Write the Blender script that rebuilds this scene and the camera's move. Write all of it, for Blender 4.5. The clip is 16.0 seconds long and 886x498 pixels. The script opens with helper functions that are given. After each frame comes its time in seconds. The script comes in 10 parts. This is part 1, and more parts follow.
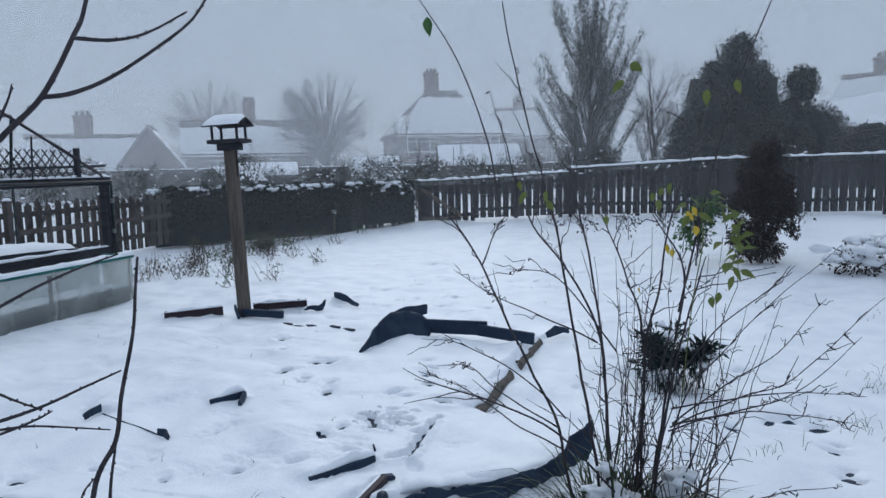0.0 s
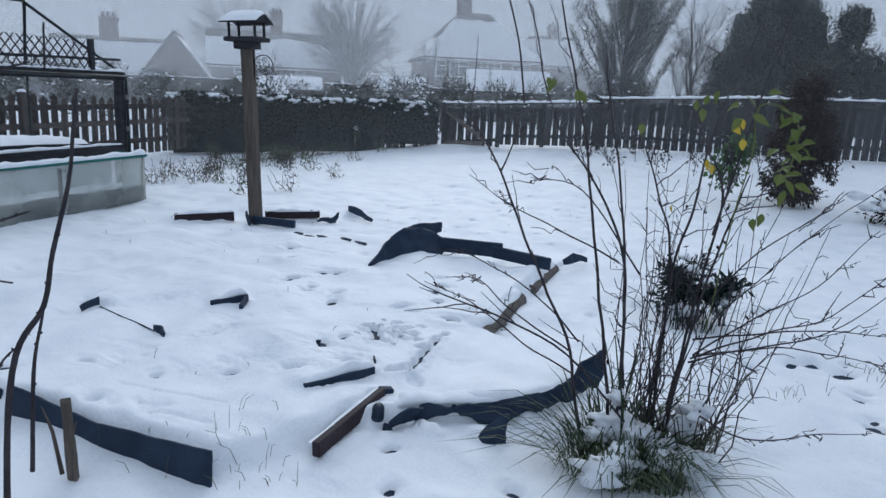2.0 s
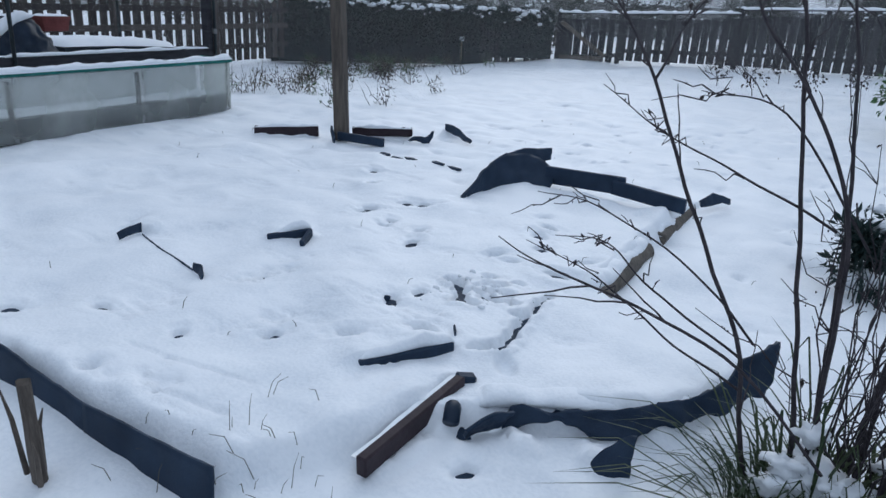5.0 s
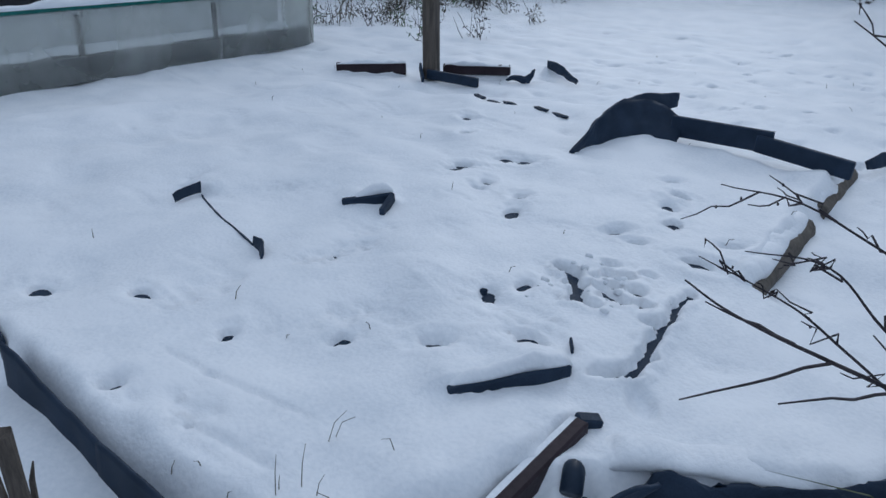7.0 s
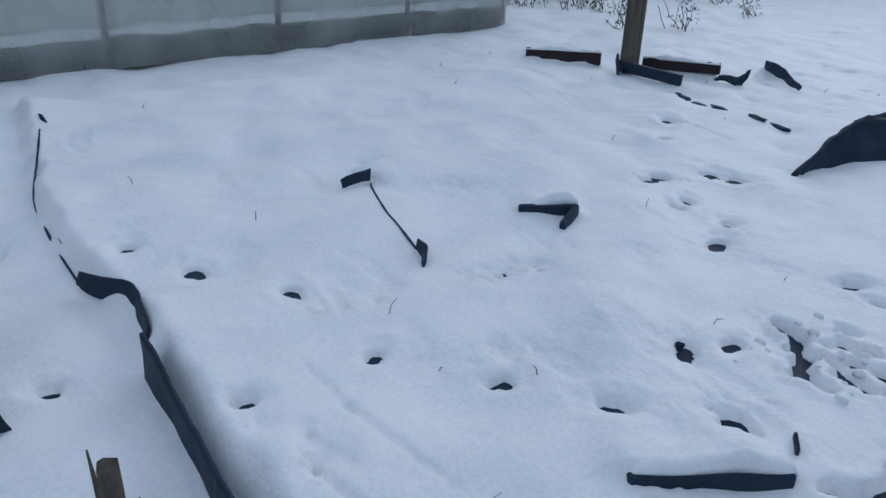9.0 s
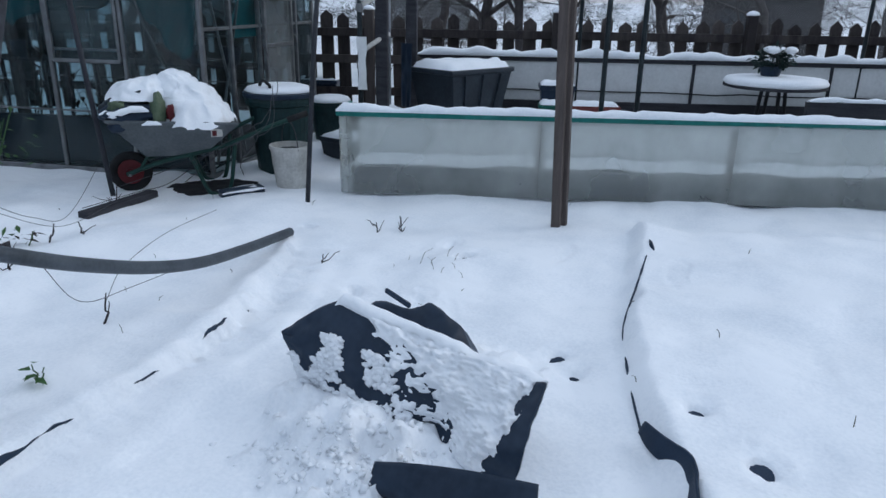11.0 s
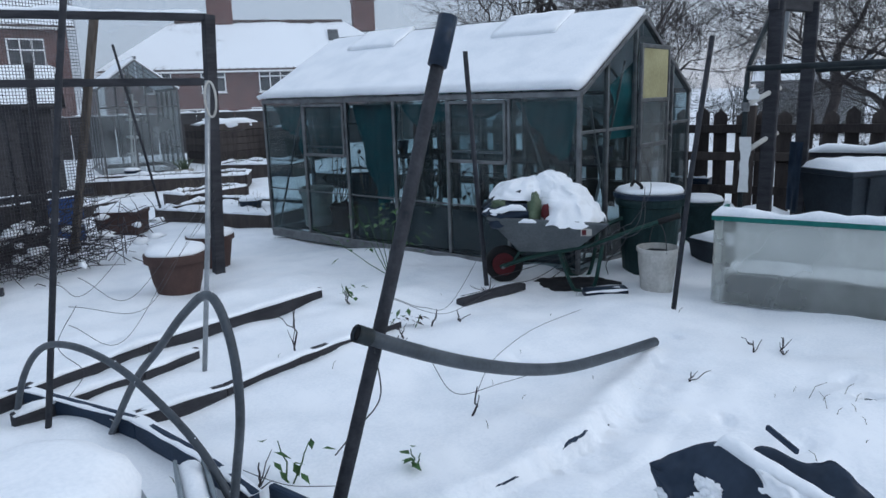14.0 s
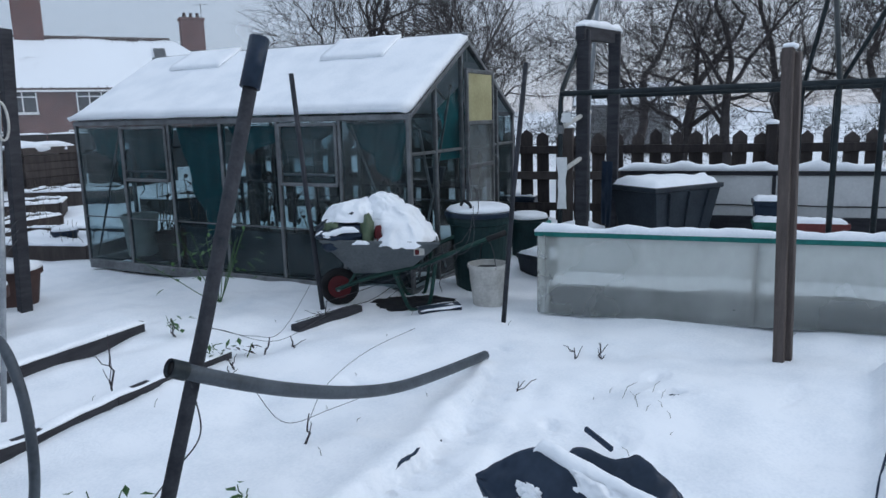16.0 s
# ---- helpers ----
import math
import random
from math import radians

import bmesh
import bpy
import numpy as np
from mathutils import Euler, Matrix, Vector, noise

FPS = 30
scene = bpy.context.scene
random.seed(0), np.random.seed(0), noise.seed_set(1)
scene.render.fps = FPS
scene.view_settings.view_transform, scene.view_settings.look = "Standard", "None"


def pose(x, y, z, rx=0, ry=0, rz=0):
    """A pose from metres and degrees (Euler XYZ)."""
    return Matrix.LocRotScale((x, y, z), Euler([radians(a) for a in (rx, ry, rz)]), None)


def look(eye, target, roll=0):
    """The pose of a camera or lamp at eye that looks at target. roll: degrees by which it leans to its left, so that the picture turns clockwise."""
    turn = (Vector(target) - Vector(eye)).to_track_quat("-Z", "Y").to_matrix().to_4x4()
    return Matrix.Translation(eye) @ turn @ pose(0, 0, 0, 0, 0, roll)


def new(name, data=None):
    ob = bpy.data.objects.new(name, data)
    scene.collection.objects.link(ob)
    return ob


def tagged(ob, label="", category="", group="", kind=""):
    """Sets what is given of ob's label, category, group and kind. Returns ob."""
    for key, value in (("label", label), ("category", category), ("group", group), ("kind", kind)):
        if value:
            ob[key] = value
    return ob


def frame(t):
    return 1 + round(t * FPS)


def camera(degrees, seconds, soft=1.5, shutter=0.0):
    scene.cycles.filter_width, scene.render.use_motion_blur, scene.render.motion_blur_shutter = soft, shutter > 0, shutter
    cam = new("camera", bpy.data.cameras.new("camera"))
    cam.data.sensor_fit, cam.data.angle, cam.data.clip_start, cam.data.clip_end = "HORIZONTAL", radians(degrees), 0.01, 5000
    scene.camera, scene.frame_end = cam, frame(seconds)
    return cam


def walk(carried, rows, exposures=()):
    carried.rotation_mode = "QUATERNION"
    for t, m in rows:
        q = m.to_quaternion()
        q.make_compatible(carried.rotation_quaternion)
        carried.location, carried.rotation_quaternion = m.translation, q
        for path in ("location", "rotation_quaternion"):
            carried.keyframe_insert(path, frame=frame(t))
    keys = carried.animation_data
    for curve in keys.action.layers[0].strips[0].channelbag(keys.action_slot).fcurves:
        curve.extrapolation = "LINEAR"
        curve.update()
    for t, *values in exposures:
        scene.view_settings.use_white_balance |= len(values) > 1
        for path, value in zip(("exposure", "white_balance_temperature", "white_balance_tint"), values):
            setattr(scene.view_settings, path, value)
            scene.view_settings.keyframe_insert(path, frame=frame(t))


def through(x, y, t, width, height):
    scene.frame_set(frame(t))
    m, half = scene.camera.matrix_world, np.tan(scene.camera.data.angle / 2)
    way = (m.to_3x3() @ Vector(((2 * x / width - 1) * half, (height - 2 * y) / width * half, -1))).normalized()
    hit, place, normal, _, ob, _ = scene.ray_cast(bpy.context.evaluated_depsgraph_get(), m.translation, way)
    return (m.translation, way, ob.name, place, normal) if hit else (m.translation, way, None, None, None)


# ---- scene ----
cam = camera(63.65, 16.0)
PATH = [
    (0.0, 1.494, 0.747, 1.595, 83.24, 1.07, 33.73),
    (0.5, 1.484, 0.752, 1.586, 83.33, 0.39, 38.77),
    (1.0, 1.457, 0.774, 1.556, 82.02, -1.08, 39.28),
    (1.5, 1.389, 0.852, 1.495, 79.82, -2.05, 37.78),
    (2.0, 1.387, 0.959, 1.450, 77.55, -2.49, 35.93),
    (2.5, 1.359, 1.183, 1.416, 76.46, -2.29, 34.58),
    (3.0, 1.257, 1.282, 1.425, 75.82, -1.95, 34.35),
    (3.5, 1.074, 1.375, 1.416, 75.15, -2.19, 35.40),
    (4.0, 0.970, 1.453, 1.379, 73.94, -3.30, 38.21),
    (4.5, 0.883, 1.581, 1.335, 72.20, -4.21, 41.81),
    (4.7, 0.860, 1.631, 1.322, 71.61, -3.76, 43.04),
    (6.8, 0.331, 2.122, 1.259, 65.45, -2.20, 50.97),
    (7.0, 0.276, 2.126, 1.246, 65.11, -2.08, 51.62),
    (7.5, 0.125, 2.170, 1.249, 64.33, -1.42, 53.49),
    (8.0, 0.030, 2.177, 1.237, 63.45, -0.99, 54.97),
    (8.5, -0.007, 2.207, 1.204, 62.64, -1.60, 57.77),
    (9.0, -0.085, 2.285, 1.197, 63.15, -2.99, 66.28),
    (9.5, -0.152, 2.365, 1.244, 65.85, -3.28, 81.83),
    (10.0, -0.209, 2.287, 1.239, 68.54, -2.30, 94.57),
    (10.2, -0.234, 2.257, 1.247, 69.04, -1.93, 98.50),
    (12.3, -0.457, 2.137, 1.286, 73.88, -0.25, 130.52),
    (12.5, -0.447, 2.115, 1.296, 74.46, -0.20, 133.21),
    (13.0, -0.396, 2.044, 1.310, 75.71, -0.32, 138.26),
    (13.5, -0.367, 2.026, 1.314, 76.85, 0.50, 140.96),
    (14.0, -0.394, 2.041, 1.337, 77.85, 1.62, 139.69),
    (14.5, -0.435, 2.075, 1.339, 78.63, 1.92, 135.20),
    (15.0, -0.450, 2.090, 1.346, 78.96, 1.57, 130.78),
    (15.5, -0.447, 2.101, 1.338, 79.29, 1.48, 128.24),
    (16.0, -0.450, 2.100, 1.335, 79.26, 1.39, 127.17),
]
walk(cam, [(t, pose(*p)) for t, *p in PATH], exposures=((0, 0.16, 6380, 10), (4.5, 0.18, 6380, 10), (7, -0.16, 6220, 10), (9, -0.22, 6180, 10), (9.5, -0.08, 6220, 10), (10, 0.11, 6320, 10), (12.5, 0.39, 6420, 10), (16, 0.44, 6500, 10)))

# ---- sky, sun ----
world = bpy.data.worlds.new("overcast_sky")
scene.world = world
world.use_nodes = True
wn, wl = world.node_tree.nodes, world.node_tree.links
wn.clear()
sky = wn.new("ShaderNodeTexSky")
sky.sky_type = "NISHITA"
sky.sun_disc = False
sky.sun_elevation, sky.sun_rotation = radians(24), radians(250)
sky_dim = wn.new("ShaderNodeMix")
sky_dim.data_type = "RGBA"
coord = wn.new("ShaderNodeTexCoord")
split = wn.new("ShaderNodeSeparateXYZ")
cloud = wn.new("ShaderNodeValToRGB")
cloud.color_ramp.elements[0].position, cloud.color_ramp.elements[0].color = 0.0, (2.25, 2.88, 3.80, 1)
cloud.color_ramp.elements[1].position, cloud.color_ramp.elements[1].color = 0.75, (5.0, 5.95, 7.35, 1)
back = wn.new("ShaderNodeBackground")
wout = wn.new("ShaderNodeOutputWorld")
wl.new(coord.outputs["Generated"], split.inputs[0])
wl.new(split.outputs["Z"], cloud.inputs[0])
sky_dim.inputs["Factor"].default_value = 0.93
wl.new(sky.outputs[0], sky_dim.inputs["A"])
wl.new(cloud.outputs[0], sky_dim.inputs["B"])
wl.new(sky_dim.outputs["Result"], back.inputs[0])
back.inputs[1].default_value = 0.1
wl.new(back.outputs[0], wout.inputs[0])

sun = new("sun", bpy.data.lights.new("sun", "SUN"))
sun.data.energy, sun.data.angle, sun.data.color = 0.75, radians(35), (0.96, 0.98, 1.0)
sun.matrix_world = look((-9, 14, 8), (0, 0, 0))


# ---- materials ----
def material(name, dark, light, scale=8.0, rough=0.7, metal=0.0, bump=0.3, fine=60.0, stretch=(1, 1, 1), per_piece=0.0, contrast=(0.3, 0.7)):
    """Two noises, a coarse one for stains and a fine one for grain, drive colour, roughness and relief."""
    m = bpy.data.materials.new(name)
    m.use_nodes = True
    n, l = m.node_tree.nodes, m.node_tree.links
    bsdf = n["Principled BSDF"]
    tc, mp = n.new("ShaderNodeTexCoord"), n.new("ShaderNodeMapping")
    mp.inputs["Scale"].default_value = stretch
    l.new(tc.outputs["Object"], mp.inputs[0])
    a, b = n.new("ShaderNodeTexNoise"), n.new("ShaderNodeTexNoise")
    a.inputs["Scale"].default_value, a.inputs["Detail"].default_value = scale, 5
    b.inputs["Scale"].default_value, b.inputs["Detail"].default_value = fine, 3
    for t in (a, b):
        l.new(mp.outputs[0], t.inputs["Vector"])
    mix = n.new("ShaderNodeMath")
    mix.operation = "MULTIPLY_ADD"
    mix.inputs[1].default_value = 0.35
    l.new(b.outputs["Fac"], mix.inputs[0])
    half = n.new("ShaderNodeMath")
    half.operation = "MULTIPLY"
    half.inputs[1].default_value = 0.65
    l.new(a.outputs["Fac"], half.inputs[0])
    l.new(half.outputs[0], mix.inputs[2])
    fac = mix.outputs[0]
    if per_piece:
        info, add = n.new("ShaderNodeObjectInfo"), n.new("ShaderNodeMath")
        add.operation = "MULTIPLY_ADD"
        add.inputs[1].default_value = per_piece
        l.new(info.outputs["Random"], add.inputs[0])
        sub = n.new("ShaderNodeMath")
        sub.operation = "SUBTRACT"
        sub.inputs[1].default_value = per_piece / 2
        l.new(fac, sub.inputs[0])
        l.new(sub.outputs[0], add.inputs[2])
        fac = add.outputs[0]
    ramp = n.new("ShaderNodeValToRGB")
    ramp.color_ramp.elements[0].position, ramp.color_ramp.elements[1].position = contrast
    ramp.color_ramp.elements[0].color, ramp.color_ramp.elements[1].color = (*dark, 1), (*light, 1)
    l.new(fac, ramp.inputs[0])
    l.new(ramp.outputs[0], bsdf.inputs["Base Color"])
    bsdf.inputs["Roughness"].default_value, bsdf.inputs["Metallic"].default_value = rough, metal
    bsdf.inputs["Specular IOR Level"].default_value = 0.2
    if bump:
        bp = n.new("ShaderNodeBump")
        bp.inputs["Strength"].default_value, bp.inputs["Distance"].default_value = bump, 0.01
        l.new(mix.outputs[0], bp.inputs["Height"])
        l.new(bp.outputs[0], bsdf.inputs["Normal"])
    return m


def thin_leaf(name, dark, light, scale=3.0, through=0.25):
    """A leaf: light comes partly through it."""
    m = material(name, dark, light, scale, 0.5, 0, 0.0, 30)
    n, l = m.node_tree.nodes, m.node_tree.links
    bsdf, out = n["Principled BSDF"], n["Material Output"]
    tr, mx = n.new("ShaderNodeBsdfTranslucent"), n.new("ShaderNodeMixShader")
    l.new(bsdf.inputs["Base Color"].links[0].from_socket, tr.inputs[0])
    mx.inputs[0].default_value = through
    l.new(bsdf.outputs[0], mx.inputs[1])
    l.new(tr.outputs[0], mx.inputs[2])
    l.new(mx.outputs[0], out.inputs[0])
    return m


def see_through(name, tint, clear, rough, dirt_scale, body=(0.5, 0.52, 0.54), gloss=0.04, dirt=0.6, stretch=(1, 1, 1)):
    """A pane: clear light, a film of dirt that scatters, and a sheen."""
    m = bpy.data.materials.new(name)
    m.use_nodes = True
    n, l = m.node_tree.nodes, m.node_tree.links
    n.remove(n["Principled BSDF"])
    out = n["Material Output"]
    tc, noi, rmp = n.new("ShaderNodeTexCoord"), n.new("ShaderNodeTexNoise"), n.new("ShaderNodeMapRange")
    noi.inputs["Scale"].default_value, noi.inputs["Detail"].default_value = dirt_scale, 6
    mp = n.new("ShaderNodeMapping")
    mp.inputs["Scale"].default_value = stretch
    l.new(tc.outputs["Object"], mp.inputs[0])
    l.new(mp.outputs[0], noi.inputs["Vector"])
    rmp.inputs["From Min"].default_value, rmp.inputs["From Max"].default_value = 0.3, 0.7
    rmp.inputs["To Min"].default_value, rmp.inputs["To Max"].default_value = min(1, clear * 1.25), clear * dirt
    l.new(noi.outputs["Fac"], rmp.inputs[0])
    tp, df, tl, gl = (n.new("ShaderNodeBsdf" + k) for k in ("Transparent", "Diffuse", "Translucent", "Glossy"))
    tp.inputs[0].default_value = (*tint, 1)
    df.inputs[0].default_value = tl.inputs[0].default_value = (*body, 1)
    gl.inputs["Roughness"].default_value = rough
    scat, m1, m2 = (n.new("ShaderNodeMixShader") for _ in range(3))
    scat.inputs[0].default_value = 0.5
    l.new(df.outputs[0], scat.inputs[1])
    l.new(tl.outputs[0], scat.inputs[2])
    l.new(rmp.outputs[0], m1.inputs[0])
    l.new(scat.outputs[0], m1.inputs[1])
    l.new(tp.outputs[0], m1.inputs[2])
    fr, pw, ad = n.new("ShaderNodeLayerWeight"), n.new("ShaderNodeMath"), n.new("ShaderNodeMath")
    pw.operation, ad.operation = "POWER", "MULTIPLY_ADD"
    pw.inputs[1].default_value = 5.0
    ad.inputs[1].default_value, ad.inputs[2].default_value = 0.8, 0.018 + gloss
    l.new(fr.outputs["Facing"], pw.inputs[0])
    l.new(pw.outputs[0], ad.inputs[0])
    l.new(ad.outputs[0], m2.inputs[0])
    l.new(m1.outputs[0], m2.inputs[1])
    l.new(gl.outputs[0], m2.inputs[2])
    l.new(m2.outputs[0], out.inputs[0])
    return m


def mist_veil(name, share, low, high):
    """A thin sheet of drifting droplets that scatters daylight; it thins out upwards."""
    m = bpy.data.materials.new(name)
    m.use_nodes = True
    n, l = m.node_tree.nodes, m.node_tree.links
    n.remove(n["Principled BSDF"])
    tc, sp, mr = n.new("ShaderNodeTexCoord"), n.new("ShaderNodeSeparateXYZ"), n.new("ShaderNodeMapRange")
    l.new(tc.outputs["Object"], sp.inputs[0])
    mr.inputs["From Min"].default_value, mr.inputs["From Max"].default_value = low, high
    mr.inputs["To Min"].default_value, mr.inputs["To Max"].default_value = share, 0.0
    l.new(sp.outputs["Z"], mr.inputs[0])
    noi, mu = n.new("ShaderNodeTexNoise"), n.new("ShaderNodeMath")
    noi.inputs["Scale"].default_value, noi.inputs["Detail"].default_value = 0.12, 3
    l.new(tc.outputs["Object"], noi.inputs["Vector"])
    wide = n.new("ShaderNodeMapRange")
    wide.inputs["From Min"].default_value, wide.inputs["From Max"].default_value = 0.3, 0.7
    wide.inputs["To Min"].default_value, wide.inputs["To Max"].default_value = 0.8, 1.2
    l.new(noi.outputs["Fac"], wide.inputs[0])
    mu.operation = "MULTIPLY"
    l.new(mr.outputs[0], mu.inputs[0])
    l.new(wide.outputs[0], mu.inputs[1])
    tp, df, tl, sc, mx = n.new("ShaderNodeBsdfTransparent"), n.new("ShaderNodeBsdfDiffuse"), n.new("ShaderNodeBsdfTranslucent"), n.new("ShaderNodeMixShader"), n.new("ShaderNodeMixShader")
    df.inputs[0].default_value = tl.inputs[0].default_value = (0.82, 0.84, 0.86, 1)
    l.new(df.outputs[0], sc.inputs[1])
    l.new(tl.outputs[0], sc.inputs[2])
    l.new(mu.outputs[0], mx.inputs[0])
    l.new(tp.outputs[0], mx.inputs[1])
    l.new(sc.outputs[0], mx.inputs[2])
    l.new(mx.outputs[0], n["Material Output"].inputs[0])
    return m


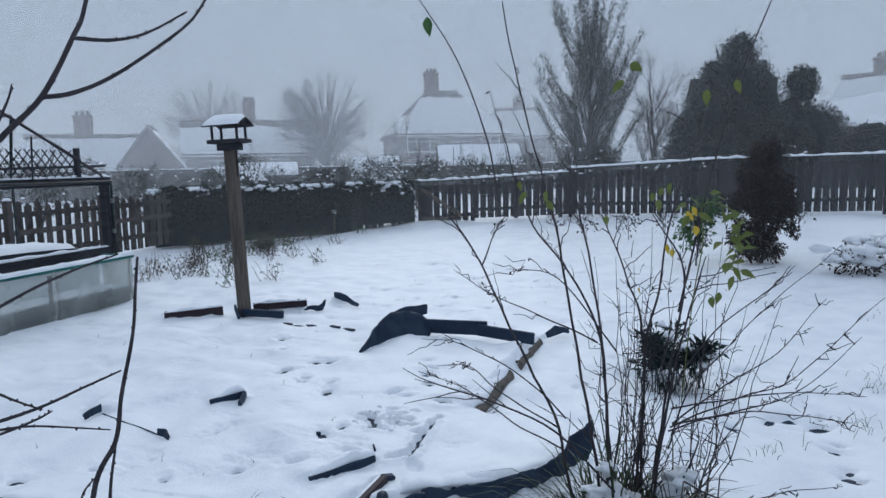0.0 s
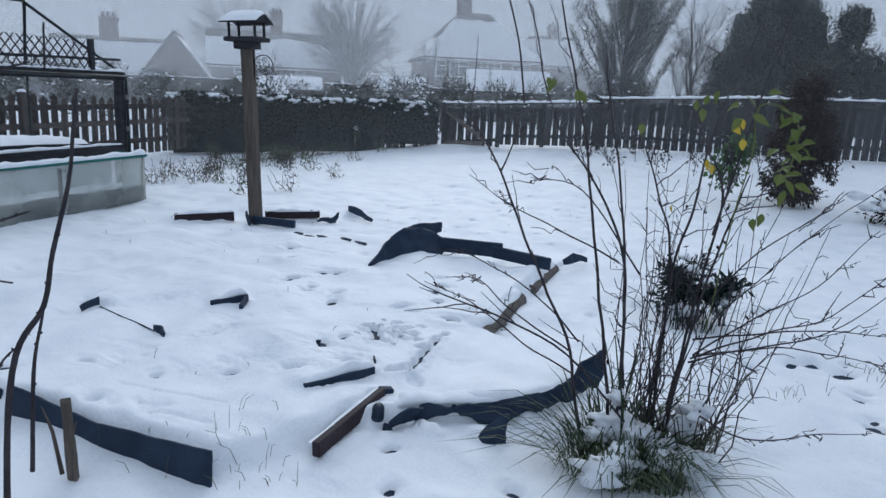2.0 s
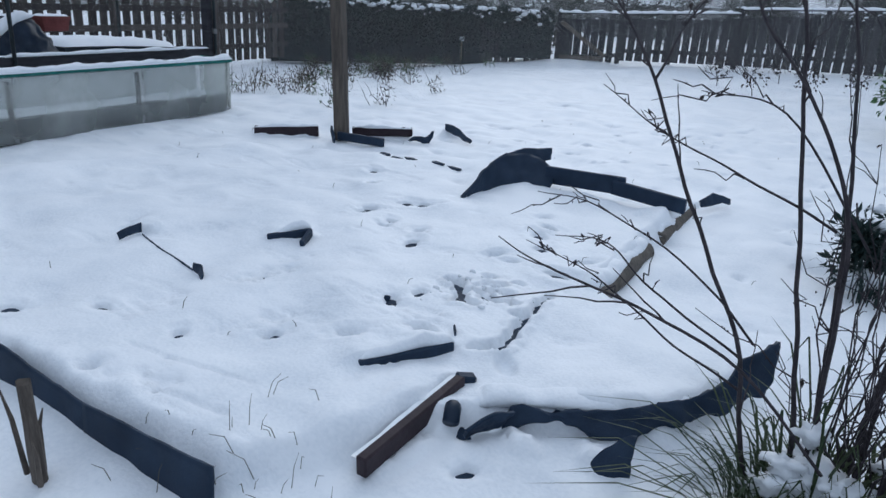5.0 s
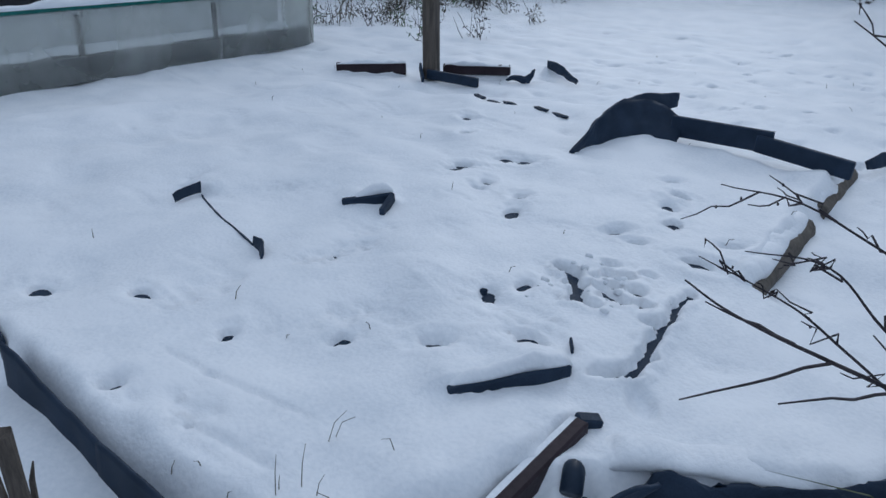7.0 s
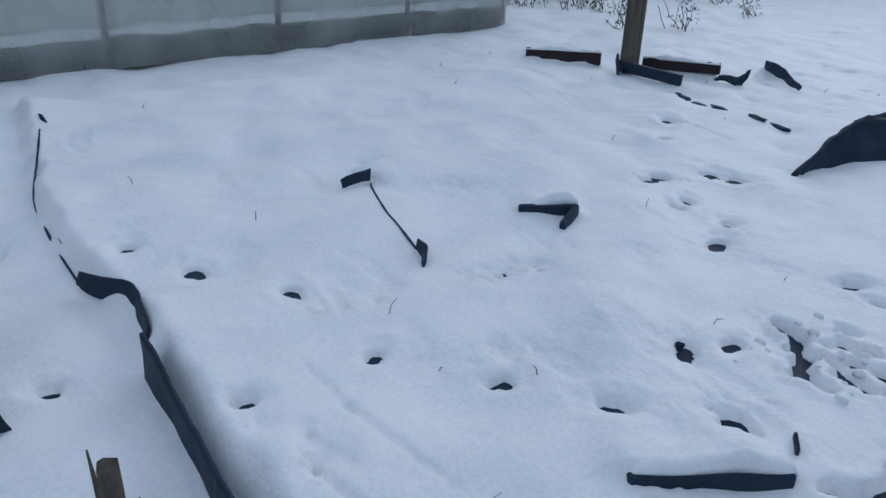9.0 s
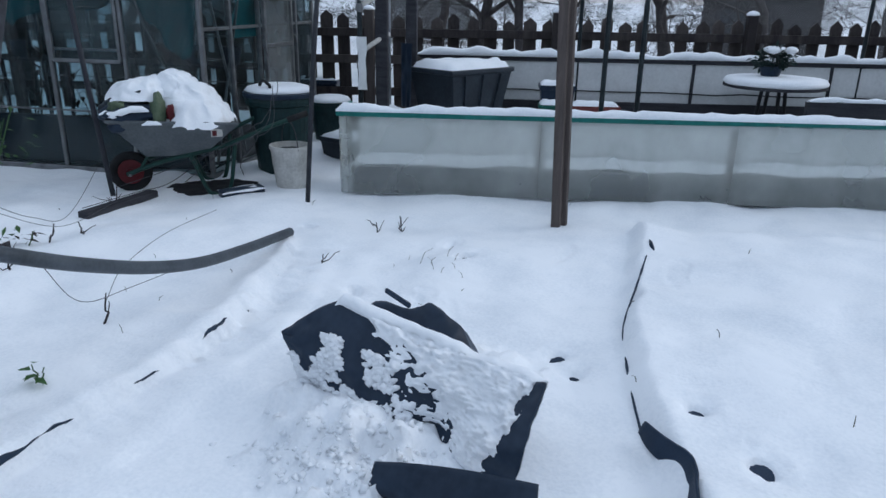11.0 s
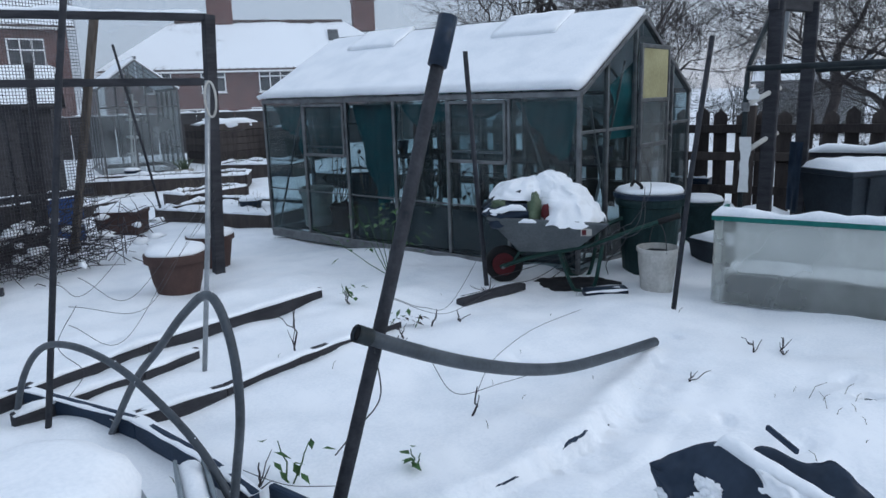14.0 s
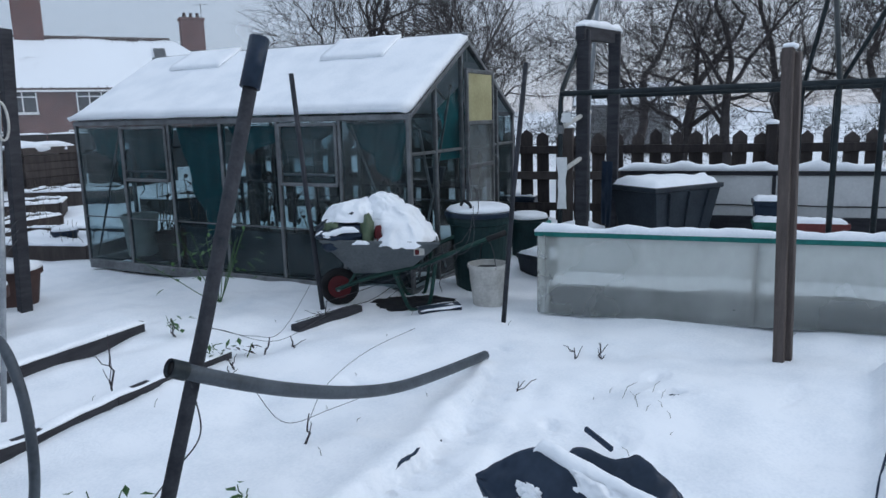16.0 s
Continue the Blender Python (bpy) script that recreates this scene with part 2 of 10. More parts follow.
M = {
    "snow": material("snow", (0.74, 0.78, 0.83), (0.90, 0.92, 0.95), 3.2, 0.55, 0, 0.7, 70, contrast=(0.28, 0.56)),
    "snow_thin": material("thin_roof_snow", (0.36, 0.36, 0.38), (0.84, 0.87, 0.91), 0.8, 0.6, 0, 0.3, 14, (1, 1, 1), 0, (0.28, 0.40)),
    "snow_loose": material("loose_snow", (0.76, 0.79, 0.83), (0.90, 0.92, 0.95), 9, 0.6, 0, 0.6, 70, contrast=(0.2, 0.8)),
    "soil": material("wet_soil", (0.010, 0.011, 0.014), (0.035, 0.036, 0.040), 14, 0.8, 0, 0.8, 80),
    "fabric": material("black_weed_fabric", (0.010, 0.021, 0.040), (0.028, 0.048, 0.084), 7, 0.62, 0, 0.35, 240),
    "plastic_black": material("black_plastic", (0.009, 0.018, 0.034), (0.026, 0.042, 0.070), 6, 0.38, 0, 0.15, 40),
    "board_dark": material("dark_stained_board", (0.018, 0.019, 0.025), (0.055, 0.056, 0.064), 5, 0.75, 0, 0.5, 50, (1, 1, 6)),
    "board_red": material("wet_red_brown_board", (0.018, 0.012, 0.017), (0.048, 0.033, 0.040), 6, 0.6, 0, 0.4, 60),
    "fence_brown": material("brown_weathered_fence", (0.030, 0.026, 0.027), (0.085, 0.072, 0.068), 3.5, 0.85, 0, 0.6, 40, (4, 4, 0.6), 0.35),
    "fence_wood": material("weathered_fence_wood", (0.016, 0.017, 0.021), (0.046, 0.045, 0.051), 3.5, 0.85, 0, 0.6, 40, (4, 4, 0.6), 0.35),
    "post_wood": material("grey_brown_post", (0.045, 0.038, 0.034), (0.16, 0.135, 0.115), 6, 0.8, 0, 0.5, 60, (5, 5, 0.5)),
    "stake_wood": material("brown_sawn_stake", (0.052, 0.043, 0.041), (0.125, 0.103, 0.095), 7, 0.75, 0, 0.4, 70, (5, 5, 0.5)),
    "log_wood": material("barked_log", (0.05, 0.045, 0.042), (0.20, 0.175, 0.15), 10, 0.85, 0, 0.8, 50),
    "bark": material("dark_twig_bark", (0.020, 0.018, 0.023), (0.066, 0.056, 0.062), 20, 0.7, 0, 0.4, 120),
    "bark_far": material("tree_bark", (0.032, 0.029, 0.030), (0.08, 0.072, 0.072), 5, 0.9, 0, 0.4, 30),
    "trim_teal": material("teal_edging", (0.006, 0.10, 0.09), (0.02, 0.19, 0.165), 10, 0.4, 0, 0.15, 60),
    "alu": material("dull_aluminium", (0.09, 0.095, 0.10), (0.24, 0.25, 0.26), 12, 0.45, 0.6, 0.1, 90),
    "steel": material("galvanised_tube", (0.22, 0.24, 0.26), (0.42, 0.44, 0.46), 14, 0.4, 0.6, 0.1, 90),
    "pipe_dark": material("dark_painted_pipe", (0.008, 0.012, 0.015), (0.03, 0.04, 0.045), 12, 0.45, 0, 0.15, 60),
    "pipe_grey": material("grey_plastic_pipe", (0.036, 0.044, 0.053), (0.085, 0.10, 0.118), 9, 0.45, 0, 0.15, 70),
    "rust": material("rusty_iron", (0.022, 0.025, 0.032), (0.058, 0.060, 0.070), 18, 0.8, 0.2, 0.5, 90),
    "barrow": material("grey_barrow_tray", (0.065, 0.075, 0.08), (0.14, 0.155, 0.165), 6, 0.5, 0.2, 0.2, 60),
    "barrow_green": material("green_barrow_frame", (0.006, 0.025, 0.022), (0.018, 0.06, 0.05), 9, 0.45, 0, 0.1, 60),
    "rubber": material("black_rubber", (0.008, 0.008, 0.009), (0.022, 0.022, 0.024), 12, 0.7, 0, 0.3, 60),
    "red": material("red_wheel_hub", (0.06, 0.008, 0.011), (0.13, 0.020, 0.024), 9, 0.45, 0, 0.1, 60),
    "bag_green": material("green_printed_bag", (0.035, 0.060, 0.035), (0.13, 0.17, 0.11), 9, 0.4, 0, 0.2, 50),
    "terracotta": material("terracotta", (0.050, 0.032, 0.030), (0.092, 0.056, 0.050), 8, 0.75, 0, 0.3, 60),
    "pail": material("dirty_white_pail", (0.32, 0.31, 0.29), (0.62, 0.61, 0.58), 7, 0.5, 0, 0.2, 50),
    "bin": material("dark_green_bin", (0.006, 0.018, 0.020), (0.02, 0.05, 0.052), 6, 0.4, 0, 0.15, 50),
    "trough": material("slate_plastic_trough", (0.014, 0.020, 0.028), (0.038, 0.050, 0.064), 5, 0.5, 0, 0.2, 50),
    "planter_green": material("green_planter", (0.008, 0.07, 0.055), (0.02, 0.14, 0.105), 7, 0.45, 0, 0.15, 50),
    "planter_red": material("red_planter", (0.11, 0.03, 0.03), (0.22, 0.065, 0.06), 7, 0.5, 0, 0.15, 50),
    "blue": material("blue_plastic", (0.015, 0.04, 0.13), (0.03, 0.08, 0.24), 7, 0.4, 0, 0.1, 50),
    "barrel": material("grey_plastic_barrel", (0.14, 0.17, 0.19), (0.27, 0.31, 0.34), 5, 0.45, 0, 0.15, 40),
    "white_panel": material("white_sheet_panel", (0.52, 0.53, 0.53), (0.72, 0.73, 0.73), 3, 0.5, 0, 0.15, 40),
    "net_teal": material("teal_shade_net", (0.004, 0.075, 0.090), (0.010, 0.14, 0.155), 6, 0.8, 0, 0.4, 90),
    "yellow_board": material("yellowed_panel", (0.28, 0.26, 0.14), (0.46, 0.43, 0.25), 4, 0.6, 0, 0.15, 40),
    "brick": material("red_brown_brick", (0.085, 0.045, 0.042), (0.16, 0.085, 0.078), 1.3, 0.85, 0, 0.4, 22),
    "roof_tile": material("brown_roof_tile", (0.050, 0.036, 0.034), (0.11, 0.08, 0.075), 1.5, 0.85, 0, 0.4, 18),
    "render_wall": material("grey_brown_wall", (0.11, 0.085, 0.08), (0.20, 0.16, 0.15), 0.8, 0.9, 0, 0.3, 10),
    "white": material("white_frame_paint", (0.66, 0.67, 0.68), (0.82, 0.82, 0.82), 6, 0.45, 0, 0.1, 40),
    "dark_glass": material("dark_window", (0.03, 0.035, 0.04), (0.07, 0.075, 0.085), 2, 0.08, 0, 0.0, 10),
    "shed": material("dark_shed_boards", (0.03, 0.03, 0.034), (0.075, 0.072, 0.075), 2, 0.85, 0, 0.4, 20, (1, 1, 8)),
    "hedge_leaf": thin_leaf("hedge_leaf", (0.008, 0.019, 0.019), (0.024, 0.044, 0.040), 2.0, 0.12),
    # near-black colour standing for the shade deep between leaves
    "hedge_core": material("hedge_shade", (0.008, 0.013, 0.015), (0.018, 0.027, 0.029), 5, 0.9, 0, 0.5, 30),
    "leaf_conifer": thin_leaf("conifer_leaf", (0.012, 0.018, 0.017), (0.035, 0.045, 0.038), 1.0, 0.12),
    "leaf_grey": thin_leaf("grey_evergreen_leaf", (0.018, 0.024, 0.021), (0.048, 0.056, 0.046), 1.0, 0.15),
    "leaf_lime": thin_leaf("yellow_green_leaf", (0.075, 0.11, 0.03), (0.19, 0.22, 0.07), 4.0, 0.35),
    "leaf_yellow": thin_leaf("yellow_leaf", (0.42, 0.30, 0.03), (0.62, 0.48, 0.08), 6.0, 0.35),
    "leaf_dead": thin_leaf("dead_brown_leaf", (0.013, 0.010, 0.010), (0.045, 0.031, 0.028), 3.0, 0.15),
    "leaf_green": thin_leaf("garden_green_leaf", (0.03, 0.075, 0.025), (0.075, 0.16, 0.06), 6.0, 0.25),
    "grass": thin_leaf("grass_blade", (0.020, 0.042, 0.024), (0.085, 0.105, 0.055), 3.0, 0.2),
    "straw": thin_leaf("dry_stalk", (0.05, 0.045, 0.035), (0.16, 0.14, 0.10), 6.0, 0.1),
    "wire": material("thin_wire", (0.03, 0.03, 0.035), (0.09, 0.09, 0.10), 20, 0.5, 0.5, 0, 60),
    "iron": material("black_ironwork", (0.010, 0.010, 0.012), (0.03, 0.03, 0.034), 18, 0.5, 0.3, 0.2, 60),
    "glass": see_through("greenhouse_glass", (0.72, 0.80, 0.82), 0.955, 0.03, 2.2, (0.17, 0.21, 0.22), 0.0, 0.86),
    "glass_cloudy": see_through("cloudy_glass", (0.80, 0.84, 0.85), 0.76, 0.10, 1.6, (0.46, 0.49, 0.50), 0.0, 0.7),
    "polycarb": see_through("twin_wall_sheet", (0.86, 0.88, 0.88), 0.70, 0.25, 1.3, (0.80, 0.82, 0.79), 0.0, 0.72, (1.0, 1.0, 0.7)),
}


# ---- mesh building ----
class Mesh:
    """Collects corners and faces of one mesh."""

    def __init__(self):
        self.v, self.f = [], []

    def add(self, verts, faces):
        k = len(self.v)
        self.v += [tuple(p) for p in verts]
        self.f += [tuple(i + k for i in q) for q in faces]
        return self

    def box(self, c, s, m=None, b=0.0):
        """A box about c of the size s; b: width of its chamfered edges; m: a turn about c."""
        hx, hy, hz = (e / 2 for e in s)
        b = min(b, hx * 0.9, hy * 0.9, hz * 0.9)
        pts, faces = [], []
        if b <= 0:
            pts = [(x, y, z) for x in (-hx, hx) for y in (-hy, hy) for z in (-hz, hz)]
            faces = [(0, 1, 3, 2), (4, 6, 7, 5), (0, 4, 5, 1), (2, 3, 7, 6), (0, 2, 6, 4), (1, 5, 7, 3)]
        else:
            idx = {}
            for sx in (-1, 1):
                for sy in (-1, 1):
                    for sz in (-1, 1):
                        for ax in range(3):
                            p = [sx * (hx - b), sy * (hy - b), sz * (hz - b)]
                            p[ax] = (sx * hx, sy * hy, sz * hz)[ax]
                            idx[sx, sy, sz, ax] = len(pts)
                            pts.append(p)
            for ax in range(3):
                o1, o2 = (ax + 1) % 3, (ax + 2) % 3
                for s in (-1, 1):
                    q = []
                    for a, c2 in ((-1, -1), (1, -1), (1, 1), (-1, 1)):
                        k = [0, 0, 0]
                        k[ax], k[o1], k[o2] = s, a, c2
                        q.append(idx[(*k, ax)])
                    faces.append(q if s > 0 else q[::-1])
                for a in (-1, 1):
                    for c2 in (-1, 1):
                        k0, k1 = [0, 0, 0], [0, 0, 0]
                        k0[ax], k1[ax] = -1, 1
                        k0[o1] = k1[o1] = a
                        k0[o2] = k1[o2] = c2
                        q = [idx[(*k0, o1)], idx[(*k1, o1)], idx[(*k1, o2)], idx[(*k0, o2)]]
                        faces.append(q if a * c2 > 0 else q[::-1])
            for sx in (-1, 1):
                for sy in (-1, 1):
                    for sz in (-1, 1):
                        q = [idx[sx, sy, sz, k] for k in range(3)]
                        faces.append(q if sx * sy * sz > 0 else q[::-1])
        c = Vector(c)
        pts = [c + (m @ Vector(p) if m else Vector(p)) for p in pts]
        return self.add(pts, faces)

    def beam(self, p, q, w, h, b=0.004, up=(0, 0, 1)):
        """A sawn length from p to q, w wide and h high."""
        p, q = Vector(p), Vector(q)
        y = (q - p).normalized()
        u = Vector(up)
        if abs(y.dot(u)) > 0.98:
            u = Vector((1, 0, 0))
        x = y.cross(u).normalized()
        z = x.cross(y)
        return self.box((p + q) / 2, (w, (q - p).length, h), Matrix((x, y, z)).transposed(), b)

    def tube(self, pts, r, n=8, caps=True, bumps=0.0):
        """A round length along pts with the radius r, or one radius a point."""
        pts = [Vector(p) for p in pts]
        rs = list(r) if isinstance(r, (list, tuple)) else [r] * len(pts)
        up, verts, faces = None, [], []
        for i, p in enumerate(pts):
            d = (pts[min(i + 1, len(pts) - 1)] - pts[max(i - 1, 0)]).normalized()
            if up is None:
                up = Vector((0, 0, 1)) if abs(d.z) < 0.9 else Vector((1, 0, 0))
            x = d.cross(up)
            x = x.normalized() if x.length > 1e-6 else Vector((1, 0, 0))
            up = x.cross(d).normalized()
            for k in range(n):
                a = 2 * math.pi * k / n
                e = rs[i] * (1 + (random.uniform(-bumps, bumps) if bumps else 0))
                verts.append(p + (x * math.cos(a) + up * math.sin(a)) * e)
        for i in range(len(pts) - 1):
            for k in range(n):
                j = (k + 1) % n
                faces.append((i * n + k, i * n + j, (i + 1) * n + j, (i + 1) * n + k))
        if caps:
            faces.append(tuple(range(n - 1, -1, -1)))
            faces.append(tuple((len(pts) - 1) * n + k for k in range(n)))
        return self.add(verts, faces)

    def lathe(self, profile, n=24, c=(0, 0, 0), wob=0.0):
        """Turns a list of (radius, height) about an upright line through c."""
        verts, faces = [], []
        for r, z in profile:
            for k in range(n):
                a = 2 * math.pi * k / n
                e = r * (1 + (wob * noise.noise((math.cos(a) * 2, math.sin(a) * 2, z * 6)) if wob else 0))
                verts.append((c[0] + e * math.cos(a), c[1] + e * math.sin(a), c[2] + z))
        for i in range(len(profile) - 1):
            for k in range(n):
                j = (k + 1) % n
                faces.append((i * n + k, i * n + j, (i + 1) * n + j, (i + 1) * n + k))
        if profile[0][0] > 1e-4:
            faces.append(tuple(range(n - 1, -1, -1)))
        if profile[-1][0] > 1e-4:
            faces.append(tuple((len(profile) - 1) * n + k for k in range(n)))
        return self.add(verts, faces)

    def blob(self, c, s, rough=0.25, n=10, seed=0.0, flat=None):
        """A lump of the half sizes s with an uneven skin; flat: height below which it is cut level."""
        verts, faces = [], []
        rows = max(4, n // 2 + 1)
        for i in range(rows + 1):
            th = math.pi * i / rows
            for k in range(n):
                ph = 2 * math.pi * k / n
                d = Vector((math.sin(th) * math.cos(ph), math.sin(th) * math.sin(ph), math.cos(th)))
                e = 1 + rough * 1.6 * noise.noise(d * 1.7 + Vector((seed * 3.1, seed, c[0] * 5 + c[1] * 3)))
                z = c[2] + d.z * s[2] * e
                verts.append((c[0] + d.x * s[0] * e, c[1] + d.y * s[1] * e, z if flat is None else max(z, flat)))
        for i in range(rows):
            for k in range(n):
                j = (k + 1) % n
                faces.append((i * n + k, (i + 1) * n + k, (i + 1) * n + j, i * n + j))
        return self.add(verts, faces)

    def ridge(self, pts, w, h, step=0.05, rough=0.35, seed=0.0):
        """Lying snow: a rounded, uneven cover along pts, w wide and h high above them."""
        pts = [Vector(p) for p in pts]
        line = []
        for a, b in zip(pts, pts[1:]):
            k = max(1, int((b - a).length / step))
            line += [a.lerp(b, i / k) for i in range(k)]
        line.append(pts[-1])
        verts, faces, n = [], [], 9
        for i, p in enumerate(line):
            d = line[min(i + 1, len(line) - 1)] - line[max(i - 1, 0)]
            x = Vector((d.y, -d.x, 0))
            x = x.normalized() if x.length > 1e-6 else Vector((1, 0, 0))
            near = min(i, len(line) - 1 - i) * step
            end = min(1, 0.25 + near / max(0.04, w * 0.4)) if len(line) > 3 else 0.8
            ww = w / 2 * (1 + rough * 0.35 * noise.noise((p.x * 7 + seed, p.y * 7, 1)))
            hh = h * end * (1 + rough * noise.noise((p.x * 5 + seed, p.y * 5, 3)) + 0.4 * rough * noise.noise((p.x * 19, p.y * 19, seed)))
            for k in range(n):
                a = math.pi * k / (n - 1)
                verts.append(p + x * (math.cos(a) * ww) + Vector((0, 0, max(0.0, math.sin(a)) ** 0.55 * hh - 0.004)))
        for i in range(len(line) - 1):
            for k in range(n - 1):
                faces.append((i * n + k, i * n + k + 1, (i + 1) * n + k + 1, (i + 1) * n + k))
            faces.append((i * n + n - 1, i * n, (i + 1) * n, (i + 1) * n + n - 1))
        faces.append(tuple(range(n)))
        faces.append(tuple((len(line) - 1) * n + k for k in range(n - 1, -1, -1)))
        return self.add(verts, faces)

    def grid(self, nu, nv, at):
        """A sheet of nu by nv cells; at(u, v) with u and v from 0 to 1 gives its places."""
        verts = [at(i / nu, j / nv) for j in range(nv + 1) for i in range(nu + 1)]
        faces = [(j * (nu + 1) + i, j * (nu + 1) + i + 1, (j + 1) * (nu + 1) + i + 1, (j + 1) * (nu + 1) + i) for j in range(nv) for i in range(nu)]
        return self.add(verts, faces)

    def leaf(self, p, d, up, ln, w):
        """One leaf from p along d, folded along its middle."""
        d, up = Vector(d).normalized(), Vector(up)
        x = d.cross(up)
        x = x.normalized() if x.length > 1e-6 else Vector((1, 0, 0))
        z = x.cross(d)
        p = Vector(p)
        return self.add([p, p + d * ln * 0.45 + x * w / 2 + z * w * 0.15, p + d * ln, p + d * ln * 0.45 - x * w / 2 + z * w * 0.15, p + d * ln * 0.5], [(0, 1, 4), (1, 2, 4), (2, 3, 4), (3, 0, 4)])

    def broad_leaf(self, p, d, up, ln, w):
        """A broad leaf from p along d, folded along its rib, its tip curling down."""
        d, up = Vector(d).normalized(), Vector(up)
        x = d.cross(up)
        x = x.normalized() if x.length > 1e-6 else Vector((1, 0, 0))
        z = x.cross(d)
        p = Vector(p)
        rows = ((0.0, 0.04), (0.14, 0.62), (0.32, 1.0), (0.52, 0.92), (0.72, 0.60), (0.88, 0.25), (1.0, 0.02))
        pts = []
        for f, k in rows:
            c = p + d * ln * f - z * ln * 0.22 * f * f
            pts += [c - x * w / 2 * k + z * w * 0.16 * k, c, c + x * w / 2 * k + z * w * 0.16 * k]
        return self.add(pts, [(3 * i + k, 3 * i + k + 1, 3 * i + k + 4, 3 * i + k + 3) for i in range(6) for k in (0, 1)])

    def needle(self, p, d, up, ln, w):
        """A small far leaf: one flat lozenge."""
        d, up = Vector(d).normalized(), Vector(up)
        x = d.cross(up)
        x = x.normalized() * w / 2 if x.length > 1e-6 else Vector((w / 2, 0, 0))
        p = Vector(p)
        return self.add([p, p + d * ln * 0.5 + x, p + d * ln, p + d * ln * 0.5 - x], [(0, 1, 2, 3)])

    def data(self, name, mat, smooth=False):
        me = bpy.data.meshes.new(name)
        me.from_pydata(self.v, [], self.f)
        me.materials.append(M[mat])
        if smooth:
            me.polygons.foreach_set("use_smooth", [True] * len(me.polygons))
        me.update()
        return me


PLACE = {}
# parts made of pieces too small to pick apart
FINE = ("twigs", "leaves", "blades", "stalks", "buds", "flower_heads", "dead_leaves", "yellow_leaves", "stems", "snow_specks", "crown", "crumbs")


def thing(name, at=(0, 0, 0), turn=0.0, label="", category="", group="", kind=""):
    """An Empty at the base of a thing; its parts hang from it."""
    ob = new(name)
    ob.empty_display_size = 0.1
    m = pose(at[0], at[1], at[2], 0, 0, turn)
    ob.matrix_basis = m
    PLACE[ob.name] = m
    return tagged(ob, label, category, group, kind)


def part(name, mesh, mat, parent, label="", smooth=False, local=False):
    """One mesh under a thing or a part; places in mesh are in the world unless local."""
    m = PLACE[parent.name]
    if not local:
        inv = m.inverted()
        mesh.v = [tuple(inv @ Vector(p)) for p in mesh.v]
    ob = new(name, mesh.data(name, mat, smooth))
    ob.parent = parent
    PLACE[ob.name] = m
    return tagged(ob, label, kind="stuff" if name in FINE else "")


def single(name, mesh, mat, label="", category="", group="", kind="", smooth=False, at=None):
    """A thing that is one mesh; its origin is set at its foot."""
    xs, ys, zs = zip(*mesh.v)
    o = at or ((min(xs) + max(xs)) / 2, (min(ys) + max(ys)) / 2, min(zs))
    mesh.v = [(x - o[0], y - o[1], z - o[2]) for x, y, z in mesh.v]
    ob = new(name, mesh.data(name, mat, smooth))
    ob.location = o
    PLACE[ob.name] = pose(*o)
    return tagged(ob, label, category, group, kind)


def wiggle(p, q, n, amount, seed=0.0):
    """n + 1 places from p to q that stray a little."""
    p, q = Vector(p), Vector(q)
    return [p.lerp(q, i / n) + Vector((noise.noise((i * 0.7, seed, 0)), noise.noise((i * 0.7, seed, 5)), noise.noise((i * 0.7, seed, 9)))) * amount * math.sin(math.pi * min(1, i / n + 0.1)) for i in range(n + 1)]


def curve(pts, n=6):
    """A smooth line through pts."""
    pts = [Vector(p) for p in pts]
    full = [pts[0] * 2 - pts[1], *pts, pts[-1] * 2 - pts[-2]]
    out = []
    for i in range(1, len(full) - 2):
        a, b, c, d = full[i - 1:i + 3]
        for k in range(n):
            t = k / n
            out.append(0.5 * ((2 * b) + (c - a) * t + (2 * a - 5 * b + 4 * c - d) * t * t + (3 * b - a - 3 * c + d) * t ** 3))
    return out + [pts[-1]]


# ---- the ground, one sheet of snow ----
PLOT = ((-2.15, 2.20), (-1.45, 2.36), (-0.78, 2.58), (-0.62, 3.10), (-0.45, 3.42), (-0.05, 3.72), (0.05, 4.30), (-0.88, 4.60), (-1.32, 6.50), (-2.6, 6.6), (-4.6, 5.0), (-4.75, 3.0), (-4.52, 1.76), (-3.15, 1.91), (-2.70, 2.0))
# single hollows in the snow: place, turn, length, width, depth
DENTS = ((-2.02, 2.68), (-1.63, 2.825), (-1.42, 3.12), (-1.21, 3.33), (-1.04, 3.57), (-1.33, 3.66), (-1.30, 3.80), (-1.71, 5.27), (-1.545, 5.11), (-1.50, 4.95), (-1.36, 4.79), (-1.46, 4.51), (-1.32, 4.48), (-2.01, 4.47), (-1.88, 4.29), (-2.53, 4.49), (-2.56, 4.56), (-2.26, 4.41), (-2.30, 4.51), (-2.51, 4.83), (-2.41, 4.89), (-2.29, 2.42), (-2.53, 2.225), (-1.50, 2.45), (-1.07, 4.79), (-1.04, 4.50), (-3.28, 5.20), (-2.98, 4.94), (-1.855, 2.0), (1.06, 5.59), (1.16, 5.17), (1.27, 4.74), (0.89, 6.0), (-0.36, 3.10), (-0.50, 3.24))
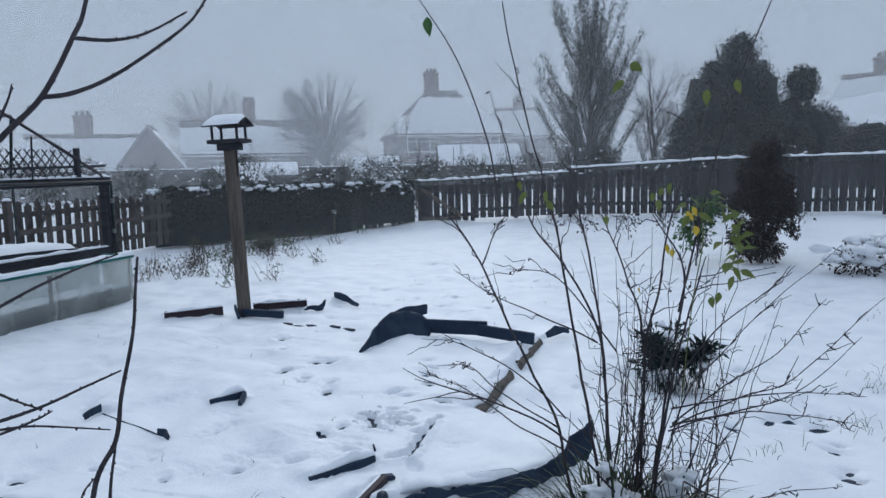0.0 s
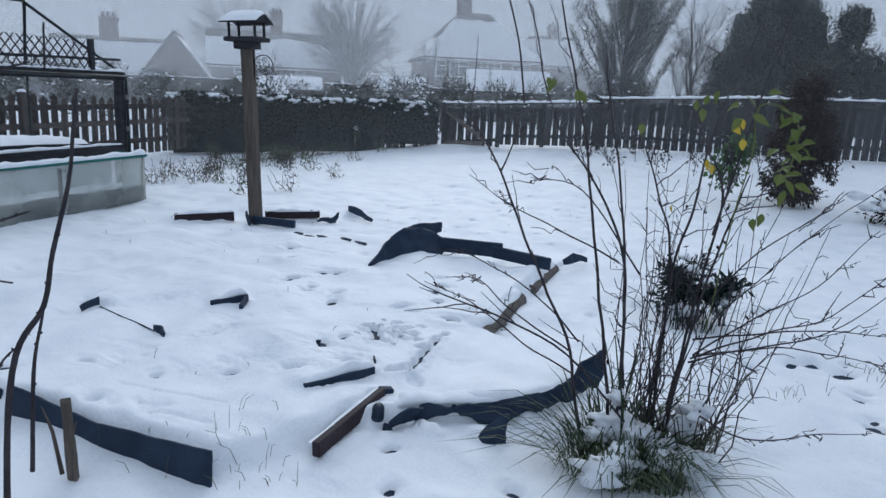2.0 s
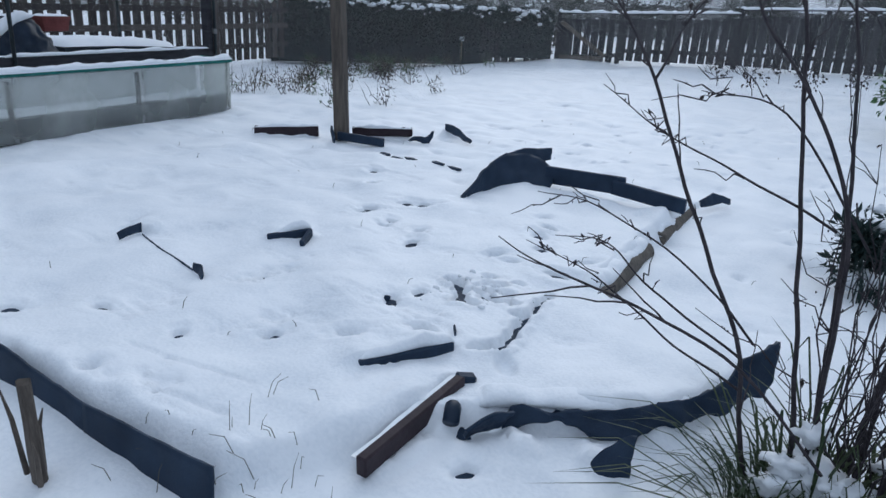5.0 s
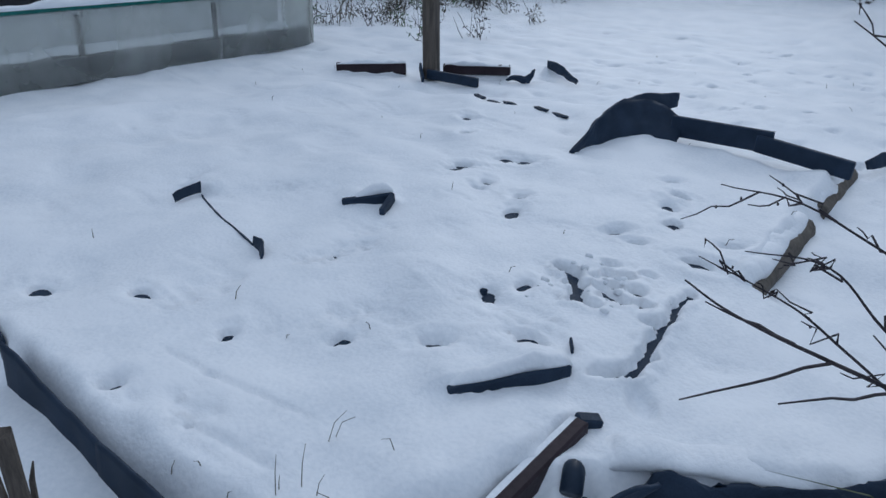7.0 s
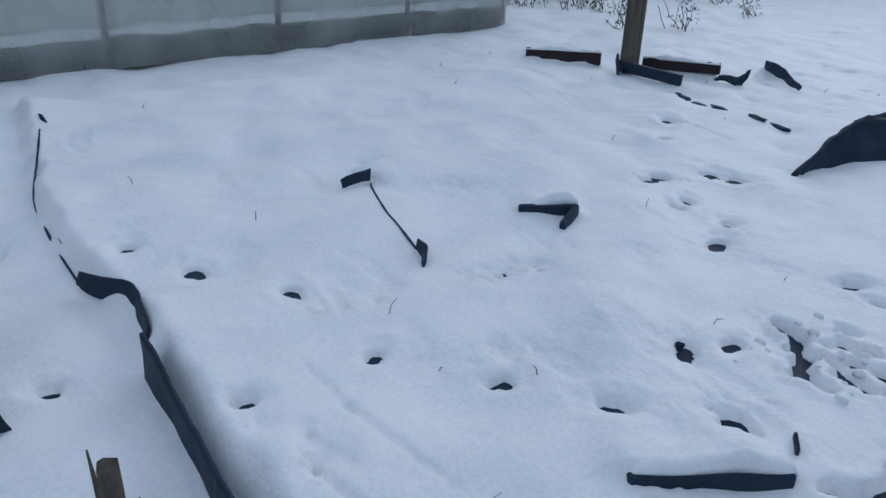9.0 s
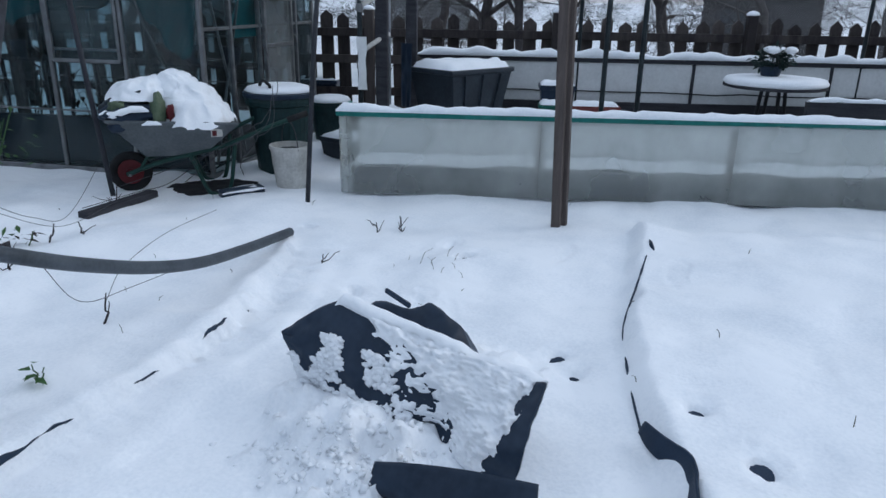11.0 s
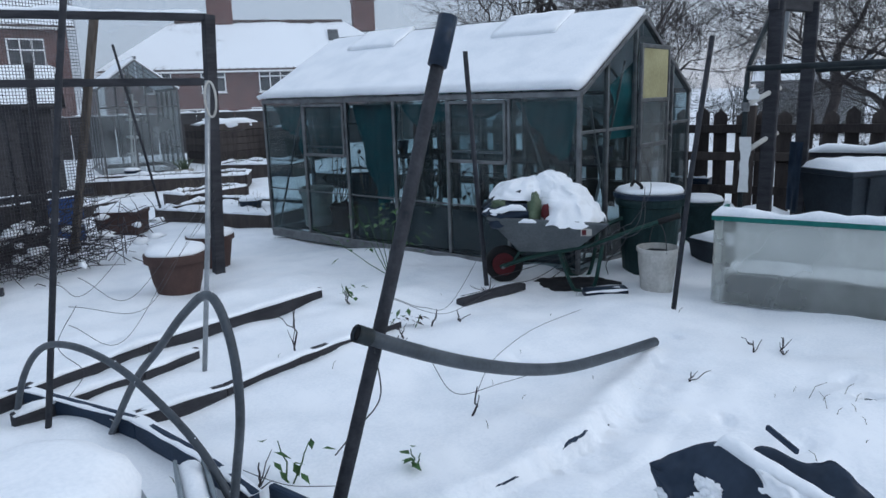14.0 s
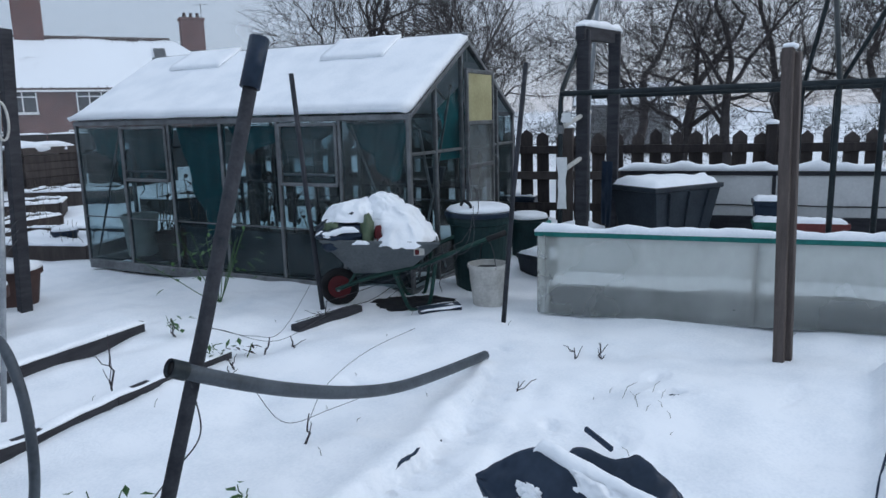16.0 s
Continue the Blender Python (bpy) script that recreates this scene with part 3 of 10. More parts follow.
FAR_DENTS = ((0.6, 5.2), (0.77, 5.46), (0.87, 5.56), (1.17, 5.27), (1.04, 5.71), (0.37, 8.15), (0.54, 8.64), (-1.37, 6.66), (0.21, 3.15), (-0.18, 2.88), (1.26, 4.86), (0.39, 6.49), (-4.12, 6.86), (-3.24, 8.05), (-5.91, 9.83), (-5.14, 10.33), (-4.2, 8.6), (-3.4, 8.9), (-2.9, 9.6), (-2.2, 7.8), (-1.9, 8.4), (-3.1, 7.5), (-0.9, 7.7), (-0.4, 8.9), (0.1, 7.3), (0.9, 7.4), (1.4, 8.1), (-4.6, 9.9), (-3.8, 10.4), (-2.6, 10.8), (-1.4, 9.9), (-0.6, 10.4))
SOFT_DENTS = ((-3.12, 0.64), (-3.1, 0.97), (-2.87, 0.36), (-3.23, 0.3), (-3.82, -0.03), (-3.89, 0.83), (-3.69, 0.99), (-2.98, -0.44), (-2.7, 0.33), (-2.69, 0.73), (-2.86, 1.69), (-2.73, 1.77))
# the paw marks of an animal that turned on the spot
PAWS = ((-1.31, 4.03), (-1.25, 4.01), (-1.19, 4.14), (-1.14, 4.18), (-1.10, 4.26), (-1.04, 4.11), (-1.01, 4.00), (-0.875, 3.97), (-1.06, 3.99), (-1.21, 4.08), (-1.10, 4.08), (-1.12, 4.01), (-0.96, 4.05), (-1.24, 4.22))
# splits in the crust down to the fabric: half width, then the way
SPLITS = ((0.020, (-1.34, 4.04), (-1.27, 4.01), (-1.18, 3.95), (-1.11, 3.87)), (0.012, (-1.11, 3.87), (-1.04, 3.88)), (0.010, (-0.923, 4.28), (-0.90, 4.16), (-0.851, 4.037), (-0.80, 3.88), (-0.747, 3.78)), (0.016, (-0.747, 3.78), (-0.727, 3.66), (-0.78, 3.60)), (0.005, (-1.62, 2.62), (-1.40, 2.68), (-1.10, 2.82)), (0.004, (-1.25, 2.55), (-0.98, 2.66)), (0.0078, (-1.44, 0.415), (-1.75, 0.43), (-2.05, 0.435), (-2.5, 0.415), (-2.75, 0.36), (-3.0, 0.29), (-3.5, 0.06)))
PRINT = (-0.628, 3.60)
# heaps of thrown-up snow: place, half sizes, height
HEAPS = ((-2.02, 1.27, 0.15, 0.36, 0.115), (-1.86, 1.28, 0.16, 0.30, 0.06), (-1.68, 1.46, 0.15, 0.26, 0.05), (-1.88, 1.66, 0.10, 0.18, 0.06), (-2.66, 1.32, 0.18, 0.42, 0.06), (-2.14, 0.97, 0.12, 0.16, 0.06), (-0.33, 3.33, 0.10, 0.08, 0.03), (-0.12, 3.46, 0.12, 0.08, 0.035), (0.07, 3.64, 0.10, 0.12, 0.03), (-0.55, 3.05, 0.05, 0.2, 0.02))
# streaks where the crust has crumbled: from, to
CRUMBLED = ((-1.95, 0.44, -2.6, 0.40), (-2.75, 0.33, -3.4, 0.10), (-2.3, 0.55, -2.5, 0.56), (-2.5, 0.47, -3.0, 0.36), (-3.0, 0.40, -3.5, 0.20), (-1.6, 0.50, -2.0, 0.52), (-2.2, 0.46, -2.5, 0.46), (-1.90, 2.73, -1.94, 2.96), (-1.55, 2.89, -1.55, 3.18), (-1.56, 3.20, -1.52, 3.47), (-1.92, 3.27, -1.93, 3.54), (-2.73, 3.53, -2.60, 3.66), (-2.08, 3.56, -2.05, 3.71), (-1.49, 2.43, -1.45, 2.45), (-1.34, 2.58, -1.28, 2.59), (-0.93, 3.12, -0.91, 3.30), (-1.36, 4.02, -1.10, 3.85), (-1.94, 3.31, -1.95, 3.52), (-1.31, 2.55, -1.26, 2.58), (-1.90, 2.71, -1.98, 2.95), (-1.95, 3.26, -1.98, 3.42), (-2.30, 8.24, -1.84, 8.54))
TRAMPLED = (-1.14, 4.08)
# snow banked against boards: from, to, height; it lies on the side to the right of the way
BANKS = ((-4.92, 5.88, -5.30, 5.40, 0.06), (-4.28, 6.54, -4.74, 6.16, 0.055), (-0.72, 3.42, -0.62, 2.88, 0.035), (-0.868, 3.538, -1.03, 3.17, 0.04), (-2.26, 3.90, -2.38, 3.70, 0.035), (-0.02, 3.92, -0.13, 3.68, 0.02), (-0.13, 3.68, -0.52, 3.37, 0.02), (-0.76, 2.53, -2.10, 2.25, 0.025), (-1.31, 6.42, -0.88, 4.60, 0.03), (-4.28, 6.98, -4.36, 7.06, 0.08), (-2.80, 3.28, -3.0, 3.2, 0.04), (-3.60, 0.0, -2.5, 0.37, 0.05), (-2.5, 0.37, -1.45, 0.38, 0.045), (-3.75, 0.22, -2.6, 0.62, 0.022), (-2.6, 0.62, -1.6, 0.66, 0.018), (-2.30, 5.80, -1.15, 5.97, 0.03))


def edge_distance(x, y, poly):
    """Distance to the rim of poly, positive inside."""
    best, inside = np.full(x.shape, 1e9), np.zeros(x.shape, bool)
    for (ax, ay), (bx, by) in zip(poly, poly[1:] + poly[:1]):
        dx, dy = bx - ax, by - ay
        t = np.clip(((x - ax) * dx + (y - ay) * dy) / (dx * dx + dy * dy), 0, 1)
        best = np.minimum(best, np.hypot(x - ax - t * dx, y - ay - t * dy))
        cross = ((ay > y) != (by > y)) & (x < (bx - ax) * (y - ay) / (by - ay + 1e-12) + ax)
        inside ^= cross
    return np.where(inside, best, -best)


def smooth_step(v, lo, hi):
    t = np.clip((v - lo) / (hi - lo), 0, 1)
    return t * t * (3 - 2 * t)


def waves(x, y, size, seed):
    """Soft rolling relief of about that size, from -1 to 1."""
    rng = np.random.RandomState(seed)
    out = np.zeros(x.shape)
    for _ in range(9):
        a, k, p = rng.uniform(0, 2 * math.pi), 2 * math.pi / size * rng.uniform(0.6, 1.7), rng.uniform(0, 6.28)
        out += np.sin((x * np.cos(a) + y * np.sin(a)) * k + p + 0.8 * np.sin((x * np.sin(a) - y * np.cos(a)) * k * 0.7 + p * 2))
    return out / 4.5


def ground_height(x, y, snow=True):
    """Top of the snow, or with snow False the soil under it."""
    x, y = np.asarray(x, float), np.asarray(y, float)
    h = 0.34 * smooth_step(y + 0.25 * x, 9, 18) - 0.11 * smooth_step(-y, 1.5, 5.5)
    core = 1 - smooth_step(np.hypot(x + 1.5, y - 3), 8, 14)
    h = h + core * (0.024 * waves(x, y, 1.5, 1) + 0.014 * waves(x, y, 0.62, 2))
    h = h + (1 - core) * 0.05 * waves(x, y, 3.0, 4)
    d = edge_distance(x, y, PLOT) + 0.02 * waves(x, y, 0.3, 5)
    h = h - 0.035 + 0.085 * smooth_step(d, -0.05, 0.06)
    for ax, ay, bx, by, up in BANKS:
        if up > 0 and not snow:
            continue
        dx, dy = bx - ax, by - ay
        ln = math.hypot(dx, dy)
        along = ((x - ax) * dx + (y - ay) * dy) / ln
        off = ((x - ax) * dy - (y - ay) * dx) / ln
        ends = smooth_step(along, -0.06, 0.06) * (1 - smooth_step(along, ln - 0.06, ln + 0.06))
        h = h + up * ends * np.where(off > 0, np.exp(-np.maximum(off - 0.05, 0) / 0.16), np.exp(-(off / 0.018) ** 2)) * (1 + 0.25 * waves(x, y, 0.25, 13))
    if not snow:
        return h - 0.030
    h = h + core * (0.0035 * waves(x, y, 0.2, 3) * smooth_step(waves(x, y, 0.9, 9), -0.2, 0.6) + 0.0010 * waves(x, y, 0.085, 7))
    # wind-scooped hollows, and streaks where the crust has crumbled
    h = h - core * 0.013 * smooth_step(waves(x * 0.55 + y * 0.2, y * 1.2, 0.62, 23), 0.5, 1.1)
    crumb = smooth_step(waves(x * 0.5 + 0.35 * y, y * 1.25 - 0.2 * x, 0.42, 22), 0.62, 0.95)
    h = h - core * crumb * (0.006 + 0.008 * waves(x, y, 0.10, 21) * waves(x, y, 0.052, 24))

    def patch(px, py, reach):
        return (np.abs(x - px) < reach) & (np.abs(y - py) < reach)

    for i, (px, py) in enumerate(DENTS + FAR_DENTS + SOFT_DENTS):
        near = patch(px, py, 0.3)
        xs, ys = x[near], y[near]
        a = i * 2.4
        u, v = (xs - px) * math.cos(a) + (ys - py) * math.sin(a), -(xs - px) * math.sin(a) + (ys - py) * math.cos(a)
        r = 0.034 + 0.009 * math.sin(i * 5.1)
        q = np.sqrt((u / (r * 1.6)) ** 2 + (v / r) ** 2) * (1 + 0.22 * waves(xs, ys, 0.06, 31))
        deep = (0.052 + 0.022 * math.sin(i * 3.3)) * (1 - smooth_step(q, 0.5, 1.0)) + 0.010 * (1 - smooth_step(q, 0.8, 2.4))
        h[near] += 0.004 * np.exp(-((q - 2.3) / 0.4) ** 2) - deep * (0.5 if i >= len(DENTS + FAR_DENTS) else 1)
    for px, py, rx, ry, up in HEAPS:
        near = patch(px, py, 0.8)
        xs, ys = x[near], y[near]
        q = np.hypot((xs - px) / rx, (ys - py) / ry) + 0.25 * waves(xs, ys, 0.16, 41)
        top = 1 - smooth_step(q, 0.1, 1.1)
        h[near] += up * top + smooth_step(top, 0.02, 0.3) * (0.014 * np.abs(waves(xs, ys, 0.06, 42)) + 0.007 * waves(xs, ys, 0.035, 43))
    for ax, ay, bx, by in CRUMBLED:
        near = patch((ax + bx) / 2, (ay + by) / 2, 0.5)
        xs, ys = x[near], y[near]
        dx, dy = bx - ax, by - ay
        k = np.clip(((xs - ax) * dx + (ys - ay) * dy) / (dx * dx + dy * dy), 0, 1)
        q = np.hypot(xs - ax - k * dx, ys - ay - k * dy) + 0.03 * waves(xs, ys, 0.12, 51)
        h[near] -= (1 - smooth_step(q, 0.015, 0.085)) * (0.008 + 0.010 * waves(xs, ys, 0.11, 52) * waves(xs, ys, 0.06, 53) + 0.004 * waves(xs, ys, 0.033, 54))
    # the trodden place: paw marks with crumbled walls between them
    near = patch(*TRAMPLED, 0.6)
    xs, ys = x[near], y[near]
    t = np.hypot((xs - TRAMPLED[0]) / 0.24, (ys - TRAMPLED[1]) / 0.25) + 0.2 * waves(xs, ys, 0.2, 17)
    inside = 1 - smooth_step(t, 0.7, 1.15)
    low = inside * (0.004 - 0.008 * np.abs(waves(xs, ys, 0.07, 6)) - 0.003 * waves(xs, ys, 0.035, 12))
    for i, (px, py) in enumerate(PAWS):
        q = np.hypot(xs - px, ys - py) / (0.036 + 0.006 * math.sin(i * 4.1)) * (1 + 0.2 * waves(xs, ys, 0.06, 33 + i % 3))
        low = low - (0.056 + 0.020 * math.sin(i * 2.7)) * (1 - smooth_step(q, 0.5, 1.05)) + 0.002 * np.exp(-((q - 1.35) / 0.3) ** 2)
    h[near] += low
    for half, *way in SPLITS:
        for (ax, ay), (bx, by) in zip(way, way[1:]):
            near = patch((ax + bx) / 2, (ay + by) / 2, 0.4)
            xs, ys = x[near], y[near]
            dx, dy = bx - ax, by - ay
            k = np.clip(((xs - ax) * dx + (ys - ay) * dy) / (dx * dx + dy * dy), 0, 1)
            q = np.hypot(xs - ax - k * dx, ys - ay - k * dy) + half * 0.9 * waves(xs, ys, 0.09, 61)
            deep = 0.070 if half > 0.008 else 0.012
            h[near] -= deep * (1 - smooth_step(q, half * 0.5, half * 1.3 + 0.008)) - (0.008 * np.exp(-((q - half - 0.03) / 0.02) ** 2) if half > 0.008 else 0)
    near = patch(*PRINT, 0.3)
    xs, ys = x[near] - PRINT[0], y[near] - PRINT[1]
    u, v = -0.82 * xs + 0.57 * ys, 0.57 * xs + 0.82 * ys
    q = np.hypot(v / (0.042 + 0.10 * np.maximum(u, -0.1) * -0.25), u / 0.085)
    h[near] -= 0.026 * (1 - smooth_step(q, 0.6, 1.05))
    rng = random.Random(29)
    for _ in range(150):
        px, py, r = rng.uniform(-6.5, 2.6), rng.uniform(5.3, 11.5), rng.uniform(0.035, 0.085)
        near = patch(px, py, 0.2)
        h[near] -= rng.uniform(0.018, 0.05) * np.exp(-(((x[near] - px) / r) ** 2 + ((y[near] - py) / (r * 0.8)) ** 2) * 1.6)
    far = 0.014 * smooth_step(waves(x, y, 0.34, 11), 0.85, 1.0) * smooth_step(y + 0.3 * x, 4.5, 6) * core
    return h - far


def graded(lo, hi, step, mid_lo, mid_hi, far):
    """Even fine steps from lo to hi, middling ones as far as mid_lo and mid_hi, then growing ones out to far."""
    def side(v, mid, sign):
        out, s = [], step
        while v * sign < far:
            s = min(s * 1.12, 0.046) if v * sign < mid * sign else s * 1.13
            v += s * sign
            out.append(v)
        return out
    return np.array(side(lo, mid_lo, -1)[::-1] + list(np.arange(lo, hi + 1e-6, step)) + side(hi, mid_hi, 1))


def sheet(name, gx, gy, Z, mat):
    """A sheet over the lines gx and gy with the heights Z."""
    X, Y = np.meshgrid(gx, gy)
    nx, ny = len(gx), len(gy)
    me = bpy.data.meshes.new(name)
    k = (np.arange(ny - 1)[:, None] * nx + np.arange(nx - 1)[None, :]).ravel()
    me.vertices.add(nx * ny)
    me.vertices.foreach_set("co", np.stack([X, Y, Z], -1).astype(np.float32).ravel())
    me.loops.add(4 * len(k))
    me.loops.foreach_set("vertex_index", np.stack([k, k + 1, k + nx + 1, k + nx], 1).astype(np.int32).ravel())
    me.polygons.add(len(k))
    me.polygons.foreach_set("loop_start", (np.arange(len(k)) * 4).astype(np.int32))
    me.polygons.foreach_set("use_smooth", np.ones(len(k), bool))
    me.update(calc_edges=True)
    me.materials.append(M[mat])
    return new(name, me)


gx, gy = graded(-4.3, 0.7, 0.0145, -6.5, 2.6, 900), graded(0.7, 5.3, 0.0145, -2.4, 10.6, 900)
Z = ground_height(*np.meshgrid(gx, gy))
nx, ny = len(gx), len(gy)
tagged(sheet("ground", gx, gy, Z, "snow"), "allotment ground under fresh trodden snow", "ground", kind="structure")
ex, ey = np.arange(-5.0, 1.5, 0.05), np.arange(0.8, 6.4, 0.05)
tagged(sheet("soil", ex, ey, ground_height(*np.meshgrid(ex, ey), False), "fabric"), "black weed fabric and soil bared where snow is trodden", "ground", kind="structure")


def gz(x, y):
    """Height of the snow at a place, from the sheet's own corners."""
    i = min(max(int(np.searchsorted(gx, x)) - 1, 0), nx - 2)
    j = min(max(int(np.searchsorted(gy, y)) - 1, 0), ny - 2)
    u, v = (x - gx[i]) / (gx[i + 1] - gx[i]), (y - gy[j]) / (gy[j + 1] - gy[j])
    return float((Z[j, i] * (1 - u) + Z[j, i + 1] * u) * (1 - v) + (Z[j + 1, i] * (1 - u) + Z[j + 1, i + 1] * u) * v)


# ---- the bed line: along it, across it, up ----
BED, ALONG, BEHIND = Vector((-4.63, -0.23, 0)), Vector((-0.318, 0.948, 0)), Vector((-0.948, -0.318, 0))
BED_TURN = math.degrees(math.atan2(ALONG.y, ALONG.x))


def bed(s, o, z=0.0):
    """A place s along the long cold frame and o behind its front."""
    p = BED + ALONG * s + BEHIND * o
    return Vector((p.x, p.y, z))


def piece(name, mesh_data, parent, m, label=""):
    """A repeated piece that shares its mesh; m in the world."""
    ob = new(name, mesh_data)
    ob.parent = parent
    ob.matrix_basis = PLACE[parent.name].inverted() @ m
    PLACE[ob.name] = PLACE[parent.name]
    return tagged(ob, label) if label else ob


def turned(p, deg, tilt=0.0, lean=0.0):
    return pose(p[0], p[1], p[2], tilt, lean, deg)


# ---- picket fences ----
def picket_mesh(w, h, d, pointed, seed, mat="fence_wood"):
    m = Mesh()
    rng = random.Random(seed)
    t = h + rng.uniform(-0.03, 0.02)
    top = [(-w / 2, t - w * 0.45), (0, t), (w / 2, t - w * 0.45)] if pointed else [(-w / 2, t - rng.uniform(0, 0.015)), (0, t), (w / 2, t - rng.uniform(0, 0.015))]
    ring = [(-w / 2, 0), *top, (w / 2, 0)]
    n = len(ring)
    m.add([(x, -d / 2, z) for x, z in ring] + [(x, d / 2, z) for x, z in ring], [tuple(range(n)), tuple(range(2 * n - 1, n - 1, -1))] + [(i, i + n, (i + 1) % n + n, (i + 1) % n) for i in range(n)])
    return m.data("picket", mat)


PICKETS = [picket_mesh(0.125, 1.02, 0.022, True, k, "fence_brown") for k in range(5)]
PALES = [picket_mesh(0.155, 0.94, 0.020, False, k + 9) for k in range(5)]


def picket_fence(name, p, q, low, high, spacing, rails, shapes, label, post_every, snow=0.0, gaps=0.0, top_board=False, seed=1, face=1, wood="fence_wood"):
    """A run of upright pickets on rails between posts; low and high: height of foot and head at p and q."""
    p, q = Vector((*p, 0)), Vector((*q, 0))
    ln = (q - p).length
    d = (q - p) / ln
    deg = math.degrees(math.atan2(d.y, d.x))
    side = Vector((d.y, -d.x, 0))
    rng = random.Random(seed)
    fence = thing(name, (p.x, p.y, low[0]), deg, label, "fence", "garden fences", "structure")
    foot = lambda s: low[0] + (low[1] - low[0]) * s / ln
    head = lambda s: high[0] + (high[1] - high[0]) * s / ln
    for f in rails:
        za, zb = foot(0) + (head(0) - foot(0)) * f, foot(ln) + (head(ln) - foot(ln)) * f
        part("rail", Mesh().beam((p.x, p.y, za), (q.x, q.y, zb), 0.04, 0.085), wood, fence)
        if snow:
            part("snow", Mesh().ridge([(p.x, p.y, za + 0.04), (q.x, q.y, zb + 0.04)], 0.05, 0.022, 0.12, 0.9, f * 9), "snow_loose", fence, "thin line of snow on the rail", True)
    s = 0.0
    while s <= ln:
        c = p + d * s
        part("post", Mesh().box((c.x - side.x * 0.05 * face, c.y - side.y * 0.05 * face, (foot(s) + head(s)) / 2 - 0.03), (0.10, 0.10, head(s) - foot(s) + 0.16), Matrix.Rotation(radians(deg), 3, "Z"), 0.008), wood, fence)
        part("snow", Mesh().blob((c.x - side.x * 0.05 * face, c.y - side.y * 0.05 * face, head(s) + 0.05), (0.065, 0.065, 0.04), 0.2, 10, s, head(s) + 0.045), "snow", fence, "cap of snow on the post", True)
        s += post_every
    s = spacing / 2
    while s < ln:
        if rng.random() >= gaps:
            c = p + d * s + side * 0.032 * face
            k = (head(s) - foot(s)) / 1.0
            m = turned((c.x, c.y, foot(s) - 0.02), deg + rng.uniform(-2, 2), 0, rng.uniform(-1.2, 1.2)) @ Matrix.Diagonal((rng.uniform(0.9, 1.1), 1, k * rng.uniform(0.97, 1.02), 1))
            piece("picket", shapes[rng.randrange(5)], fence, m)
        s += spacing * rng.uniform(0.94, 1.06)
    if top_board:
        a, b = (p.x, p.y, head(0) + 0.015), (q.x, q.y, head(ln) + 0.015)
        part("top_board", Mesh().beam(a, b, 0.10, 0.03), wood, fence)
        part("snow", Mesh().ridge([(a[0], a[1], a[2] + 0.012), (b[0], b[1], b[2] + 0.012)], 0.11, 0.05, 0.10, 0.9, seed), "snow", fence, "snow lying on the top board", True)
    return fence


fa, fb = bed(-4.2, 2.96), bed(11.4, 2.96)
picket_fence("fence_west", fa[:2], fb[:2], (0.08, 0.14), (1.10, 1.14), 0.195, (0.22, 0.55, 0.82), PICKETS, "dark weathered pointed picket fence with snowy rails", 1.95, 0, 0.04, seed=3, face=-1, wood="fence_brown")
picket_fence("fence_hedge", (-9.92, 13.75), (-9.3, 15.6), (0.10, 0.06), (0.98, 0.98), 0.19, (0.25, 0.8), PALES, "dark paling fence grown through by the hedge", 2.0, 0, 0.06, seed=4)
picket_fence("fence_gate", (-9.25, 15.72), (-8.0, 16.2), (0.06, 0.22), (1.15, 1.20), 0.185, (0.12, 0.85), PALES, "dark paling gate with a diagonal brace, closed", 1.2, 0, 0.0, True, seed=5)
brace = thing("gate_brace", (-9.0, 15.72, 0.3), 0, "weathered diagonal timber brace leaning on the gate", "brace")
part("board", Mesh().beam((-9.15, 15.66, 0.98), (-8.15, 15.98, 0.30), 0.03, 0.09), "post_wood", brace)
part("foot_board", Mesh().beam((-9.1, 15.62, 0.20), (-8.2, 15.95, 0.24), 0.04, 0.10), "post_wood", brace)
picket_fence("fence_north", (-7.95, 16.2), (-5.7, 17.1), (0.25, 0.34), (1.20, 1.34), 0.185, (0.2, 0.82), PALES, "dark weathered paling fence with snow on its top board", 1.1, 0, 0.02, True, seed=6)
picket_fence("fence_north_middle", (-5.68, 17.11), (-2.5, 18.37), (0.34, 0.36), (1.42, 1.58), 0.185, (0.2, 0.82), PALES, "taller dark paling fence with snow on its top board", 1.6, 0, 0.02, True, seed=7)
picket_fence("fence_north_end", (-2.48, 18.38), (4.8, 21.3), (0.36, 0.42), (1.58, 1.70), 0.185, (0.2, 0.82), PALES, "dark paling fence behind a dead brown shrub", 1.8, 0, 0.03, True, seed=8)

# ---- the long cold frame ----
cold = thing("cold_frame", bed(0, 0), BED_TURN, "long cold frame of cloudy twin-wall sheet with teal edging", "cold frame")
LONG, HIGH = 6.5, 0.515


def front_bulge(s, z):
    return 0.018 * math.sin(s * 2.1) * math.sin(math.pi * z / HIGH) + 0.012 * math.sin(s * 0.9 + 1) * z / HIGH


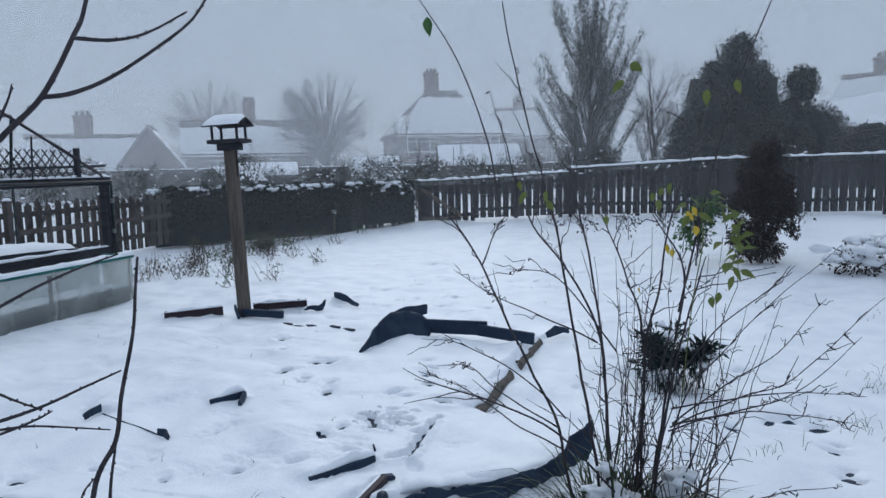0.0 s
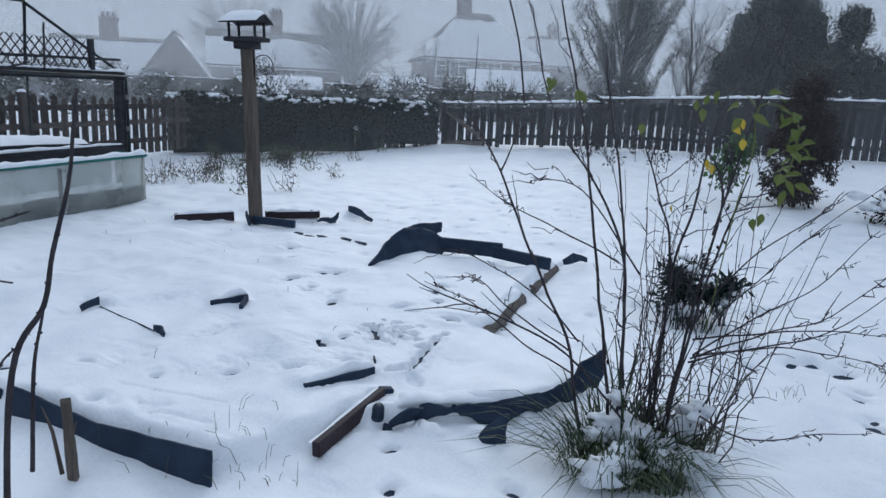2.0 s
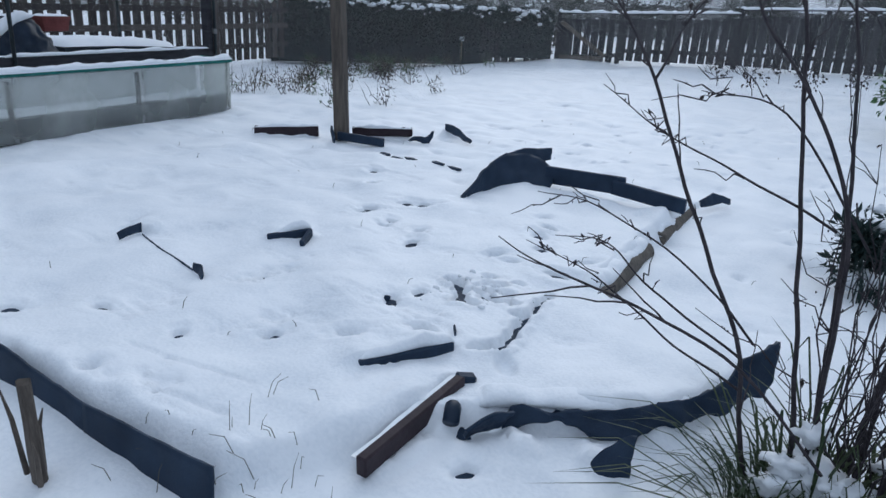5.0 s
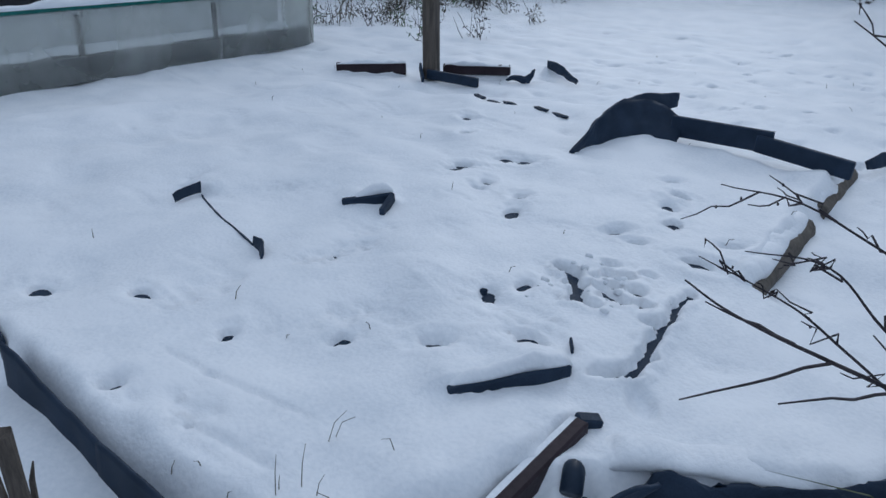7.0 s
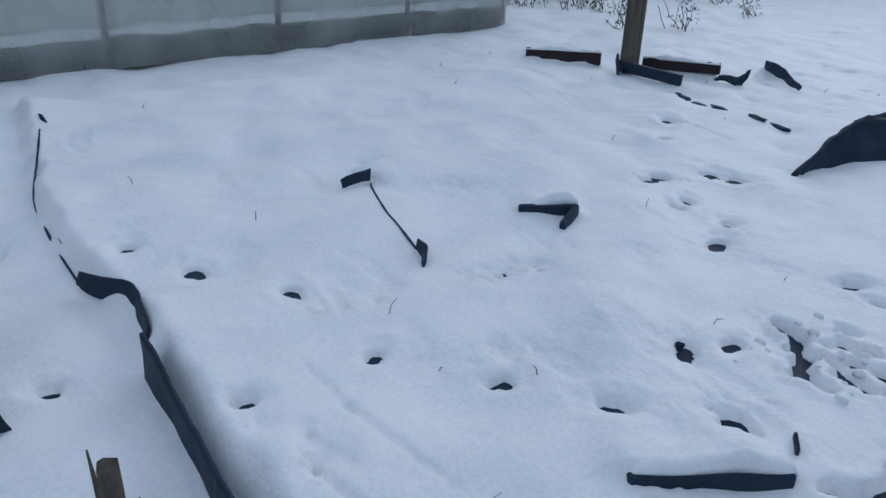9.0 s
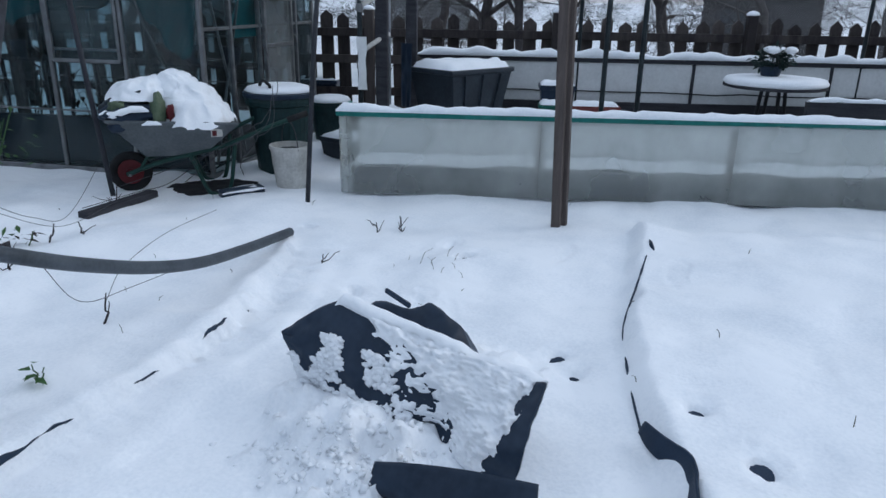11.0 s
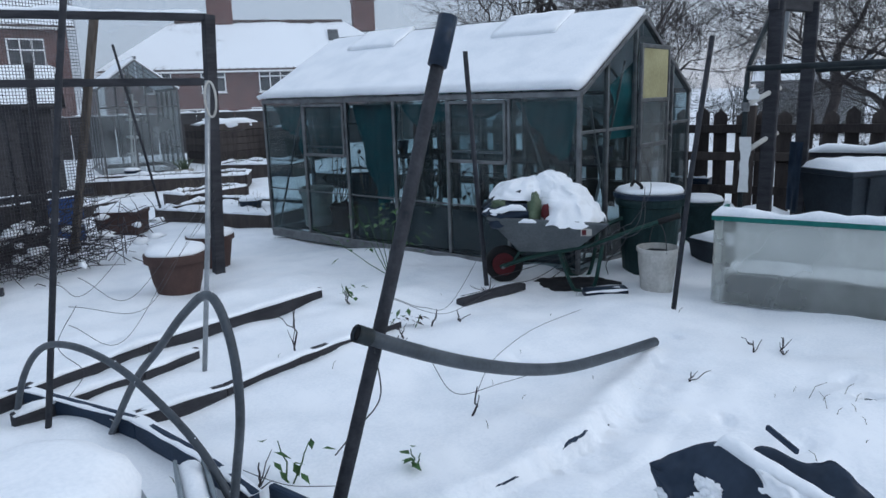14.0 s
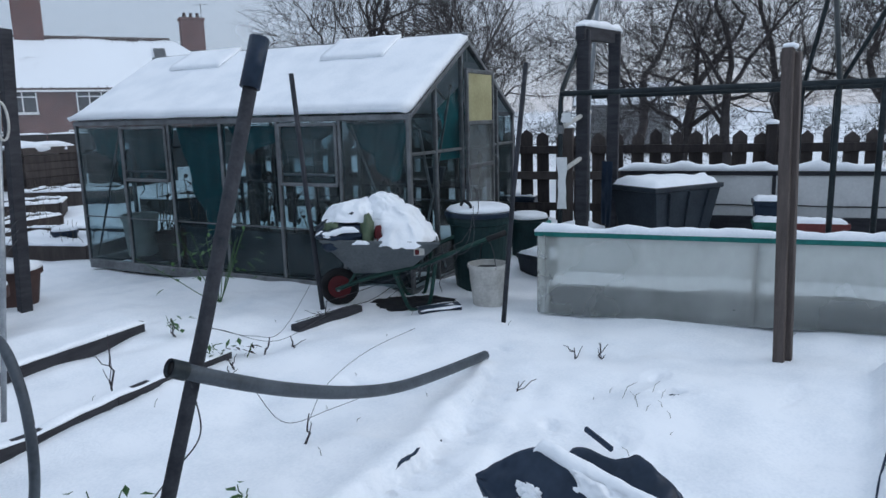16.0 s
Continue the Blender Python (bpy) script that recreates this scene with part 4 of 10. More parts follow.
SHEETS = (0.0, 1.32, 2.62, 3.95, 5.28, LONG)
for a, b in zip(SHEETS, SHEETS[1:]):
    def outer(u, v, a=a, b=b):
        s, z = a + (b - a) * u, -0.03 + (HIGH + 0.03) * v
        return bed(s, front_bulge(s, z), z)
    sheet = part("side_sheet", Mesh().grid(14, 6, outer), "polycarb", cold, "cloudy ribbed twin-wall sheet", True)
    mod = sheet.modifiers.new("thick", "SOLIDIFY")
    mod.thickness = 0.006
for s0, bend in ((0.0, -1), (LONG, 1)):
    def wrap(u, v, s0=s0, bend=bend):
        a = u * math.pi / 2
        if u < 0.3:
            t = u / 0.3 * math.pi / 2
            return bed(s0 + bend * 0.06 * math.sin(t), 0.06 * (1 - math.cos(t)), -0.03 + (HIGH + 0.03) * v)
        return bed(s0 + bend * 0.06, 0.06 + (u - 0.3) / 0.7 * 0.42, -0.03 + (HIGH + 0.03) * v)
    sheet = part("end_sheet", Mesh().grid(12, 5, wrap), "polycarb", cold, "cloudy sheet bent round the corner", True)
    sheet.modifiers.new("thick", "SOLIDIFY").thickness = 0.006
part("base_board", Mesh().beam(bed(0.02, 0.035, 0.065), bed(LONG - 0.02, 0.035, 0.065), 0.025, 0.19), "trough", cold, "grey base board behind the sheet")
# added backing, kept white so the sheet's upper part looks lit through
part("back_wall", Mesh().beam(bed(0, 0.50, 0.21), bed(LONG, 0.50, 0.21), 0.03, 0.50), "white_panel", cold, "added inner back wall, pale to lighten the sheet above")
for s in (1.32, 2.62, 3.95, 5.28):
    part("batten", Mesh().box(bed(s, 0.07, 0.24), (0.04, 0.03, 0.46), Matrix.Rotation(radians(BED_TURN), 3, "Z"), 0.004), "board_dark", cold)
part("edging", Mesh().beam(bed(-0.05, 0.012, HIGH + 0.012), bed(LONG + 0.05, 0.012, HIGH + 0.012), 0.034, 0.042, 0.006), "trim_teal", cold, "teal plastic edging strip")
part("end_edging", Mesh().beam(bed(-0.06, 0.0, HIGH + 0.012), bed(-0.06, 0.48, HIGH + 0.012), 0.03, 0.04, 0.006), "trim_teal", cold)
part("end_edging", Mesh().beam(bed(LONG + 0.06, 0.0, HIGH + 0.012), bed(LONG + 0.06, 0.48, HIGH + 0.012), 0.03, 0.04, 0.006), "trim_teal", cold)
part("snow", Mesh().ridge([bed(-0.07, 0.015, HIGH + 0.03), bed(LONG + 0.05, 0.015, HIGH + 0.03)], 0.075, 0.045, 0.05, 0.7, 2), "snow", cold, "line of snow along the edging", True)
for k in range(9):
    s = 0.5 + k * 0.7
    part("screw", Mesh().lathe([(0.007, 0), (0.007, 0.004), (0.0, 0.006)], 8, bed(s, -0.012, 0.06 + 0.02 * math.sin(k * 7))), "alu", cold)
soil = Mesh().grid(60, 6, lambda u, v: bed(0.02 + u * (LONG - 0.04), 0.07 + v * 0.40, 0.17 + 0.03 * noise.noise((u * 20, v * 3, 2))))
part("snow_filling", soil, "snow_loose", cold, "snow lying in the cold frame", True)

# raised bed with white panels along the fence
rear = thing("raised_bed", bed(0.3, 2.1), BED_TURN, "raised bed walled with white sheet panels and snow on its rim", "raised bed")
for k in range(4):
    a, b = 0.36 + k * 1.26, 0.36 + (k + 1) * 1.26 - 0.012
    part("panel", Mesh().beam(bed(a, 2.19, 0.54), bed(b, 2.19, 0.54), 0.012, 0.40, 0.002), "white_panel", rear, "white sheet panel")
    part("panel_end", Mesh().beam(bed(a, 2.17, 0.56), bed(a, 2.175, 0.56), 0.03, 0.44, 0.002), "board_dark", rear)
part("rim", Mesh().beam(bed(0.3, 2.19, 0.755), bed(5.45, 2.19, 0.755), 0.05, 0.05), "board_dark", rear)
part("foot_board", Mesh().beam(bed(0.3, 2.16, 0.27), bed(5.45, 2.16, 0.27), 0.035, 0.20), "board_dark", rear)
part("mid_wire", Mesh().tube(wiggle(bed(0.3, 2.17, 0.47), bed(5.4, 2.17, 0.45), 20, 0.03, 3), 0.006, 5), "rubber", rear, "thin black hose along the panels")
part("snow", Mesh().ridge([bed(0.28, 2.19, 0.775), bed(5.47, 2.19, 0.775)], 0.09, 0.06, 0.07, 0.9, 6), "snow", rear, "snow lying on the rim", True)
part("back_board", Mesh().beam(bed(0.3, 2.72, 0.42), bed(5.45, 2.72, 0.42), 0.03, 0.62), "board_dark", rear)
part("snow_filling", Mesh().grid(40, 6, lambda u, v: bed(0.3 + u * 5.1, 2.2 + v * 0.5, 0.62 + 0.04 * noise.noise((u * 14, v * 3, 4)))), "snow", rear, "snow lying in the bed", True)

# ---- the bare pipe frame over the beds ----
tunnel = thing("tunnel_frame", bed(0, 0.6), BED_TURN, "bare dark pipe tunnel frame with timber posts and trellis", "tunnel frame")
EAVE, APEX = 1.455, 2.27
for o in (0.59, 2.2):
    part("side_pipe", Mesh().tube([bed(0.0, o, EAVE), bed(2.3, o, EAVE + 0.02), bed(4.6, o, EAVE + 0.005), bed(6.95, o, EAVE)], 0.021, 10), "pipe_dark", tunnel, smooth=True)
part("ridge_pipe", Mesh().tube([bed(0.15, 1.4, APEX), bed(3.2, 1.4, APEX - 0.03), bed(6.25, 1.4, APEX + 0.02)], 0.021, 10), "pipe_dark", tunnel, smooth=True)
for s, t in ((0.0, 0.17), (1.8, 1.86), (2.06, 2.35), (4.4, 4.4), (6.95, 6.25)):
    for o, sg in ((0.59, -1), (2.2, 1)):
        part("hoop_leg", Mesh().tube([bed(s, o, 0.05), bed(s, o, EAVE - 0.05), bed(s + (t - s) * 0.06, o - sg * 0.03, EAVE + 0.04), bed(t, 1.4, APEX)], 0.019, 8), "pipe_dark" if s else "steel" if o > 2 else "pipe_dark", tunnel, smooth=True)
for s in (0.0, 6.95):
    for z in (0.8, 1.2):
        part("clip", Mesh().lathe([(0.024, -0.03), (0.027, -0.03), (0.027, 0.03), (0.024, 0.03)], 10, bed(s, 0.59, z)), "alu", tunnel, "pale cable clip")
turn3 = Matrix.Rotation(radians(BED_TURN), 3, "Z")
for s, o, h in ((0.12, 0.90, 1.93), (0.29, 1.50, 1.94), (6.9, 0.66, 1.50)):
    part("timber_post", Mesh().box(bed(s, o, h / 2), (0.095, 0.095, h), turn3, 0.008), "board_dark", tunnel, "dark square timber post")
part("cross_piece", Mesh().beam(bed(0.10, 0.83, 1.90), bed(0.30, 1.60, 1.92), 0.07, 0.10), "board_dark", tunnel)
part("snow", Mesh().ridge([bed(0.10, 0.83, 1.95), bed(0.30, 1.60, 1.97)], 0.10, 0.05, 0.05, 0.7, 1), "snow", tunnel, "snow on the cross piece", True)
for z, a, b, hh in ((1.465, 3.3, 6.98, 0.11), (0.55, 3.3, 6.9, 0.12)):
    part("cross_board", Mesh().beam(bed(a, 0.64, z), bed(b, 0.64, z), 0.045, hh), "board_dark", tunnel, "dark timber board across the frame")
    part("snow", Mesh().ridge([bed(a, 0.64, z + hh / 2 - 0.004), bed(b, 0.64, z + hh / 2 - 0.004)], 0.05, 0.03, 0.07, 0.8, z), "snow", tunnel, "snow on the board", True)
part("top_rail", Mesh().beam(bed(3.3, 0.62, 1.60), bed(6.9, 0.62, 1.66), 0.025, 0.03), "board_dark", tunnel)
part("post_stub", Mesh().box(bed(6.42, 0.62, 1.70), (0.06, 0.06, 0.36), turn3, 0.005), "board_dark", tunnel)
for k in range(3):
    s = 3.6 + k * 1.05
    part("stake", Mesh().tube([bed(s, 0.60, 1.5), bed(s + 0.03, 0.60, 2.0)], 0.012, 6), "rust", tunnel)
k = 0
while k < 26:
    s = 3.3 + k * 0.125
    for sg in (1, -1):
        e = min(6.5, s + 0.30) if sg > 0 else max(3.25, s - 0.30)
        part("lattice_bar", Mesh().beam(bed(s, 0.62 + 0.008 * sg, 1.53), bed(e, 0.62 + 0.008 * sg, 1.53 + abs(e - s) * 1.08), 0.016, 0.007, 0), "board_dark", tunnel)
    k += 1
for s, z0, z1 in ((0.02, 0.62, 1.0), (0.05, 1.25, 1.32)):
    rag = Mesh().grid(4, 10, lambda u, v: bed(s + 0.07 * (u - 0.5) + 0.02 * noise.noise((u * 3, v * 4, z0)), 0.555, z0 + (z1 - z0) * v))
    part("mesh_rag", rag, "white_panel", tunnel, "torn strip of pale netting", True)
for s, o, z in ((0.02, 0.6, 1.22), (0.02, 0.62, 0.9)):
    part("tie_bar", Mesh().tube([bed(s, 0.59, z), bed(0.12, 0.9, z + 0.08), bed(0.16, 1.0, z + 0.1)], 0.018, 8), "pail", tunnel, "pale tie bar with snow", True)
part("hanging_coat", Mesh().grid(8, 12, lambda u, v: bed(0.27 + 0.10 * (u - 0.5), 1.33 - 0.20 * u * (0.5 + 0.5 * v) + 0.03 * noise.noise((u * 4, v * 5, 1)), 0.40 + 0.52 * (1 - v))), "plastic_black", tunnel, "black sheet hanging on the post", True)

# ---- greenhouse ----
GH_AT, GH_TURN, GL, GW, GE, GR = (-4.62, -1.39, -0.11), -79.5, 3.74, 2.14, 1.43, 2.04


def greenhouse(name, at, turn, bays, length, width, eave, ridge, label, rich=True, pane="glass"):
    """An aluminium greenhouse; its long front runs along local x, its depth along minus y."""
    g = thing(name, at, turn, label, "greenhouse", "greenhouses")
    P = lambda n, me, mat, lab="", sm=False: part(n, me, mat, g, lab, sm, True)
    b = 0.030
    half = width / 2
    slope = math.atan2(ridge - eave, half)
    sl = math.hypot(ridge - eave, half)
    for y in (0, -width):
        P("sill", Mesh().box((length / 2, y, 0.045), (length, 0.05, 0.09), None, 0.006), "alu")
        P("eave_beam", Mesh().box((length / 2, y, eave), (length + 0.04, 0.05, 0.045), None, 0.006), "alu")
    for x in (0, length):
        P("end_sill", Mesh().box((x, -half, 0.045), (0.05, width, 0.09), None, 0.006), "alu")
        P("gable_rail", Mesh().box((x, -half, eave * 0.80), (0.02, width, 0.025), None, 0.004), "alu")
        for sg in (0, 1):
            y0 = 0 if sg == 0 else -width
            P("gable_rafter", Mesh().beam((x, y0, eave), (x, -half, ridge), 0.05, 0.035, 0.004), "alu")
    P("ridge_beam", Mesh().box((length / 2, -half, ridge + 0.06), (length + 0.06, 0.07, 0.05), None, 0.006), "alu", "dark ridge capping")
    step = length / bays
    for k in range(bays + 1):
        x = k * step
        for y in (0, -width):
            P("glazing_bar", Mesh().box((x, y, eave / 2 + 0.03), (b, 0.04, eave - 0.05), None, 0.005), "alu")
        for y0 in (0, -width):
            P("roof_bar", Mesh().beam((x, y0, eave + 0.01), (x, -half, ridge - 0.005), 0.025, 0.02, 0.003), "alu")
    for k in range(bays):
        x0 = k * step
        for y in (0, -width):
            for z0, z1 in ((0.09, 0.52), (0.53, eave - 0.03)):
                pn = P("pane", Mesh().box((x0 + step / 2, y + (0.006 if y == 0 else -0.006), (z0 + z1) / 2), (step - b, 0.004, z1 - z0)), pane)
                pn.visible_shadow = False
            for z in ((0.525, 0.98) if k in (1, 4) else (0.525,)):
                P("pane_clip", Mesh().box((x0 + step / 2, y, z), (step - b, 0.014, 0.012 if z < 0.6 else 0.02)), "alu")
        for y0 in (0, -width):
            m = Matrix.Rotation(-slope if y0 == 0 else slope, 3, "X")
            pn = P("roof_pane", Mesh().box((x0 + step / 2, (y0 - half) / 2, (eave + ridge) / 2 + 0.012), (step - 0.03, sl - 0.03, 0.004), m), pane)
            pn.visible_shadow = False
    for x, door in ((0, rich), (length, False)):
        for y in (-0.43, -0.935, -1.53, -width + 0.43) if door else (-0.61, -width + 0.61):
            zt = eave + (ridge - eave) * min(abs(y), width - abs(y)) / half
            P("gable_bar", Mesh().box((x, y, zt / 2), (0.04, b, zt - 0.03), None, 0.005), "alu")
        for ya, yb, lo in ((0, -0.43, 0.09), (-0.43, -0.935, 0.09), (-0.935, -half, 1.88), (-half, -1.53, 1.88), (-1.53, -width + 0.43, 0.09), (-width + 0.43, -width, 0.09)) if door else ((0, -0.61, 0.09), (-0.61, -half, 0.09), (-half, -width + 0.61, 0.09), (-width + 0.61, -width, 0.09)):
            ht = lambda y: eave + (ridge - eave) * min(abs(y), width - abs(y)) / half - 0.03
            pn = P("gable_pane", Mesh().add([(x, ya - 0.012, lo), (x, yb + 0.012, lo), (x, yb + 0.012, max(ht(yb), lo + 0.01)), (x, ya - 0.012, max(ht(ya), lo + 0.01))], [(0, 1, 2, 3)]), pane)
            pn.visible_shadow = False
    for y0, sg in ((0, 1), (-width, -1)):
        def cover(u, v, y0=y0):
            x = -0.015 + u * (length + 0.03)
            y = y0 * 1.0 + (-half - y0) * v
            if v < 0.02:
                y += 0.055 * (1 if y0 == 0 else -1)
            z = eave + (ridge - eave) * v
            thick = 0.042 + 0.010 * noise.noise((x * 2.5, y * 2.5, 1)) + 0.006 * noise.noise((x * 9, y * 9, 5))
            edge = min(u, 1 - u) * 40
            return (x, y + 0.01 * noise.noise((x * 6, 0, y0)) * (v < 0.02), z + 0.014 + thick * min(1, 0.35 + edge) * (0.55 if v < 0.02 else 1) * (0.6 if v > 0.985 else 1))
        sn = P("roof_snow", Mesh().grid(60, 20, cover), "snow", "even cover of snow on the roof", True)
        sn.modifiers.new("thick", "SOLIDIFY").thickness = 0.045
    if not rich:
        return g
    # opened roof vents
    for k in (1, 4):
        x0 = k * step + 0.02
        up = 0.045
        a = (-0.69 * half, eave + (ridge - eave) * 0.70 + up)
        vent = P("roof_vent", Mesh().beam((x0 + step / 2, a[0], a[1] + 0.02), (x0 + step / 2, -half + 0.02, ridge + 0.045), step + 0.02, 0.03), "alu", "roof vent propped ajar")
        def lid(u, v, x0=x0, a=a):
            return (x0 - 0.02 + u * (step + 0.04), a[0] + 0.03 * (1 - v) + (-half + 0.03 - a[0]) * v, a[1] + (ridge + 0.04 - a[1]) * v + 0.02 + 0.03 * min(1, v * 9 + 0.4) * (1 + 0.25 * noise.noise((u * 5, v * 4, k))))
        sn = part("snow", Mesh().grid(14, 10, lid), "snow", g, "snow on the vent", True, True)
        sn.modifiers.new("thick", "SOLIDIFY").thickness = 0.025
    # door slid half open in the near gable
    door = P("door", Mesh().box((-0.045, -1.235, 0.06), (0.03, 0.60, 0.04)), "alu", "sliding door with a yellowed upper panel")
    dz = 1.80
    for y in (-0.955, -1.515):
        part("stile", Mesh().box((-0.045, y, dz / 2 + 0.05), (0.03, 0.035, dz - 0.06), None, 0.004), "alu", door, "", False, True)
    for z in (0.55, 0.98, 1.36, dz):
        part("door_rail", Mesh().box((-0.045, -1.235, z), (0.028, 0.56, 0.035), None, 0.004), "alu", door, "", False, True)
    part("upper_panel", Mesh().box((-0.045, -1.235, 1.58), (0.008, 0.55, 0.41)), "yellow_board", door, "yellowed panel", False, True)
    part("lower_panel", Mesh().box((-0.045, -1.235, 0.30), (0.008, 0.55, 0.48)), "glass_cloudy", door, "cloudy panel", False, True)
    part("middle_panel", Mesh().box((-0.045, -1.235, 1.17), (0.008, 0.55, 0.36)), "glass_cloudy", door, "cloudy pane", False, True)
    part("middle_panel", Mesh().box((-0.045, -1.235, 0.77), (0.008, 0.55, 0.40)), "glass_cloudy", door, "cloudy pane", False, True)
    part("handle", Mesh().tube([(-0.07, -1.50, 0.90), (-0.10, -1.50, 0.93), (-0.10, -1.50, 1.03), (-0.07, -1.50, 1.06)], 0.008, 6), "alu", door, "", True, True)
    # braces, shading and staging inside
    for k, (xa, xb) in enumerate(((0.05, 0.55), (length - 0.05, length - 0.55))):
        P("brace", Mesh().beam((xa, -0.05, 0.12), (xb, -0.05, eave - 0.06), 0.02, 0.012, 0.002), "alu")
    P("gable_brace", Mesh().beam((0.02, -0.12, 0.15), (0.02, -0.78, eave + 0.25), 0.02, 0.012, 0.002), "alu")
    P("gable_brace", Mesh().beam((0.02, -0.60, 0.15), (0.02, -0.20, eave - 0.1), 0.02, 0.012, 0.002), "alu")
    # shade netting bunched under the eave: from, to, how far it hangs at both ends
    for xa, xb, da, db in ((3.15, 3.70, 0.52, 0.12), (2.50, 3.12, 0.40, 0.62), (1.88, 2.48, 0.98, 0.55), (0.66, 1.86, 0.10, 0.22), (0.05, 0.62, 0.42, 0.20)):
        def hung(u, v, xa=xa, xb=xb, da=da, db=db):
            x = xa + (xb - xa) * u
            drop = (da + (db - da) * u) * (1 + 0.22 * math.sin(u * 5 + xa * 3)) * (1 - v)
            pull = (0.5 - u) * 0.35 * (xb - xa) * (1 - v) ** 1.5
            return (x + pull, -0.09 + 0.035 * math.sin(u * 17 + 2 * v) * (1 - 0.5 * v) + 0.02 * noise.noise((x * 5, v * 3, 2)), eave - 0.05 - drop)
        nt = P("shade_net", Mesh().grid(26, 10, hung), "net_teal", "teal shade netting hung inside", True)
        nt.modifiers.new("thick", "SOLIDIFY").thickness = 0.003
    # framed louvre windows in the front
    for k in (1, 4):
        xa, xb, za, zb = k * step + 0.03, (k + 1) * step - 0.03, 0.90, eave - 0.045
        for x in (xa, xb):
            P("louvre_stile", Mesh().box((x, 0.018, (za + zb) / 2), (0.026, 0.03, zb - za), None, 0.004), "alu")
        for z in (za, zb):
            P("louvre_rail", Mesh().box(((xa + xb) / 2, 0.018, z), (xb - xa, 0.03, 0.026), None, 0.004), "alu")
        for n in range(5):
            z = za + (n + 0.5) * (zb - za) / 5
            lv = P("louvre_slat", Mesh().box(((xa + xb) / 2, 0.012, z), (xb - xa - 0.03, 0.004, (zb - za) / 5), Matrix.Rotation(radians(14), 3, "X")), pane, "glass louvre slat")
            lv.visible_shadow = False
    P("shade_net", Mesh().grid(8, 8, lambda u, v: (0.05 + 0.03 * math.sin(v * 7), -0.60 - 0.45 * u, 1.06 + (0.42 + 0.2 * u) * v)), "net_teal", "teal shade netting in the gable", True)
    for x in (0.15, 1.3, 2.4, 3.55):
        for y in (-width + 0.55, -width + 0.1):
            P("staging_leg", Mesh().box((x, y, 0.36), (0.03, 0.03, 0.72)), "board_dark")
    for k in range(5):
        P("staging_slat", Mesh().box((length / 2, -width + 0.1 + k * 0.11, 0.73), (length - 0.3, 0.085, 0.02)), "board_dark")
    P("floor_bed", Mesh().grid(20, 6, lambda u, v: (0.05 + u * (length - 0.1), -0.06 - v * (width - 0.12), 0.10 + 0.05 * noise.noise((u * 9, v * 4, 7)))), "soil", "bare dark soil inside", True)
    P("inner_board", Mesh().box((1.27, -0.10, 0.27), (2.44, 0.02, 0.38)), "trough", "dark board behind the lower panes")
    return g


greenhouse("greenhouse", GH_AT, GH_TURN, 6, GL, GW, GE, GR, "aluminium greenhouse with snow on its roof and teal netting inside")
greenhouse("greenhouse", (-4.45, -13.15, -0.1), -99.8, 4, 2.5, 1.5, 1.72, 2.28, "small cloudy greenhouse behind snow-covered raised beds", False, "glass_cloudy")
greenhouse("greenhouse", (-12.6, -5.6, 0.0), -40, 4, 2.5, 1.9, 1.40, 2.0, "pale greenhouse behind the picket fence", False, "glass_cloudy")


def gh(x, y, z):
    """A place in the greenhouse's own axes."""
    return pose(*GH_AT, 0, 0, GH_TURN) @ Vector((x, y, z))


# shelf ladder inside the small cloudy greenhouse
ladder = thing("shelf_ladder", (-5.2, -13.85, -0.05), -99.8, "pale wooden shelf ladder inside the cloudy greenhouse", "shelf")
for y in (-0.28, 0.28):
    part("upright", Mesh().beam((y, 0.0, 0.0), (y * 0.8, -0.10, 1.6), 0.04, 0.05), "white_panel", ladder, "", False, True)
for k in range(4):
    part("shelf_board", Mesh().box((0, -0.03 - 0.02 * k, 0.35 + k * 0.36), (0.54, 0.20, 0.05), None, 0.004), "white_panel", ladder, "", False, True)
# plants and pots inside the greenhouse
random.seed(5)
for k in range(9):
    x, y = 0.3 + k * 0.40, -GW + 0.3 + random.uniform(-0.05, 0.1)
    pot = thing("plant_pot", gh(x, y, 0.74), 0, "dark plant pot on the greenhouse staging", "plant pot", "pots on the staging")
    r = random.uniform(0.06, 0.10)
    part("pot", Mesh().lathe([(r * 0.75, 0), (r, 0.14), (r * 1.08, 0.14), (r * 1.08, 0.17), (r * 0.9, 0.17), (r * 0.85, 0.13), (0, 0.13)], 16, gh(x, y, 0.74)), "plastic_black" if k % 3 else "terracotta", pot, smooth=False)
for k in range(7):
    x, y = 0.5 + k * 0.48, -0.4 - random.uniform(0, 0.5)
    plant = thing("dead_plant", gh(x, y, 0.1), 0, "withered bare plant stems in the greenhouse", "plant", "withered greenhouse plants")
    me = Mesh()
    for j in range(5):
        a = Vector(gh(x, y, 0.08))
        b = a + Vector((random.uniform(-0.2, 0.2), random.uniform(-0.2, 0.2), random.uniform(0.5, 1.0)))
        me.tube(wiggle(a, b, 6, 0.1, j + k), [0.009, 0.008, 0.007, 0.006, 0.005, 0.004, 0.003], 5)
    part("stems", me, "straw", plant)
    lv = Mesh()
    for j in range(30):
        a = Vector(gh(x, y, 0.1)) + Vector((random.uniform(-0.15, 0.15), random.uniform(-0.15, 0.15), random.uniform(0.2, 0.9)))
        lv.leaf(a, (random.uniform(-1, 1), random.uniform(-1, 1), -0.8), (0, 0, 1), 0.09, 0.05)
    part("leaves", lv, "leaf_dead", plant)



